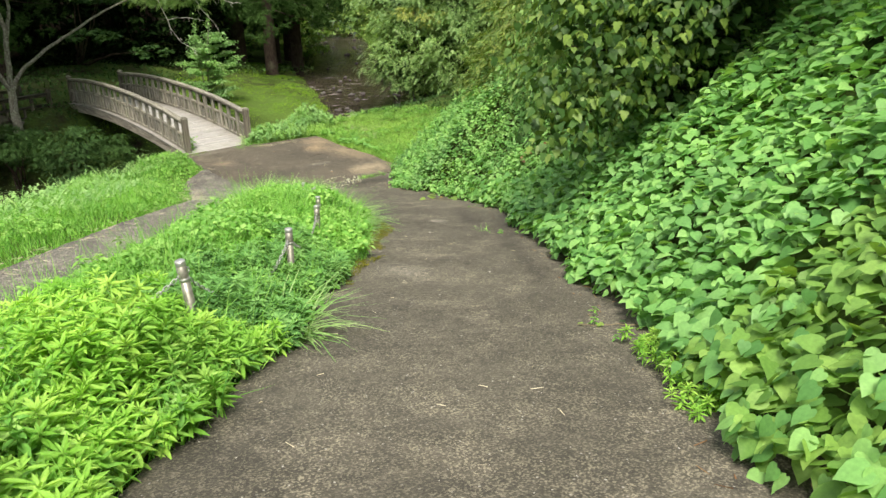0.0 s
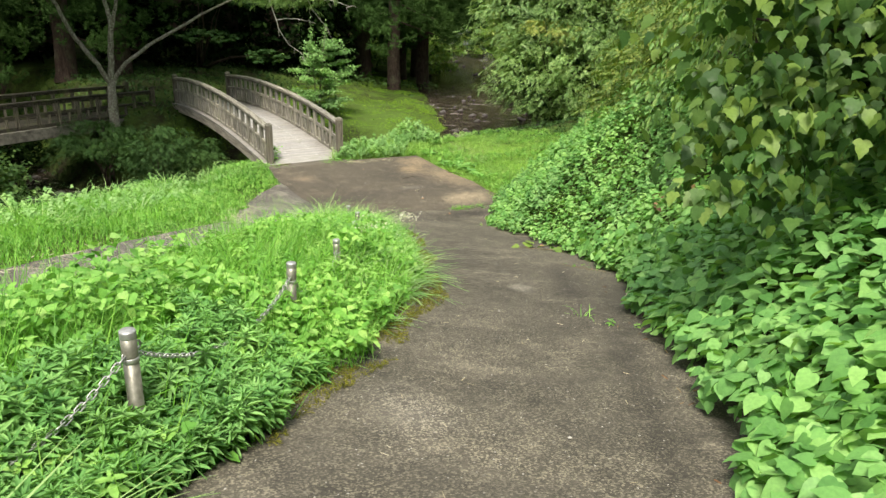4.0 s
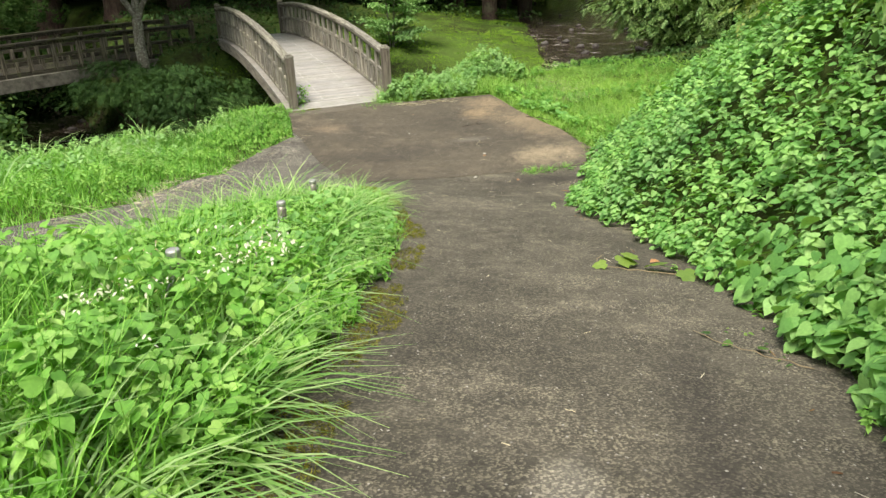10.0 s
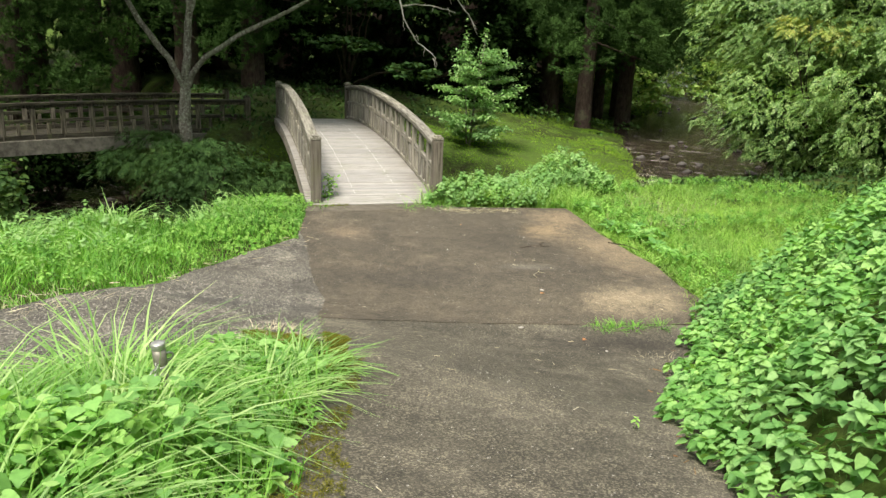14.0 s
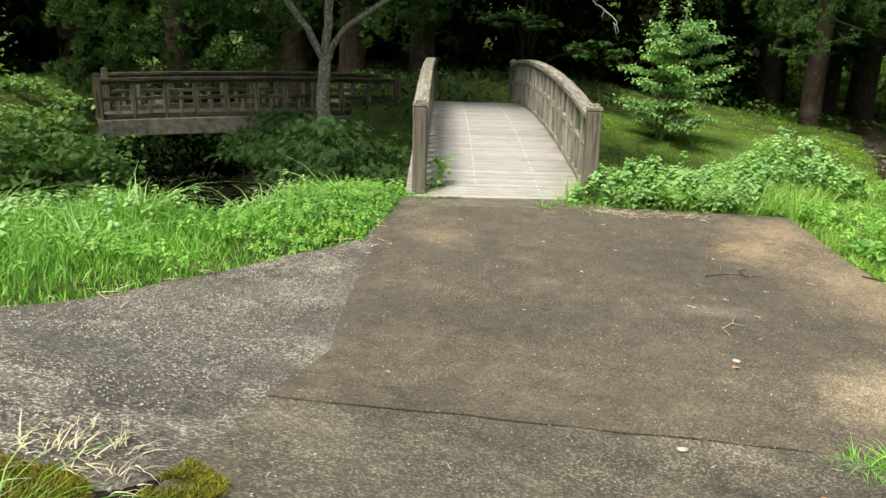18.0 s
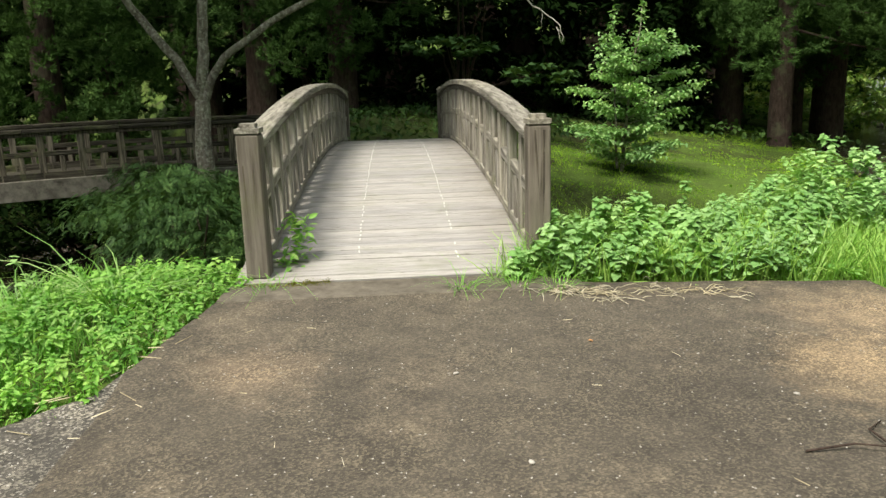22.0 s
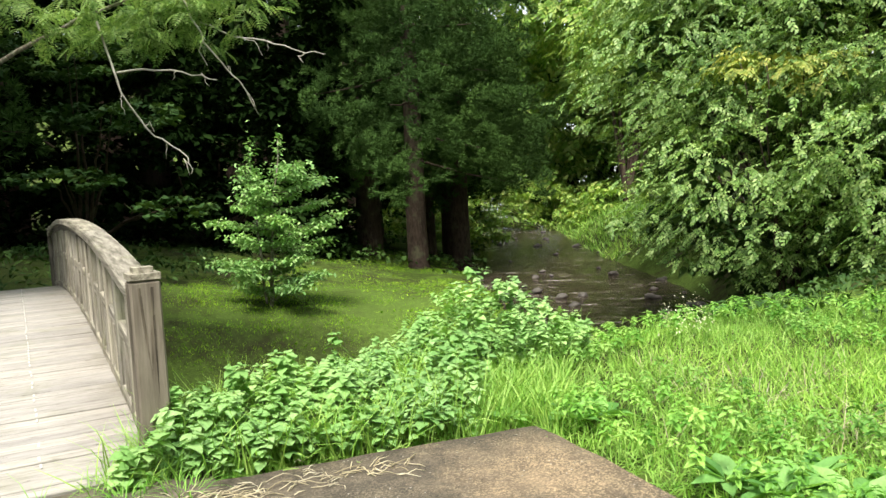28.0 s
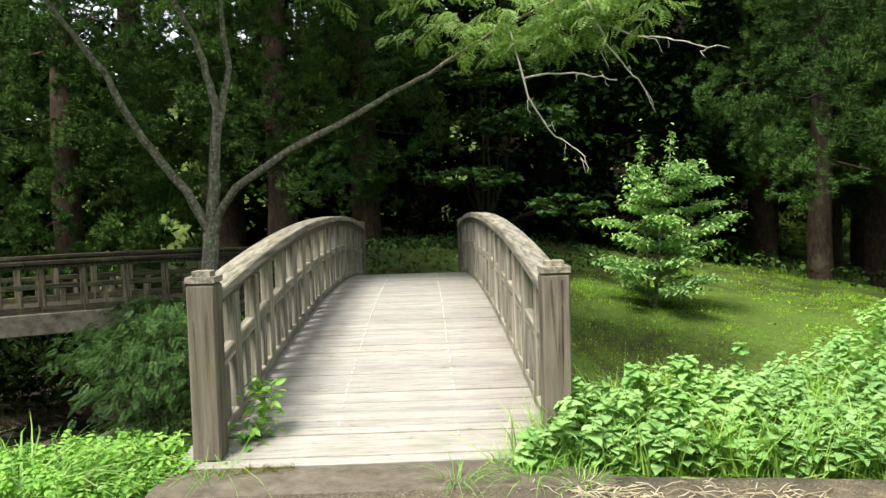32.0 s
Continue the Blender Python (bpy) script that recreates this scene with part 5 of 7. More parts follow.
def bush(name, base, balls, n, shape, size, mat, label, seed, stems=7, category="bush", bark=None, droop=(0.3, 0.35), thick=0.035, uneven=0.16, fan=None, shell=0.75, per=22, foot=0.15):
    root = new(name)
    bx, by = base
    bz = on_land(bx, by, -0.1)
    root.location = (bx, by, bz)
    tagged(root, label, category)
    rr = random.Random(seed)
    for i in range(stems):
        b = balls[i % len(balls)]
        end = Vector((b[0] + rr.uniform(-0.5, 0.5) * b[3], b[1] + rr.uniform(-0.5, 0.5) * b[4], b[2] + rr.uniform(0, 0.6) * b[5]))
        mid = Vector((bx, by, bz)).lerp(end, 0.5) + Vector((rr.uniform(-0.15, 0.15), rr.uniform(-0.15, 0.15), 0.2))
        line = wiggle([(bx + rr.uniform(-foot, foot), by + rr.uniform(-foot, foot), bz), mid, end], 4, 0.04, seed + i)
        limb = tube([p - Vector((bx, by, bz)) for p in line], np.linspace(thick, 0.008, len(line)), 6)
        part("stem", mesh_of("stem", *limb, bark or M_BARK, True), root)
    me = leafy("crown", balls, n, shape, size, mat, seed, droop, shell, uneven, fan, per)
    me.transform(Matrix.Translation((-bx, -by, -bz)))
    part("crown", me, root)
    return root


# vine-clad bank above the creeper
hang = dict(droop=(0.95, 0.4), uneven=0.32, fan=0.7, shell=0.72, per=9)
bush("vine_thicket", (2.6, 13.6), [(2.3, 13.0, -0.1, 0.8, 1.2, 1.2), (2.15, 14.8, -0.7, 0.85, 1.1, 1.1), (3.0, 13.4, 1.3, 1.3, 1.6, 1.3)], 6500, OVAL, (0.07, 0.13), M_SHRUB, "tangled olive-green shrubs above the creeper", 41, **hang)
bush("vine_thicket", (3.2, 9.0), [(1.35, 8.4, -0.4, 0.34, 0.4, 0.45), (1.5, 8.6, 0.35, 0.45, 0.45, 0.75), (2.0, 8.45, 0.3, 0.5, 0.45, 0.7), (1.45, 8.9, 1.2, 0.5, 0.55, 0.6), (2.5, 8.8, 0.7, 0.6, 0.8, 1.1), (2.9, 9.1, 1.9, 0.8, 0.9, 0.8), (3.1, 9.6, 1.4, 0.9, 1.4, 1.3)], 9500, LOBED, (0.065, 0.12), M_VINE, "dark thicket hung with broad vine leaves", 42, **hang)
# a darker-coloured filling paints the thicket's shaded hollow
bush("vine_thicket", (2.9, 10.2), [(3.1, 9.4, 0.9, 0.7, 1.3, 1.6), (2.4, 9.0, 0.6, 0.5, 0.5, 0.9), (3.2, 13.0, 0.2, 0.7, 1.6, 1.3)], 7000, LOBED, (0.11, 0.18), M_FERN_SHADE, "inner leaves of the vine thicket, coloured dark in place of shade", 38, 5)
bush("vine_thicket", (3.7, 5.6), [(4.0, 6.2, 2.1, 0.9, 2.0, 1.2), (4.4, 3.4, 2.9, 1.1, 2.0, 1.5), (4.8, 6, 3.6, 1.5, 2.5, 1.2)], 9000, HEART2, (0.07, 0.13), M_HEART, "leafy green thicket at the top of the bank", 43)
bush("slope_bush", (2.5, 18.4), [(1.75, 18.4, -1.6, 1.05, 1.7, 1.3), (2.3, 16.6, -0.9, 1.1, 1.4, 1.3), (2.5, 20.4, -1.7, 1.2, 1.5, 1.4), (3.0, 18.4, 0.0, 1.5, 2.2, 1.3)], 8500, SPRAY, (0.2, 0.36), M_SLOPE, "olive-green bush with narrow drooping leaves on the slope", 44, droop=(0.3, 0.3), uneven=0.3, fan=0.8, per=7)
# the last ball is out of view, added to shade the stream bush
bush("bank_tree", (4.5, 24.0), [(3.6, 22.8, -1.2, 1.9, 2.2, 2.2), (4.4, 25.6, -0.8, 2.2, 2.2, 2.5), (4.0, 23.5, 2.2, 2.6, 3, 2.2), (4.0, 27.0, 3.8, 2.2, 1.8, 1.4)], 4200, SPRAY, (0.45, 0.75), M_BUSH2, "bright green bank tree with drooping leaves and an unseen crown added for shade", 45, category="tree", thick=0.09, droop=(0.5, 0.3), uneven=0.3, fan=0.8, per=7)
# the large bush over the stream
bush("stream_bush", (0.3, 32.6), [(-1.0, 32.4, -2.6, 1.9, 1.8, 1.7), (0.9, 31.2, -2.6, 1.9, 1.6, 1.7), (-1.6, 33.4, -0.5, 2.0, 1.8, 1.6), (0.6, 32.2, -0.4, 2.0, 1.7, 1.8), (2.8, 31.2, -2.0, 1.8, 1.8, 2.2), (-0.6, 34.2, 1.9, 2.4, 2.0, 1.9)], 19000,
     SPRAY, (0.2, 0.34), M_BUSH, "large glossy-leaved bush overhanging the stream", 46, 12, category="bush", foot=1.3, thick=0.035, droop=(0.28, 0.28), uneven=0.34, fan=0.8, per=7)
# dark leaves inside and at the foot paint the bush's own shade
bush("stream_bush", (0.6, 33.2), [(-1.2, 33.2, -2.9, 1.5, 1.2, 1.7), (1.0, 32.2, -2.9, 1.5, 1.2, 1.7), (-1.2, 34.2, -0.4, 1.6, 1.2, 1.5), (0.8, 33.2, -0.3, 1.6, 1.2, 1.6), (2.8, 32.2, -1.8, 1.4, 1.3, 1.9), (-0.4, 35.0, 1.8, 1.8, 1.3, 1.5), (3.0, 34.6, 1.0, 1.8, 1.3, 1.6), (-0.5, 33.2, -4.4, 1.5, 0.9, 0.9), (1.4, 32.4, -4.3, 1.6, 0.9, 1.0), (3.2, 31.8, -3.9, 1.5, 1.0, 1.0)], 12500, DIAMOND, (0.18, 0.34), M_FERN_SHADE, "inner leaves of the bush over the stream, with shade put into their colour", 62, 4, foot=1.3, thick=0.03, shell=0.4)
bush("stream_bush", (3.0, 34.0), [(2.4, 33.6, 1.0, 2.2, 1.8, 1.6), (4.2, 32.4, 0.2, 2.0, 2.0, 2.2), (2.8, 33.8, 3.4, 2.8, 2.4, 2.0)], 7800, SPRAY, (0.22, 0.38), M_BUSH2, "yellow-green bush with long leaves above the stream", 47, 10, foot=0.8, thick=0.04, droop=(0.28, 0.28), uneven=0.34, fan=0.8, per=7)
bush("stream_bush", (0.2, 39.5), [(-1.9, 39.0, 1.7, 1.2, 1.2, 1.0), (-1.5, 39.2, 3.0, 1.6, 1.4, 1.3)], 2600, SPRAY, (0.22, 0.4), M_BUSH, "bright leafy bush arching over the bend of the stream", 50, 7, foot=0.8, thick=0.05, droop=(0.28, 0.28), uneven=0.34, fan=0.8, per=7)
bush("stream_bush", (-0.6, 32.4), [(-1.2, 31.2, -1.1, 0.7, 0.5, 0.26), (-0.5, 31.1, -1.25, 0.6, 0.5, 0.22)], 260, SPRAY, (0.2, 0.34), M_TAWNY, "tawny-tipped spray of leaves above the stream", 49, 4, thick=0.03, droop=(0.28, 0.28), uneven=0.34, fan=0.8, per=7)
bush("far_tree", (3.0, 44.0), [(1.5, 42, 1.2, 3.2, 3, 3.5), (4.5, 40, 2.5, 3.5, 3.5, 4), (-1.2, 46.5, 3.6, 3, 3, 3.2), (2.4, 43, 6, 4, 4, 3)], 3000, SPRAY, (0.8, 1.3), M_BUSH2, "bright broadleaf tree across the bend of the stream", 48, 9, category="tree", thick=0.16, droop=(0.28, 0.28), uneven=0.34, fan=0.8, per=7)
bush("far_tree", (-2.5, 57), [(-0.6, 57.5, 3.6, 3.2, 2.5, 3.2), (-3.4, 59, 7.4, 3.2, 2.5, 3.0), (0, 57, 7.5, 4, 3, 3.2)], 2200, SPRAY, (0.9, 1.5), M_BUSH2, "bright leafy tree leaning over the upper stream", 61, 7, category="tree", thick=0.14, droop=(0.28, 0.28), uneven=0.34, fan=0.8, per=7)
# scrub on the stream banks and by the old footbridge
bush("forest_edge", (-30.5, 22.5), [(-30.5, 25.0, -2.8, 1.8, 2.4, 3.4), (-31.0, 21.0, -2.8, 1.8, 2.6, 3.6), (-32.5, 29.0, -2.0, 1.8, 2.4, 4.0)], 9000, DIAMOND, (0.35, 0.6), M_FERN_SHADE, "dark green thicket closing the grove past the old footbridge", 64, 5, "thicket", thick=0.1, shell=0.45)
# an added leaf mass, coloured near-black in place of shade under the bridge
bush("bank_shrub", (-20.4, 26.4), [(-20.2, 25.4, -5.7, 1.0, 1.4, 0.9), (-20.2, 27.4, -5.6, 1.1, 1.4, 0.9)], 5000, DIAMOND, (0.12, 0.24), M_DEEP_SHADE, "near-black leaf mass standing in for the shade under the old footbridge", 65, 5, "undergrowth", shell=0.5)
bush("bank_shrub", (-16.3, 20.2), [(-15.6, 20.6, -5.2, 1.6, 1.2, 0.85), (-16.4, 21.2, -5.0, 1.3, 0.9, 0.9), (-18.0, 20.6, -5.1, 1.8, 1.3, 0.95)], 9000, HEART2, (0.07, 0.15), M_SHRUB, "leafy bank shrub beside the old footbridge", 53)
bush("bank_shrub", (-21.5, 20.5), [(-21.0, 20.6, -5.2, 1.9, 1.7, 1.2), (-22.6, 22.6, -5.1, 1.8, 1.6, 1.3), (-24.5, 21.0, -4.6, 1.8, 1.8, 1.5)], 11000, HEART2, (0.09, 0.18), M_SHRUB, "dense green shrubs at the end of the old footbridge", 54)
bush("bank_shrub", (-12.8, 18.3), [(-12.6, 18.4, -5.4, 1.8, 1.4, 0.7)], 3500, HEART2, (0.09, 0.16), M_FERN_SHADE, "low leafy scrub above the water", 55)
bush("far_tree", (-3, 74), [(-5, 70, 3, 5, 3, 5), (2, 66, 4, 5, 3, 5), (-11, 73, 4, 5, 3, 5), (7, 58, 4, 4, 4, 6), (0, 68, 9, 6, 3, 5), (-7, 66, 1, 4, 2, 5), (-4, 63, 7, 5, 3, 4), (-12, 66, 8, 5, 3, 4), (-1, 72, 6, 6, 2, 6), (-10.5, 72, -0.5, 3.5, 1.5, 3.2), (-3.5, 67, 0.5, 4.5, 1.5, 3.2), (0.5, 62, 1.0, 3.5, 1.5, 3.5)], 7600, SPRAY, (1.3, 2.1), M_BUSH2, "bright leafy trees closing the valley upstream", 60, 6, "tree", thick=0.15, droop=(0.28, 0.28), uneven=0.34, fan=0.8, per=7)
bush("far_bush", (-6.8, 63), [(-6.5, 62, -4.2, 3.0, 2.0, 1.3), (-3.2, 58, -4.2, 2.4, 2.0, 1.4), (-10.5, 66, -4.0, 3, 2, 1.5), (-9.4, 51.4, -4.5, 1.6, 1.3, 0.8), (-10.6, 56.3, -4.3, 2.2, 1.5, 1.0), (-13.4, 54.2, -3.9, 1.8, 1.2, 1.2)], 10000, KITE, (0.2, 0.36), M_BUSH2, "sunlit green bushes beside the stream", 56)
bush("far_bush", (-12.5, 58), [(-13, 58, -4.5, 2.6, 2.0, 0.9), (-17, 60, -4.3, 3, 2, 1.1)], 6000, OVAL, (0.2, 0.34), M_BUSH2, "bright undergrowth between the far trunks", 57)


def tiered_tree(x, y):
    """A young tree with two leaders whose leafy limbs lie in flat tiers with raised tips."""
    z = on_land(x, y, -0.05)
    root = new("young_tree")
    root.location, root.rotation_euler, root.scale = (x, y, z), (0, 0, radians(38)), (1.06, 1.06, 1.2)
    tagged(root, "young tree with bright leaves in flat uneven tiers on the lawn", "tree")
    rr = random.Random(5)
    r = np.random.default_rng(5)
    leaders = [(0.33, 2.85), (-0.22, 2.72)]
    limbs = [tube(wiggle([(0, 0, 0), (0.12, 0, 1.4), (0.33, 0, 2.85)], 5, 0.03, 5), np.linspace(0.045, 0.008, 11), 7),
             tube(wiggle([(-0.08, 0, 0.1), (-0.16, 0.08, 1.3), (-0.22, 0.05, 2.72)], 5, 0.03, 6), np.linspace(0.03, 0.007, 11), 7)]
    spots = []
    for i in range(40):
        zz = 0.22 + 2.25 * i / 40 + rr.uniform(-0.09, 0.09)
        a = i * 2.39996 + rr.uniform(-0.5, 0.5)
        side = zz > 1.9 and i % 3 == 2
        off = 0.03 + 0.12 * zz - (0.42 if side else 0)
        reach = float(np.interp(zz, [0.2, 0.6, 1.1, 1.4, 1.75, 2.1, 2.5], [0.8, 1.2, 1.4, 1.45, 1.1, 0.8, 0.35])) * rr.uniform(0.5, 1.1) * (0.45 if side else 1)
        tip = Vector((off + reach * math.cos(a), reach * math.sin(a), zz + rr.uniform(-0.05, 0.16) + 0.08 * reach))
        mid = Vector((off, 0, zz)).lerp(tip, 0.6) + Vector((0, 0, -0.05))
        limbs.append(tube(wiggle([(off, 0, zz - 0.1), mid, tip], 3, 0.02, i), np.linspace(0.012, 0.004, 7), 5))
        k = int(200 * (0.3 + reach))
        u = r.random(k) ** 0.55
        base = np.array((off, 0, zz))
        at_limb = base + (np.array(tip) - base) * u[:, None] + np.stack([0 * u, 0 * u, -0.08 * np.sin(np.pi * u)], -1)
        spots.append(at_limb + r.normal(0, 1, (k, 3)) * np.array([0.12, 0.12, 0.022]) * (0.5 + 0.7 * u[:, None]))
    for lx, lz in leaders:
        spots.append(np.array((lx, 0.03, lz - 0.12)) + r.normal(0, 1, (60, 3)) * np.array([0.05, 0.05, 0.16]))
    p = np.concatenate(spots)
    m = len(p)
    part("trunk", mesh_of("trunk", *joined(limbs), M_PALE, True), root)
    part("crown", swarm("crown", OVAL, p, turns(r.uniform(0, 6.3, m), r.normal(0.2, 0.3, m), r.normal(0, 0.3, m)), r.uniform(0.07, 0.12, m), M_TIER), root)


tiered_tree(-10.25, 33.35)


def frond_shape(k=7):
    """A feathered leaf with pairs of leaflets."""
    v, f = [], []
    for i in range(k):
        u = 0.12 + 0.88 * i / k
        w = 0.36 * math.sin(math.pi * (0.15 + 0.8 * u))
        for s in (1, -1):
            q = len(v)
            z = -0.3 * u * u
            v += [(u, 0, z), (u + 0.10, s * w * 0.45, z + 0.01), (u + 0.11, s * w, z - 0.04), (u - 0.02, s * w * 0.6, z)]
            f.append((q, q + 1, q + 2, q + 3) if s < 0 else (q, q + 3, q + 2, q + 1))
    return v, f


FROND = frond_shape()
bush("bank_shrub", (-11.8, 23.9), [(-11.7, 23.7, -4.75, 0.9, 0.9, 0.8), (-11.2, 24.5, -5.0, 0.9, 0.8, 0.6)], 6500, FROND, (0.085, 0.16), M_FERN_SHADE, "ferny dark green shrub on the stream bank by the footbridge", 51, droop=(0.35, 0.35), uneven=0.35, fan=0.9)
bush("bank_shrub", (-14.3, 24.9), [(-14.4, 24.8, -4.7, 1.3, 1.0, 0.6), (-15.6, 26.0, -4.7, 1.2, 1.0, 0.6)], 3600, FROND, (0.11, 0.2), M_FERN_SHADE, "dark spreading shrub at the foot of the forked tree", 52, droop=(0.35, 0.35), uneven=0.35, fan=0.9)


def forked_tree():
    """The pale tree on the far bank, forked low, with a feathery crown reaching over the footbridge."""
    o = Vector((-14.7, 26.1, -4.6))
    root = new("forked_tree")
    root.location = o
    tagged(root, "pale lichened tree forked low, its feathery crown spread over the stream", "tree")
    fork = Vector((-14.7, 26.13, -3.1))
    lines = {
        "trunk": ([(-14.7, 26.05, -4.6), (-14.72, 26.08, -3.8), fork], (0.16, 0.125)),
        "limb": ([fork, (-14.89, 25.84, -2.42), (-15.18, 25.26, -1.56), (-15.3, 24.78, -0.58), (-15.43, 24.05, 0.39), (-15.6, 23.3, 1.6)], (0.085, 0.03)),
        "limb.": ([fork, (-14.64, 26.21, -2.06), (-14.53, 26.24, -1.15), (-14.53, 26.13, -0.71), (-14.54, 25.9, -0.02), (-14.65, 25.4, 0.9)], (0.105, 0.035)),
        "limb..": ([(-14.59, 26.22, -1.62), (-14.46, 26.3, -1.0), (-14.32, 26.36, -0.44), (-14.26, 26.21, 0.25), (-14.1, 26.1, 1.4)], (0.07, 0.03)),
        "limb...": ([fork + Vector((0.0, 0, -0.12)), (-14.52, 26.2, -2.78), (-14.22, 26.3, -2.4), (-13.66, 26.85, -1.85), (-13.03, 27.53, -1.39), (-12.54, 27.97, -1.02), (-11.88, 28.49, -0.61), (-10.6, 28.6, -0.1), (-8.9, 28.5, 0.25)], (0.08, 0.018)),
        "limb.....": ([(-14.6, 25.6, 0.5), (-13.0, 25.5, 1.0), (-11.0, 25.6, 0.95), (-9.3, 25.5, 0.85)], (0.035, 0.012)),
    }
    for i, (name, (pts, (r0, r1))) in enumerate(lines.items()):
        line = wiggle([Vector(p) - o for p in pts], 4, 0.014, 60 + i)
        part(name.strip("."), mesh_of(name.strip("."), *tube(line, np.linspace(r0, r1, len(line)) ** 1.0, 10), M_PALE, True), root)
    r = np.random.default_rng(61)
    groups = []
    yaws, pitches = [], []
    def spray(c, s, k):
        """Twigs lying flat, each with fronds set alternately along it."""
        for _ in range(k // 14):
            q = np.array(c) + np.clip(r.normal(0, 1, 3), -1.8, 1.8) * np.array(s) * 1.05
            a = r.uniform(0, 6.3)
            tilt = r.normal(0.12, 0.12)
            u = np.arange(9) / 8
            groups.append(q + np.stack([np.cos(a) * u * 0.6, np.sin(a) * u * 0.6, -0.6 * math.sin(tilt) * u - 0.12 * u * u], -1))
            yaws.append(a + np.where(np.arange(9) % 2, 1, -1) * (1.1 - 0.8 * u) + r.normal(0, 0.12, 9))
            pitches.append(tilt + r.normal(0.42, 0.28, 9))
    for c, s, k in [((-10.2, 28.5, 0.1), (0.9, 0.5, 0.2), 520), ((-8.5, 28.5, -0.05), (0.4, 0.35, 0.12), 170), ((-9.3, 28.6, -0.1), (0.6, 0.35, 0.13), 260), ((-9.9, 28.5, -0.3), (0.6, 0.3, 0.12), 200), ((-8.9, 28.4, 0.25), (0.6, 0.4, 0.15), 240),
                    ((-10.6, 25.6, 1.0), (1.0, 0.6, 0.16), 420), ((-9.4, 25.4, 0.75), (0.8, 0.6, 0.16), 300), ((-14.6, 25.4, 1.4), (1.0, 0.8, 0.25), 300), ((-12.2, 28.2, 1.0), (1.0, 0.7, 0.2), 260), ((-8.6, 28.6, 0.5), (0.7, 0.5, 0.25), 200)]:
        spray(c, s, k)
    p = np.concatenate(groups) - np.array(o)
    m = len(p)
    part("crown", swarm("crown", FROND, p, turns(np.concatenate(yaws), np.concatenate(pitches), r.normal(0, 0.5, m)), r.uniform(0.17, 0.28, m), M_CANOPY), root)
    # unseen leaves added high up, to shade the deck's far half and the bank
    k = 9000
    top = np.array((-14.6, 25.6, 3.2)) + np.clip(r.normal(0, 1, (k, 3)), -2, 2) * np.array((1.3, 1.2, 0.5)) - np.array(o)
    high = np.concatenate([np.array(q) + np.clip(r.normal(0, 1, (2600, 3)), -2, 2) * np.array((1.2, 1.0, 0.4)) for q in ((-17.0, 29.3, 4.8), (-14.8, 30.6, 5.2), (-16.6, 32.6, 5.6), (-12.0, 24.2, 3.6), (-13.6, 22.2, 3.4), (-16.2, 22.6, 3.6))]) - np.array(o)
    top = np.concatenate([top, high])
    k = len(top)
    part("upper_crown", swarm("upper_crown", DIAMOND, top, turns(r.uniform(0, 6.3, k), r.normal(0.1, 0.3, k), r.normal(0, 0.3, k)), r.uniform(0.16, 0.3, k), M_CANOPY), root)
    shoots = random.Random(85)
    for k, pts in enumerate([
        [(-9.0, 28.45, 0.1), (-8.73, 28.42, -0.52), (-8.53, 28.59, -0.87), (-8.31, 28.74, -1.11), (-8.16, 28.87, -1.57)],
        [(-10.0, 28.1, -0.3), (-9.7, 27.94, -1.02), (-9.53, 28.15, -1.65), (-9.31, 28.31, -1.89), (-9.0, 28.4, -2.1), (-8.97, 28.4, -2.35)],
        [(-9.6, 29.2, 0.0), (-8.79, 29.49, -0.32), (-8.36, 29.7, -0.39), (-8.01, 29.87, -0.54), (-7.58, 30.05, -0.62)],
        [(-9.7, 28.0, -1.0), (-9.3, 28.3, -0.95), (-8.9, 28.5, -1.0), (-8.6, 28.6, -1.1)],
    ]):
        line = wiggle([Vector(q) - o for q in pts], 3, 0.03, 80 + k)
        part("twig", mesh_of("twig", *tube(line, np.linspace(0.016, 0.006, len(line)), 5), M_TWIG, True), root, label="bare pale hanging twig")
        for i in range(4, len(line) - 1, 3):
            q = line[i]
            bend = q + Vector((shoots.uniform(-0.16, 0.2), shoots.uniform(-0.08, 0.08), shoots.uniform(-0.12, 0.08)))
            tip = bend + Vector((shoots.uniform(-0.1, 0.14), 0, shoots.uniform(-0.26, -0.06)))
            side = wiggle([q, bend, tip], 3, 0.015, 90 + 7 * k + i)
            part("twig", mesh_of("twig", *tube(side, np.linspace(0.008, 0.004, len(side)), 5), M_TWIG, True), root, label="bare pale side shoot")


forked_tree()


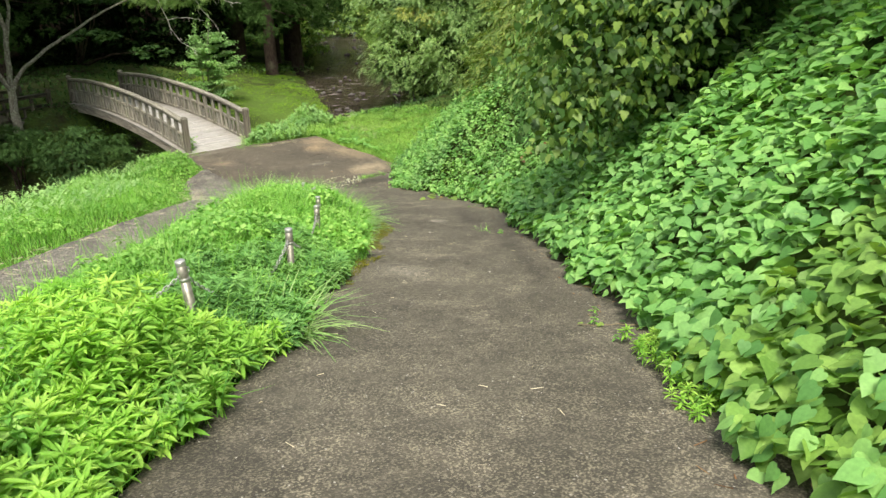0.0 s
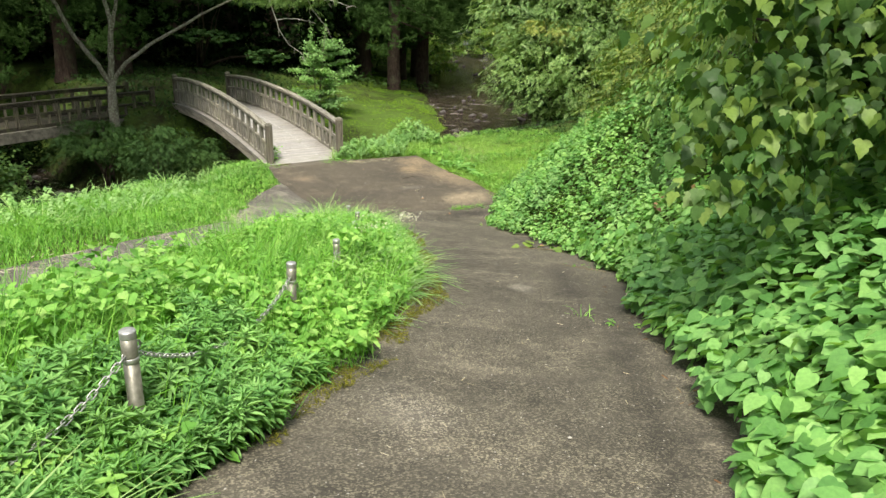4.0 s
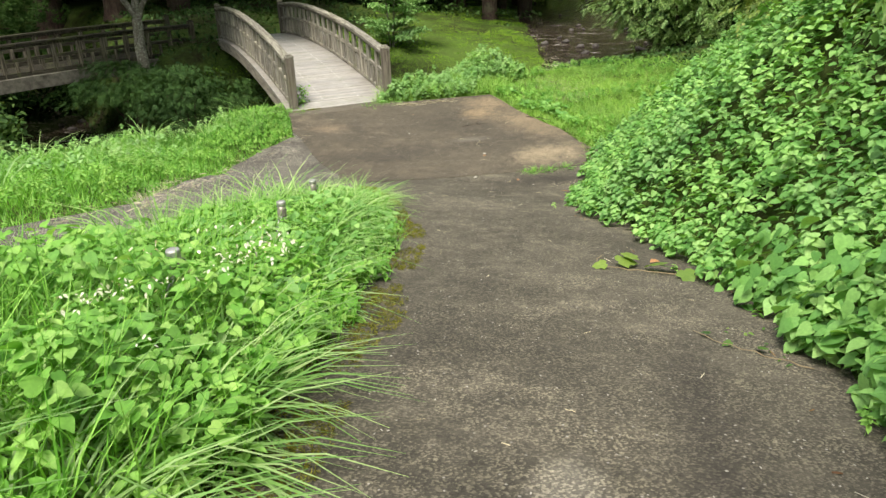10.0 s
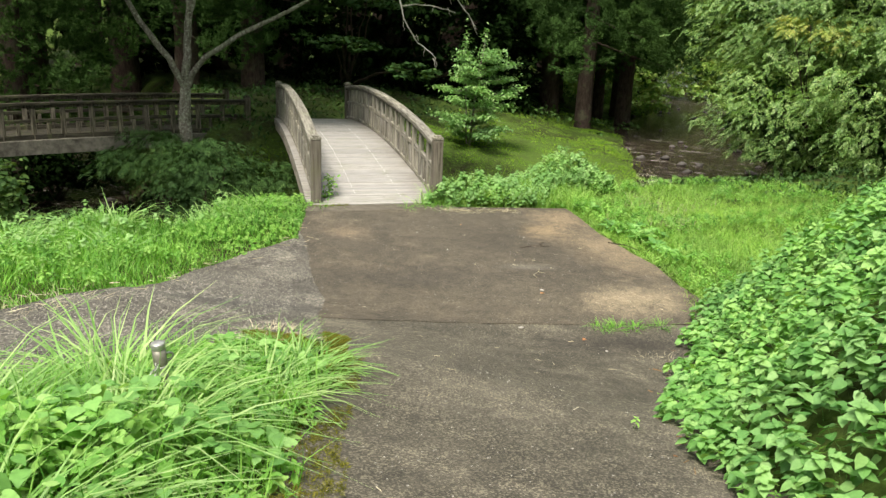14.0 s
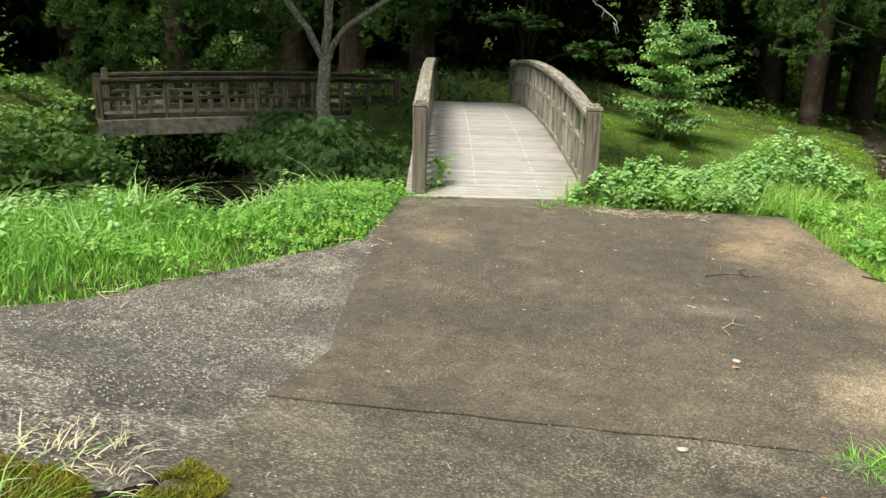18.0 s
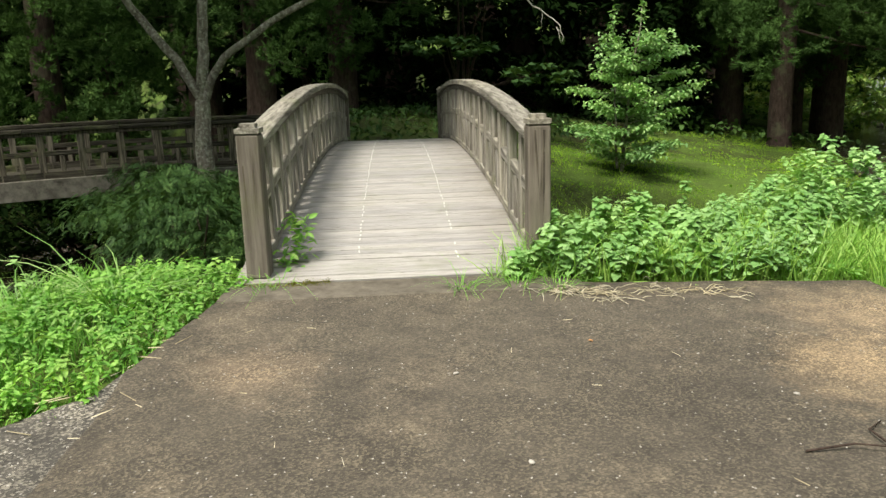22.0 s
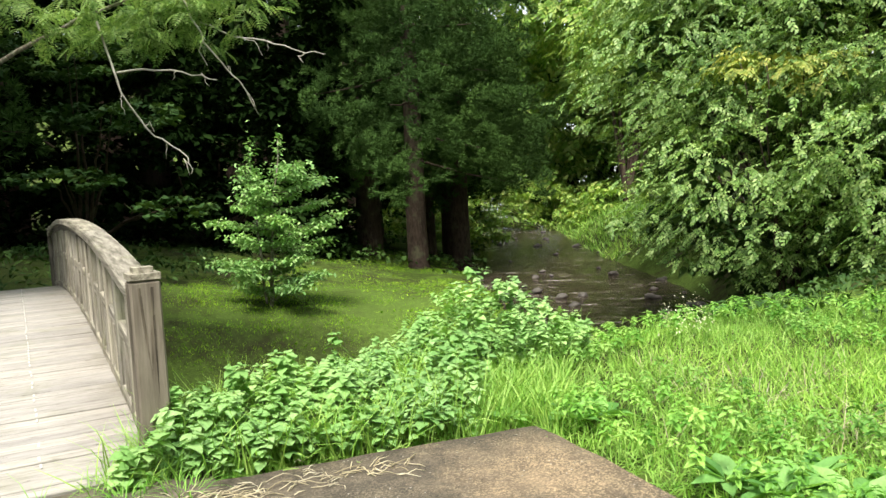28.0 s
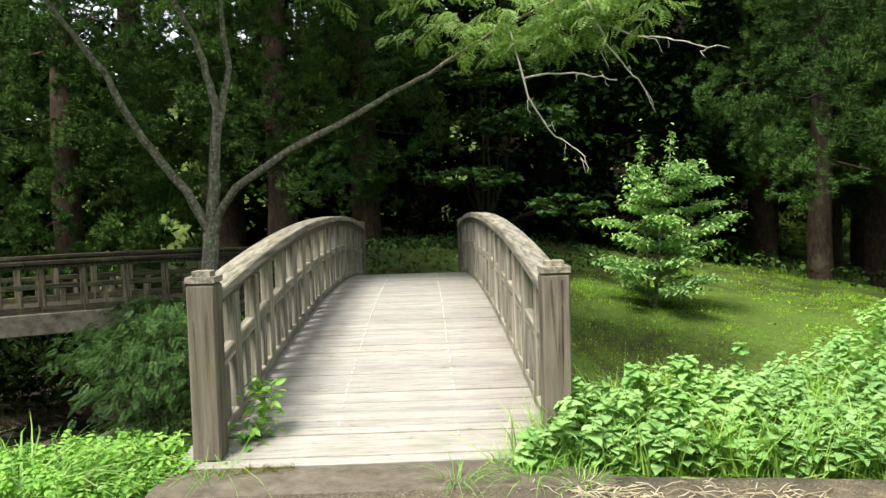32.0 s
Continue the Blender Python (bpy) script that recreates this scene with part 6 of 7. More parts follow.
def cedar(x, y, height, radius, crown_from, crown_r, clumps, tufts, tuft_size, seed, label, shape=NEEDLES, detail_to=9.0):
    """A conifer: tapered trunk, drooping boughs and rounded puffs of needles, finest in the lower crown."""
    z = on_land(x, y, -0.15)
    root = new("cedar_tree")
    root.location = (x, y, z)
    tagged(root, label, "tree", "cedars of the grove")
    rr = random.Random(seed)
    r = np.random.default_rng(seed)
    line = [Vector((0, 0, 0)), Vector((0, 0, 0.35))] + [Vector((rr.uniform(-0.05, 0.05), rr.uniform(-0.05, 0.05), height * t)) for t in (0.1, 0.25, 0.45, 0.7, 1.0)]
    part("trunk", mesh_of("trunk", *tube(line, [radius * k for k in (1.35, 1.08, 1.0, 0.9, 0.72, 0.42, 0.04)], 14), M_BARK, True), root)

    def puffs(count, h0, h1, k, size, form, name, scale):
        cents, sizes = [], []
        for i in range(count):
            t = (i + rr.random()) / count
            h = h0 + (h1 - h0) * t
            a = i * 2.39996 + rr.uniform(-0.3, 0.3)
            over = max(0.0, (h - crown_from) / (height - crown_from))
            reach = crown_r * (1 - 0.85 * over) * rr.uniform(0.3, 1.0) ** 0.7
            tip = Vector((reach * math.cos(a), reach * math.sin(a), h - 0.2 * reach + rr.uniform(-0.25, 0.25)))
            if i % 9 == 0:
                bough = tube([(0, 0, h), Vector((0, 0, h)).lerp(tip, 0.55) + Vector((0, 0, -0.08)), tip], [0.045, 0.03, 0.01], 5)
                part("bough", mesh_of("bough", *bough, M_BARK, True), root)
            cents.append(tip)
            sizes.append(rr.uniform(0.4, 0.72) * scale)
        g = max(1, k // 9)
        out = r.normal(size=(count, g, 3))
        out[..., 2] += 0.45
        out /= np.linalg.norm(out, axis=2)[..., None]
        bunch = np.array(cents)[:, None, :] + out * (0.55 + 0.45 * r.random((count, g, 1)) ** 0.6) * np.array(sizes)[:, None, None] * np.array([1.15, 1.15, 0.8])
        d = np.repeat(out, k // g, axis=1) + r.normal(size=(count, g * (k // g), 3)) * 0.75
        d /= np.linalg.norm(d, axis=2)[..., None]
        p = np.repeat(bunch, k // g, axis=1) + d * size * (0.9 + 0.5 * r.random((count, g * (k // g), 1)))
        p, d = p.reshape(-1, 3), d.reshape(-1, 3)
        m = len(p)
        rot = turns(np.arctan2(d[:, 1], d[:, 0]), np.arccos(np.clip(d[:, 2], -1, 1)) * 0.9, r.normal(0, 0.2, m))
        part(name, swarm(name, form, p, rot, r.uniform(0.7, 1.3, m) * size, M_CEDAR), root)

    puffs(clumps, crown_from, min(detail_to, height), tufts, tuft_size, shape, "crown", crown_r / 3.0)
    if detail_to < height:
        puffs(max(20, clumps // 3), detail_to, height * 0.97, 14, 0.42, ROUGH_NEEDLES, "top", crown_r / 2.4)
    return root


near_cedar = "tall dark cedar with a bare reddish trunk and clumped needles"
c1 = cedar(-9.55, 43.2, 17, 0.33, 3.7, 3.9, 100, 150, 0.15, 1, near_cedar)
c2 = cedar(-20.9, 32.5, 18, 0.4, 2.0, 3.7, 84, 150, 0.15, 2, near_cedar, detail_to=9.5)
c3 = cedar(-13.4, 50.4, 19, 0.55, 4.0, 3.8, 66, 36, 0.29, 3, near_cedar, ROUGH_NEEDLES, 11)
c4 = cedar(-16.0, 57.0, 21, 0.6, 4.0, 4.2, 50, 16, 0.5, 4, "tall cedar in the dark back of the grove", ROUGH_NEEDLES, 30)


def again(tree, x, y, turn, size):
    m = pose(x, y, on_land(x, y, -0.15), 0, 0, turn)
    ob = copy_thing(tree, m)
    ob.scale = (size, size, size * (0.92 + 0.16 * ((x * 7.3) % 1)))
    return ob


lawn_edge = [(c3, -10.3, 48.1, 40, 0.5), (c3, -9.9, 50.2, 100, 0.6), (c3, -19.7, 34.6, 200, 0.75), (c2, -23.3, 27.7, 75, 0.95), (c3, -25.6, 34.0, 130, 1.0), (c3, -17.8, 41.5, 20, 0.9), (c3, -22.5, 40.5, 150, 1.0), (c3, -14.6, 45.0, 300, 0.85), (c3, -18.5, 49.0, 80, 1.1), (c3, -11.95, 45.7, 60, 0.8), (c1, -8.9, 47.4, 130, 1.05)]
# the last cedar of back_rows stands unseen, added to shade stream and bank
back_rows = [(-28.5, 27.0, 0.95), (-27.5, 41.0, 1.1), (-30.5, 33.5, 1.1), (-24.5, 49.0, 1.2), (-33.5, 39, 1.2), (-21.5, 58.0, 1.3), (-31, 49, 1.3), (-33.5, 25.5, 1.2), (5.5, 60, 1.2), (-38, 32, 1.3), (-31, 18, 1.2), (9, 52, 1.3), (-28, 58, 1.4), (-38, 46, 1.4), (-27.5, 22.0, 0.9), (-29.5, 13.5, 1.1), (-12.5, 68, 1.4), (-15.6, 15.2, 1.0)]
for tree, x, y, turn, size in lawn_edge + [(c4, x, y, 40 + 77 * i, size) for i, (x, y, size) in enumerate(back_rows)]:
    again(tree, x, y, turn, size)
# walls of near-black leaves paint the darkness between the trunks
bush("forest_edge", (-16, 41.5), [(-18.6, 37.8, -1.6, 1.9, 1.1, 3.6), (-16.5, 39.6, -1.6, 1.8, 1.1, 3.6), (-14.3, 41.2, -1.6, 1.8, 1.1, 3.6), (-12.7, 42.8, -1.6, 1.2, 1.0, 3.6), (-18, 39, 3.2, 3, 1.3, 2.6), (-14.2, 42, 3.2, 3, 1.3, 2.6), (-20.6, 36.6, -1.2, 1.6, 1.0, 3.2)], 22000, DIAMOND, (0.2, 0.4), M_DEEP_SHADE, "leaf mass coloured near-black as the shade beneath the cedars", 67, 5, "thicket", thick=0.1, shell=0.5)
bush("forest_edge", (-24, 52), [(-24, 52, 0, 5, 3, 4.5), (-32, 46, 1, 4, 4, 5), (-14, 60, 0, 5, 3, 4.5), (-40, 38, 1, 4, 5, 5), (-4, 70, 1, 6, 3, 5), (-21, 44, -1, 4, 2, 4.5), (-27, 38, 0, 3, 3, 5), (-15.5, 50, -0.5, 3.5, 2, 4), (-31, 29, 0, 2.5, 4, 4.5), (-29.5, 20.5, -1.5, 2.2, 3.5, 4.2), (-29.4, 25.6, -1.8, 2.0, 2.2, 4.5), (-30, 13, -1, 2.5, 4, 4.5), (-21, 41, 4.5, 5, 3, 2.5), (-24, 33, 6, 4, 4, 2), (-7.4, 97.8, 1.5, 7, 2, 7), (-5.4, 98.8, 8, 8, 2, 5)], 29000, DIAMOND, (0.55, 1.0), M_DEEP_SHADE, "dense growth at the back of the grove, its deep shade put into the colour", 58, 5, "thicket", thick=0.12)
bush("maple", (-17.5, 37.5), [(-15.4, 34.2, -2.1, 1.3, 1.0, 0.22), (-12.7, 34.0, -2.85, 0.95, 0.8, 0.2), (-15.0, 35.6, -0.6, 1.6, 1.3, 0.3), (-16.8, 36.0, 1.0, 2.2, 1.8, 0.4)], 3600, HEART, (0.1, 0.18), M_FERN_SHADE, "shaded maple with flat leafy sprays behind the footbridge", 59, 10, "tree", thick=0.06, droop=(0.25, 0.2))
# unseen hardwoods added to close the clearing behind the walker and over the bank
def shade_tree(x, y, h, crown, seed, n=3500):
    bush("broadleaf_tree", (x, y), [(x, y, on_land(x, y) + h, crown, crown, crown * 0.7), (x + crown * 0.5, y + 0.6, on_land(x, y) + h - 1.2, crown * 0.7, crown * 0.7, crown * 0.5)], n, DIAMOND, (0.3, 0.5), M_BUSH, "unseen tall broadleaf tree added to close the edge of the clearing", seed, 6, "tree", thick=0.16)


for i, (x, y, h, c) in enumerate([(9, 4, 6, 4), (10, 12, 6.5, 4), (9.5, 19, 6, 3.6), (11, 27, 6, 4), (12, 35, 7, 4.5), (8, -8, 6, 4), (-2, -17, 6, 4), (-12, -12, 6, 4), (-20, -4, 6, 4.5), (-21, 8, 6.5, 4.5)]):
    shade_tree(x, y, h, c, 200 + i)


# ---- small things on the ground ----
def paved_z(x, y):
    return ramp_z(y) + 0.036


def litter(name, n, xr, yr, inside, length, width, mat, label, seed, category, thick=0.4):
    """Thin pieces lying on the paving."""
    r = np.random.default_rng(seed)
    x, y = r.uniform(*xr, n), r.uniform(*yr, n)
    keep = inside(x, y)
    x, y = x[keep], y[keep]
    n = len(x)
    shape = ([(-0.5, -0.5, 0), (0.5, -0.4, 0), (0.5, 0.4, 0), (-0.5, 0.5, 0), (-0.5, 0, 1), (0, 0.25, 1.2), (0.5, 0, 0.8)], [(0, 1, 6, 5, 4), (4, 5, 6, 2, 3), (0, 4, 3), (1, 2, 6)])
    w = r.uniform(*width, n)
    size = np.stack([r.uniform(*length, n), w, w * thick], -1)
    rot = turns(r.uniform(0, 6.3, n), np.full(n, 0.0), np.zeros(n))
    tagged(new(name, swarm(name, shape, np.stack([x, y, paved_z(x, y) - 0.001], -1), rot, size, mat)), label, category, kind="stuff")


M_CHIP = plain("pale_chip", (0.22, 0.21, 0.185), (0.44, 0.42, 0.38), 40, 0.8)
on_paving = lambda x, y: (right_gap(x, y) < 0.0) & ((left_gap(x, y) < -0.03) | (y > 16.1)) & (x > -6.6) & (y < 22.0 - 0.9 * np.clip(x + 3.5, 0, 3)) & ((y < 16) | (verge_gap(x, y) < -0.15))
litter("side_grit", 26000, (-7.0, -3.3), (6.0, 19.6), lambda x, y: (inner_gap(x, y) < -0.05) & (verge_gap(x, y) < -0.03) & (y < 19.3 - 1.4 * (x + 6.2)) & (y < 17.0 + 1.5 * (-x - 4.3)) & (wave(x, y, 1.9, 1) > -0.6), (0.004, 0.012), (0.003, 0.008), M_CHIP, "pale gravel lying loose on the side path", 70, "gravel")
litter("pale_grit", 5000, (-6.5, 1.5), (0.5, 22.3), on_paving, (0.004, 0.012), (0.003, 0.007), M_CHIP, "pale chips of grit scattered on the asphalt", 71, "grit")
litter("fallen_bits", 420, (-6.5, 1.5), (0.5, 22.3), on_paving, (0.02, 0.07), (0.002, 0.005), M_STRAW, "bits of dry straw fallen on the asphalt", 72, "litter", 0.6)
def straw_heap():
    """Bundles of limp dead stalks along the planting's edge."""
    r = random.Random(73)
    pieces = []
    for c in [(-5.4, 22.16), (-5.2, 22.26), (-5.3, 22.12), (-4.98, 22.46), (-5.55, 22.06), (-4.75, 22.62)]:
        for k in range(24):
            x, y = c[0] + r.gauss(0, 0.10) + 0.06, c[1] + r.gauss(0, 0.05) - 0.12
            a = math.radians(33) + r.gauss(0, 1.0)
            n = r.uniform(0.05, 0.17)
            bend = r.uniform(-0.15, 0.15)
            pts = [(x + u * n * math.cos(a + bend * u), y + u * n * math.sin(a + bend * u), -4.062 + 0.006 * r.random() + 0.02 * math.sin(math.pi * u) * r.random()) for u in (0, 0.33, 0.66, 1)]
            pieces.append(tube(pts, [0.0022, 0.0026, 0.0022, 0.0014], 4))
    tagged(new("straw", mesh_of("straw", *joined(pieces), M_STRAW, True)), "dead straw stalks heaped along the edge of the planting", "straw", kind="stuff")


straw_heap()


def fallen_twig(name, pts, radius, mat, label):
    tagged(new(name, mesh_of(name, *joined([tube([(x, y, -4.058 + dz) for x, y, dz in line], np.linspace(radius, radius * 0.5, len(line)), 6) for line in pts]), mat, True)), label, "twig", "twigs on the landing")


fallen_twig("twig", [[(-3.75, 20.7, 0), (-3.62, 20.82, 0.015), (-3.5, 20.86, 0.02), (-3.42, 21.0, 0)], [(-3.5, 20.86, 0.015), (-3.6, 20.98, 0.01), (-3.58, 21.1, 0)]], 0.005, M_BARK, "dark forked twig lying on the worn asphalt")
fallen_twig("twig", [[(-3.22, 19.72, 0), (-3.2, 19.84, 0.012), (-3.24, 19.98, 0.0)], [(-3.2, 19.83, 0.01), (-3.12, 19.87, 0)], [(-3.14, 19.64, 0), (-3.22, 19.72, 0.006)]], 0.003, M_STRAW, "pale dead stalk lying on the worn asphalt")
fallen_twig("twig", [[(-2.85, 21.6, 0), (-2.6, 21.55, 0.01), (-2.35, 21.4, 0)]], 0.007, M_BARK, "dark bare twig by the edge of the grass")
fallen_twig("twig", [[(0.95, 9.9, 2.02), (0.85, 9.75, 2.07), (0.82, 9.6, 2.09)]], 0.005, M_STRAW, "thin dry twig at the foot of the bank")
for k, (x, y, s) in enumerate([(-2.97, 19.31, 0.026), (-2.75, 18.1, 0.024), (-1.9, 17.95, 0.016), (-4.5, 20.1, 0.014), (-3.9, 21.2, 0.012), (-5.2, 20.6, 0.013), (-0.2, 9.1, 0.012), (0.4, 6.5, 0.012)]):
    bm = bmesh.new()
    bmesh.ops.create_icosphere(bm, subdivisions=1, radius=1)
    for v in bm.verts:
        v.co *= 0.8 + 0.35 * noise.noise(v.co * 1.3 + Vector((k * 5, 1, 0)))
    ob = new("pebble", finish(bm, "pebble", M_CHIP, True))
    ob.matrix_world = pose(x, y, float(paved_z(x, np.array(y))) + s * 0.2, 0, 0, k * 50) @ Matrix.Diagonal((s * 1.4, s, s * 0.55, 1))
    tagged(ob, "small pale chip of stone on the asphalt", "pebble", "pebbles on the paving")
litter("edge_straw", 1900, (-7.2, -3.9), (2, 20.5), lambda x, y: np.abs(verge_gap(x, y) + 0.02) < 0.22, (0.04, 0.16), (0.002, 0.005), M_STRAW, "dry cut grass along the side path's edge", 74, "straw", 0.9)
bed("runner_leaves", 700, (0.1, 1.4), (4.3, 12.5), lambda x, y: (np.hypot((x - 1.12) / 0.26, (y - 4.6) / 0.1) < 1) | (np.hypot((x - 0.5) / 0.3, (y - 12.0) / 0.32) < 1) & (wave(x, y, 9, 1) > -0.1), lambda x, y: 0.03 + 0 * x, OVAL, (0.02, 0.042), M_VINE, "thin runners with yellow-green leaves straying over the asphalt", 76)


def runner(points, leaves, label, radius=0.004):
    """A creeping stem that lies on the asphalt, with broad leaves held just above it."""
    x0, y0 = points[0]
    o = Vector((x0, y0, float(paved_z(x0, np.array(y0)))))
    root = new("vine_runner")
    root.location = o
    tagged(root, label, "vine", "runners on the asphalt")
    line = wiggle([Vector((x, y, float(paved_z(x, np.array(y))) + 0.008)) - o for x, y in points], 4, 0.006, len(points))
    part("stem", mesh_of("stem", *tube(line, np.linspace(radius, radius * 0.5, len(line)), 6), M_RUNNER, True), root)
    leaf = mesh_of("leaf", *LOBED, M_VINE, True)
    for i, (x, y, lift, yaw, tip, size) in enumerate(leaves):
        part("leaf", leaf, root, pose(x - x0, y - y0, float(paved_z(x, np.array(y))) + lift - o.z, 8 * (-1) ** i, tip, yaw) @ Matrix.Diagonal((size, size, size, 1)))


M_RUNNER = plain("runner_stem", (0.16, 0.12, 0.07), (0.30, 0.24, 0.14), 30, 0.8)
runner([(0.35, 13.3), (0.1, 13.34), (-0.15, 13.32), (-0.42, 13.34), (-0.47, 13.55), (-0.44, 13.72)],
       [(-0.3, 13.4, 0.04, 35, 4, 0.17), (-0.38, 13.34, 0.03, 200, 12, 0.12), (0.0, 13.38, 0.06, 150, 14, 0.16), (0.02, 13.36, 0.05, 60, 16, 0.15), (0.14, 13.3, 0.05, 300, 18, 0.14), (0.24, 13.38, 0.08, 100, 10, 0.15), (-0.24, 13.44, 0.07, 75, 2, 0.14)],
       "creeping vine runner with bright lobed leaves on the asphalt")
runner([(0.75, 11.75), (0.55, 11.85), (0.35, 11.95), (0.22, 12.1)], [(0.55, 11.9, 0.02, 120, 5, 0.06), (0.4, 11.95, 0.02, 210, 8, 0.05), (0.3, 12.05, 0.02, 160, 5, 0.05)], "thin runner with few small leaves on the asphalt", 0.003)
runner([(1.4, 4.55), (1.2, 4.62), (1.0, 4.6), (0.88, 4.62)], [(1.2, 4.64, 0.02, 100, 5, 0.05), (1.05, 4.6, 0.02, 200, 8, 0.045), (0.92, 4.62, 0.02, 170, 5, 0.04)], "thin runner with small yellow-green leaves on the asphalt", 0.003)
for k, (x, y, yaw, size) in enumerate([(-0.1, 13.62, 40, 0.09), (-2.16, 18.11, 70, 0.06), (-4.9, 21.3, 20, 0.03), (-2.95, 19.2, 60, 0.06)]):
    dry = mesh_of("fallen_leaf", *oval_shape(0.3, 0.5, 0.1), M_RUST, True)
    ob = new("fallen_leaf", dry)
    ob.matrix_world = pose(x, y, float(paved_z(x, np.array(y))) + 0.006, 0, 0, yaw) @ Matrix.Diagonal((size, size, size, 1))
    tagged(ob, "withered rust-brown leaf fallen on the asphalt", "leaf", "fallen leaves")
litter("edge_debris", 700, (-1.6, 1.6), (1, 19), lambda x, y: np.abs(right_gap(x, y) + 0.02) < 0.2, (0.02, 0.08), (0.003, 0.008), M_BROWNLEAF, "brown twigs and withered leaves by the bank's foot", 75, "litter", 0.7)


def moss(name, n, inside, xr, yr, label, seed):
    r = np.random.default_rng(seed)
    x, y = r.uniform(*xr, n), r.uniform(*yr, n)
    keep = inside(x, y)
    x, y = x[keep], y[keep]
    n = len(x)
    z = paved_z(x, y) + 0.012 * np.clip(wave(x, y, 9), -0.5, 1)
    tagged(new(name, swarm(name, TUFT, np.stack([x, y, z], -1), turns(r.uniform(0, 6.3, n), r.normal(0, 0.4, n), r.normal(0, 0.4, n)), r.uniform(0.014, 0.032, n), M_MOSS)), label, "moss", kind="stuff")


moss("edge_moss", 42000, lambda x, y: (np.abs(left_gap(x, y) + 0.1 - 0.09 * wave(x, y, 1.7)) < 0.17 * smooth(5.5, 7.5, y)) & (wave(x, y, 2.3, 2) > -0.5), (-3.5, -0.6), (6, 15.7), "yellow-green moss creeping from the weeds onto the asphalt", 81)
moss("sill_moss", 3500, lambda x, y: (np.abs((x + 7.1) * -0.656 + (y - 21.13) * 0.755) < 0.07) & (np.abs((x + 7.05) * 0.755 + (y - 21.2) * 0.656) < 0.3) & (wave(x, y, 9, 1) > -0.4), (-7.5, -6.6), (20.8, 21.7), "yellow-green moss on the footbridge's sill", 83)
moss("tip_moss", 15000, lambda x, y: ((np.hypot((x + 3.62) / 0.34, (y - 15.66) / 0.16) < 1 + 0.3 * wave(x, y, 6)) | (np.abs((x + 3.26) * 0.82 + (y - 15.83) * 0.57) < 0.075 + 0.05 * wave(x, y, 6)) & (y < 16.2) & (y > 15.3)) & (wave(x, y, 9, 2) > -0.4), (-4.1, -2.8), (15.3, 16.3), "yellow-green moss at the tip of the planted strip", 82)
for i, (x, y, h, k) in enumerate([(-2.12, 18.6, 0.13, 60), (-1.98, 18.7, 0.15, 70), (-1.85, 18.8, 0.14, 60), (-1.62, 18.98, 0.14, 60), (0.46, 9.2, 0.15, 9), (-6.0, 21.75, 0.28, 40), (-5.75, 22.0, 0.3, 50), (-5.5, 22.1, 0.25, 40), (-7.05, 21.15, 0.45, 12), (-7.0, 21.0, 0.35, 14)]):
    clump("grass_tuft", x, y, k, h, 0.35, M_GRASS, "small grass tuft growing in a crack of the paving", 160 + i, (0.003, 0.007), None, 0.05)
for i, (x, y, h, k, m) in enumerate([(-3.5, 15.55, 0.3, 40, M_GRASS), (-3.3, 15.4, 0.34, 40, M_GRASS), (-3.79, 15.82, 0.12, 45, M_STRAW), (-3.72, 15.98, 0.1, 45, M_STRAW), (-3.7, 15.5, 0.14, 40, M_STRAW), (-3.55, 15.85, 0.1, 30, M_STRAW), (-3.9, 15.95, 0.09, 35, M_STRAW), (-3.9, 15.7, 0.12, 35, M_STRAW), (-1.55, 18.02, 0.09, 40, M_STRAW), (-1.4, 18.1, 0.09, 40, M_STRAW)]):
    clump("grass_tuft", x, y, k, h, 0.5, m, "low heap of dead straw lying on the asphalt's edge" if m is M_STRAW else "fresh grass tuft at the tip of the planted strip", 210 + i, (0.004, 0.008), None, 0.03)


for i, (x, y) in enumerate([(-4.72, 13.8), (-4.82, 14.05), (-4.95, 14.3), (-5.08, 14.6), (-5.2, 14.95), (-5.35, 15.4)]):
    clump("grass_tuft", x, y, 55, 0.13, 0.9, M_STRAW, "heap of cut straw lying along the side path", 230 + i, (0.003, 0.006), None, 0.02)


def post_sprig():
    r = np.random.default_rng(170)
    n = 130
    up = r.random(n)
    p = np.array((-7.3, 21.5, -4.05)) + np.stack([0.06 * up, 0.05 * up, 0.36 * up], -1) + r.normal(0, 1, (n, 3)) * np.array([0.055, 0.055, 0.03])
    tagged(new("post_sprig", swarm("post_sprig", OVAL, p, turns(r.uniform(0, 6.3, n), r.normal(0.1, 0.5, n), r.normal(0, 0.4, n)), r.uniform(0.045, 0.085, n), M_WEED)), "leafy sprig growing through the deck beside the railing", "plant", kind="stuff")


post_sprig()


def dock_plant(x, y, n, size, seed):
    """A rosette of long broad leaves."""
    r = np.random.default_rng(seed)
    a = np.arange(n) * 2.4 + r.uniform(-0.3, 0.3, n)
    p = np.stack([x + 0.03 * np.cos(a), y + 0.03 * np.sin(a), np.full(n, on_land(x, y, 0.06))], -1)
    me = swarm("dock_plant", oval_shape(0.25, 0.15, 0.35), p, turns(a, r.uniform(-0.9, -0.2, n), r.normal(0, 0.2, n)), r.uniform(0.7, 1.2, n) * size, M_HEART)
    tagged(new("dock_plant", me), "dock plant with long broad pale-green leaves at the paving's edge", "plant", "dock plants")


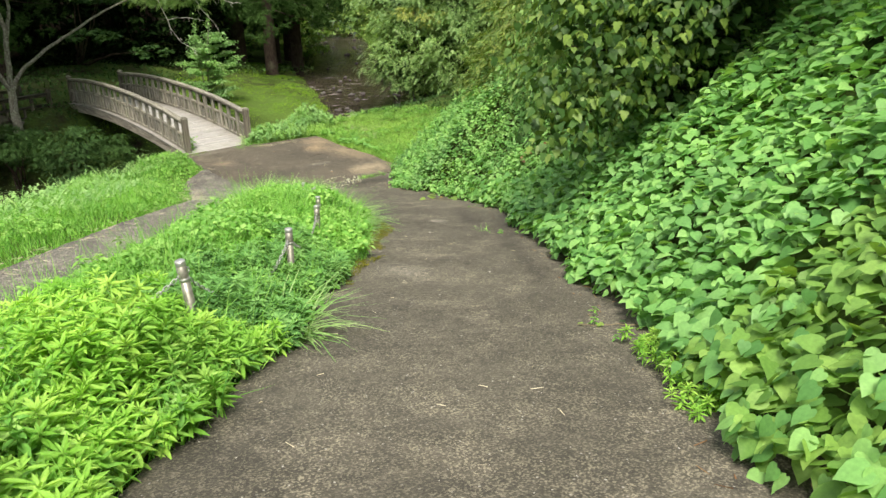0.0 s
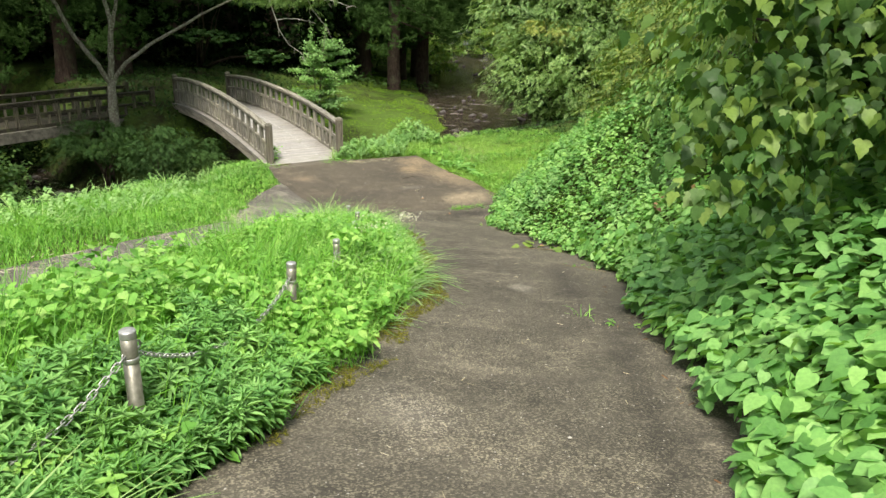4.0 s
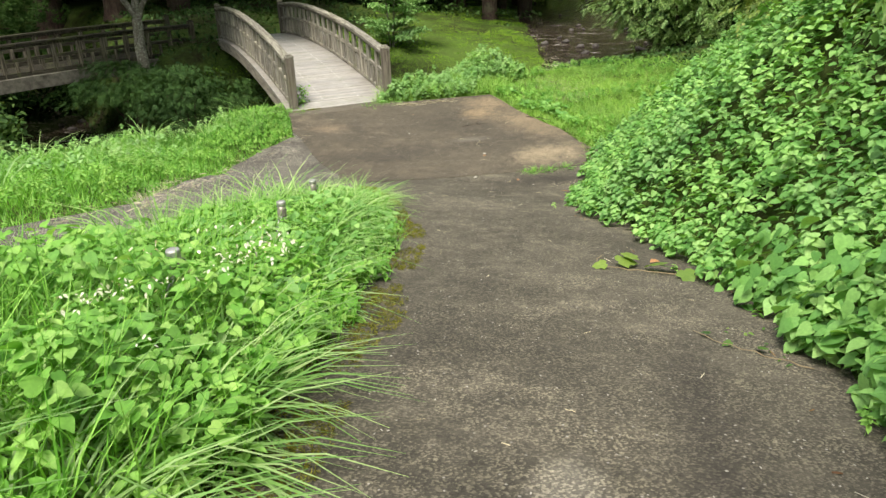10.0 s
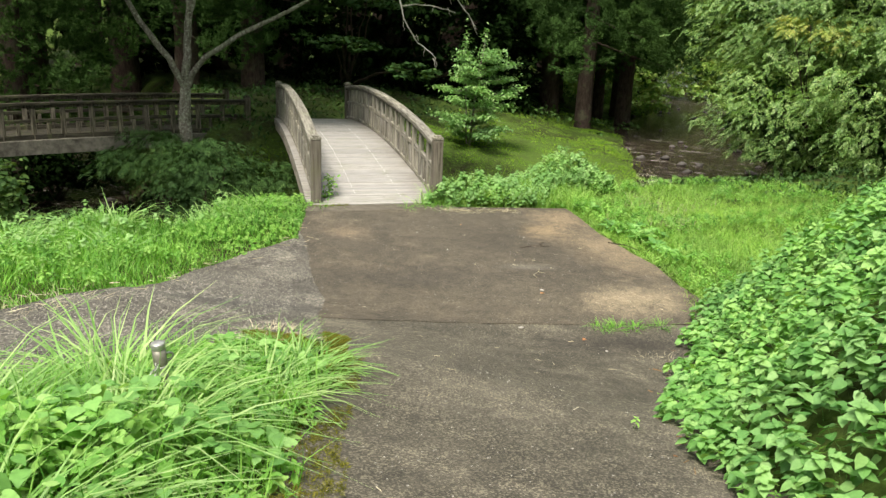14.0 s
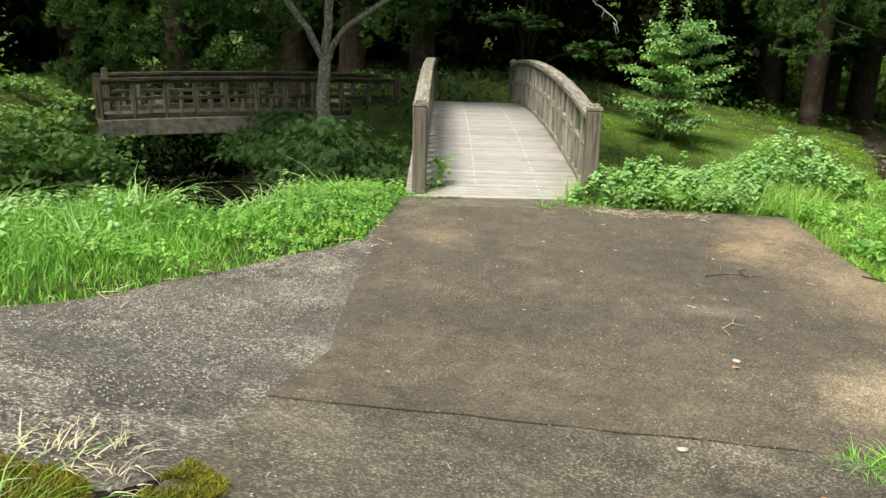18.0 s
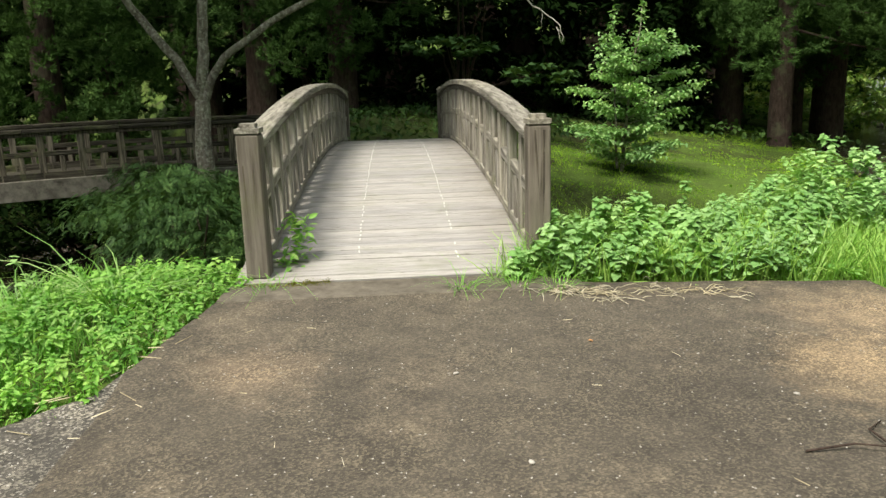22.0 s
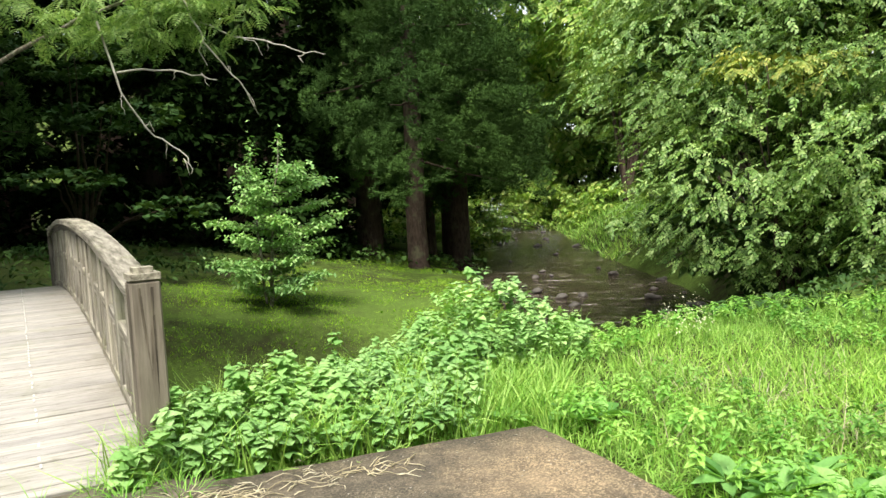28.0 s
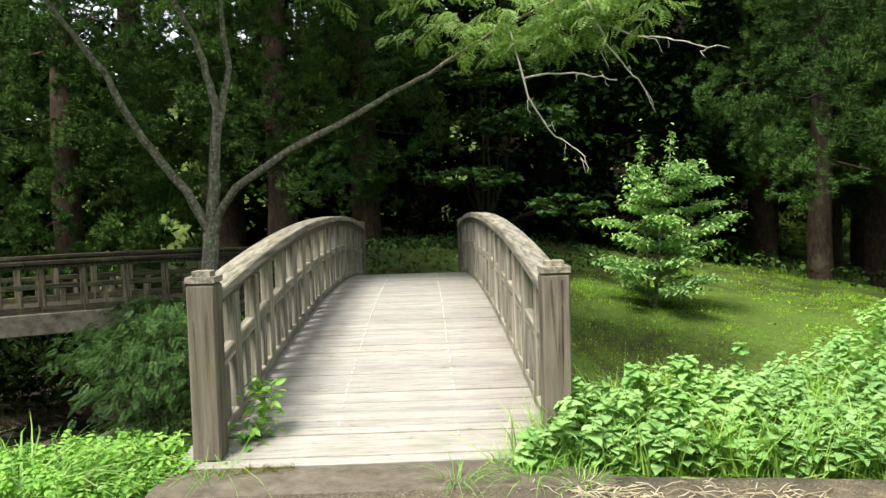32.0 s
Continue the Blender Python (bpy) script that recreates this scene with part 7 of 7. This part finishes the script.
for i, (x, y, k, sz) in enumerate([(-3.02, 22.42, 14, 0.17), (-2.85, 22.3, 14, 0.18), (-2.7, 22.45, 14, 0.17), (-2.55, 22.25, 14, 0.18), (-2.5, 22.0, 14, 0.18), (-2.25, 21.75, 14, 0.18), (-2.05, 21.5, 12, 0.18), (-2.35, 22.35, 12, 0.16), (-3.76, 23.3, 9, 0.17), (-3.58, 23.36, 9, 0.16), (-4.12, 23.28, 8, 0.12), (-1.85, 21.3, 12, 0.17)]):
    dock_plant(x, y, k, sz, 180 + i)
bed("white_flowers", 420, (-1.75, -1.2), (9.9, 11.0), lambda x, y: wave(x, y, 9) > 0, lambda x, y: 0.55 + 0 * x, OVAL, (0.012, 0.024), M_FLOWER, "tiny white flower heads above the grass", 190, low=0.9, category="flowers")
bed("faded_flowers", 240, (-3.2, -2.8), (24.2, 24.7), lambda x, y: np.hypot(x + 3.0, y - 24.45) < 0.2, lambda x, y: 0.45 + 0 * x, OVAL, (0.012, 0.024), M_FLOWER, "faded white flower heads in the grass", 191, low=0.6, category="flowers")
grass("dry_stalks", 900, (-3.3, -1.9), (22.9, 24.8), lambda x, y: by_landing(x, y) & (wave(x, y, 3.3, 2) > 0.1), lambda x, y: 0.2 + 0 * x, (0.003, 0.006), M_STRAW, "bleached dry stalks in the long grass", 193, BLADE2, 0.6, "dead grass")
bed("withered_leaves", 22, (1.2, 1.6), (11.9, 12.3), lambda x, y: x < 9, lambda x, y: 0.55 + 0 * x, HEART, (0.035, 0.065), M_BROWNLEAF, "withered reddish-brown leaves caught on the bank", 192, low=0.8, category="dead leaves")


def rocks():
    r = random.Random(91)
    protos = []
    for k in range(4):
        bm = bmesh.new()
        bmesh.ops.create_icosphere(bm, subdivisions=2, radius=1)
        for v in bm.verts:
            v.co *= 0.8 + 0.45 * noise.noise(v.co * 1.1 + Vector((k * 7, 0, 0)))
            v.co.z *= 0.6
        protos.append(finish(bm, "rock", M_ROCK, True))
    pts = [Vector(p) for p in STREAM[2:13]]
    for i in range(150):
        j = r.randrange(len(pts) - 1)
        p = pts[j].lerp(pts[j + 1], r.random())
        side = r.choice((-1, 1)) * r.uniform(0.2, 2.6)
        d = (pts[j + 1] - pts[j]).normalized()
        s = r.uniform(0.07, 0.22)
        ob = new("rock", protos[i % 4])
        ob.matrix_world = pose(p.x - d.y * side, p.y + d.x * side, p.z + 0.02, 0, 0, r.uniform(0, 360)) @ Matrix.Diagonal((s * r.uniform(0.8, 1.5), s, s, 1))
        tagged(ob, "dark wet rounded stone in the stream", "rock", "stones in the stream")


rocks()
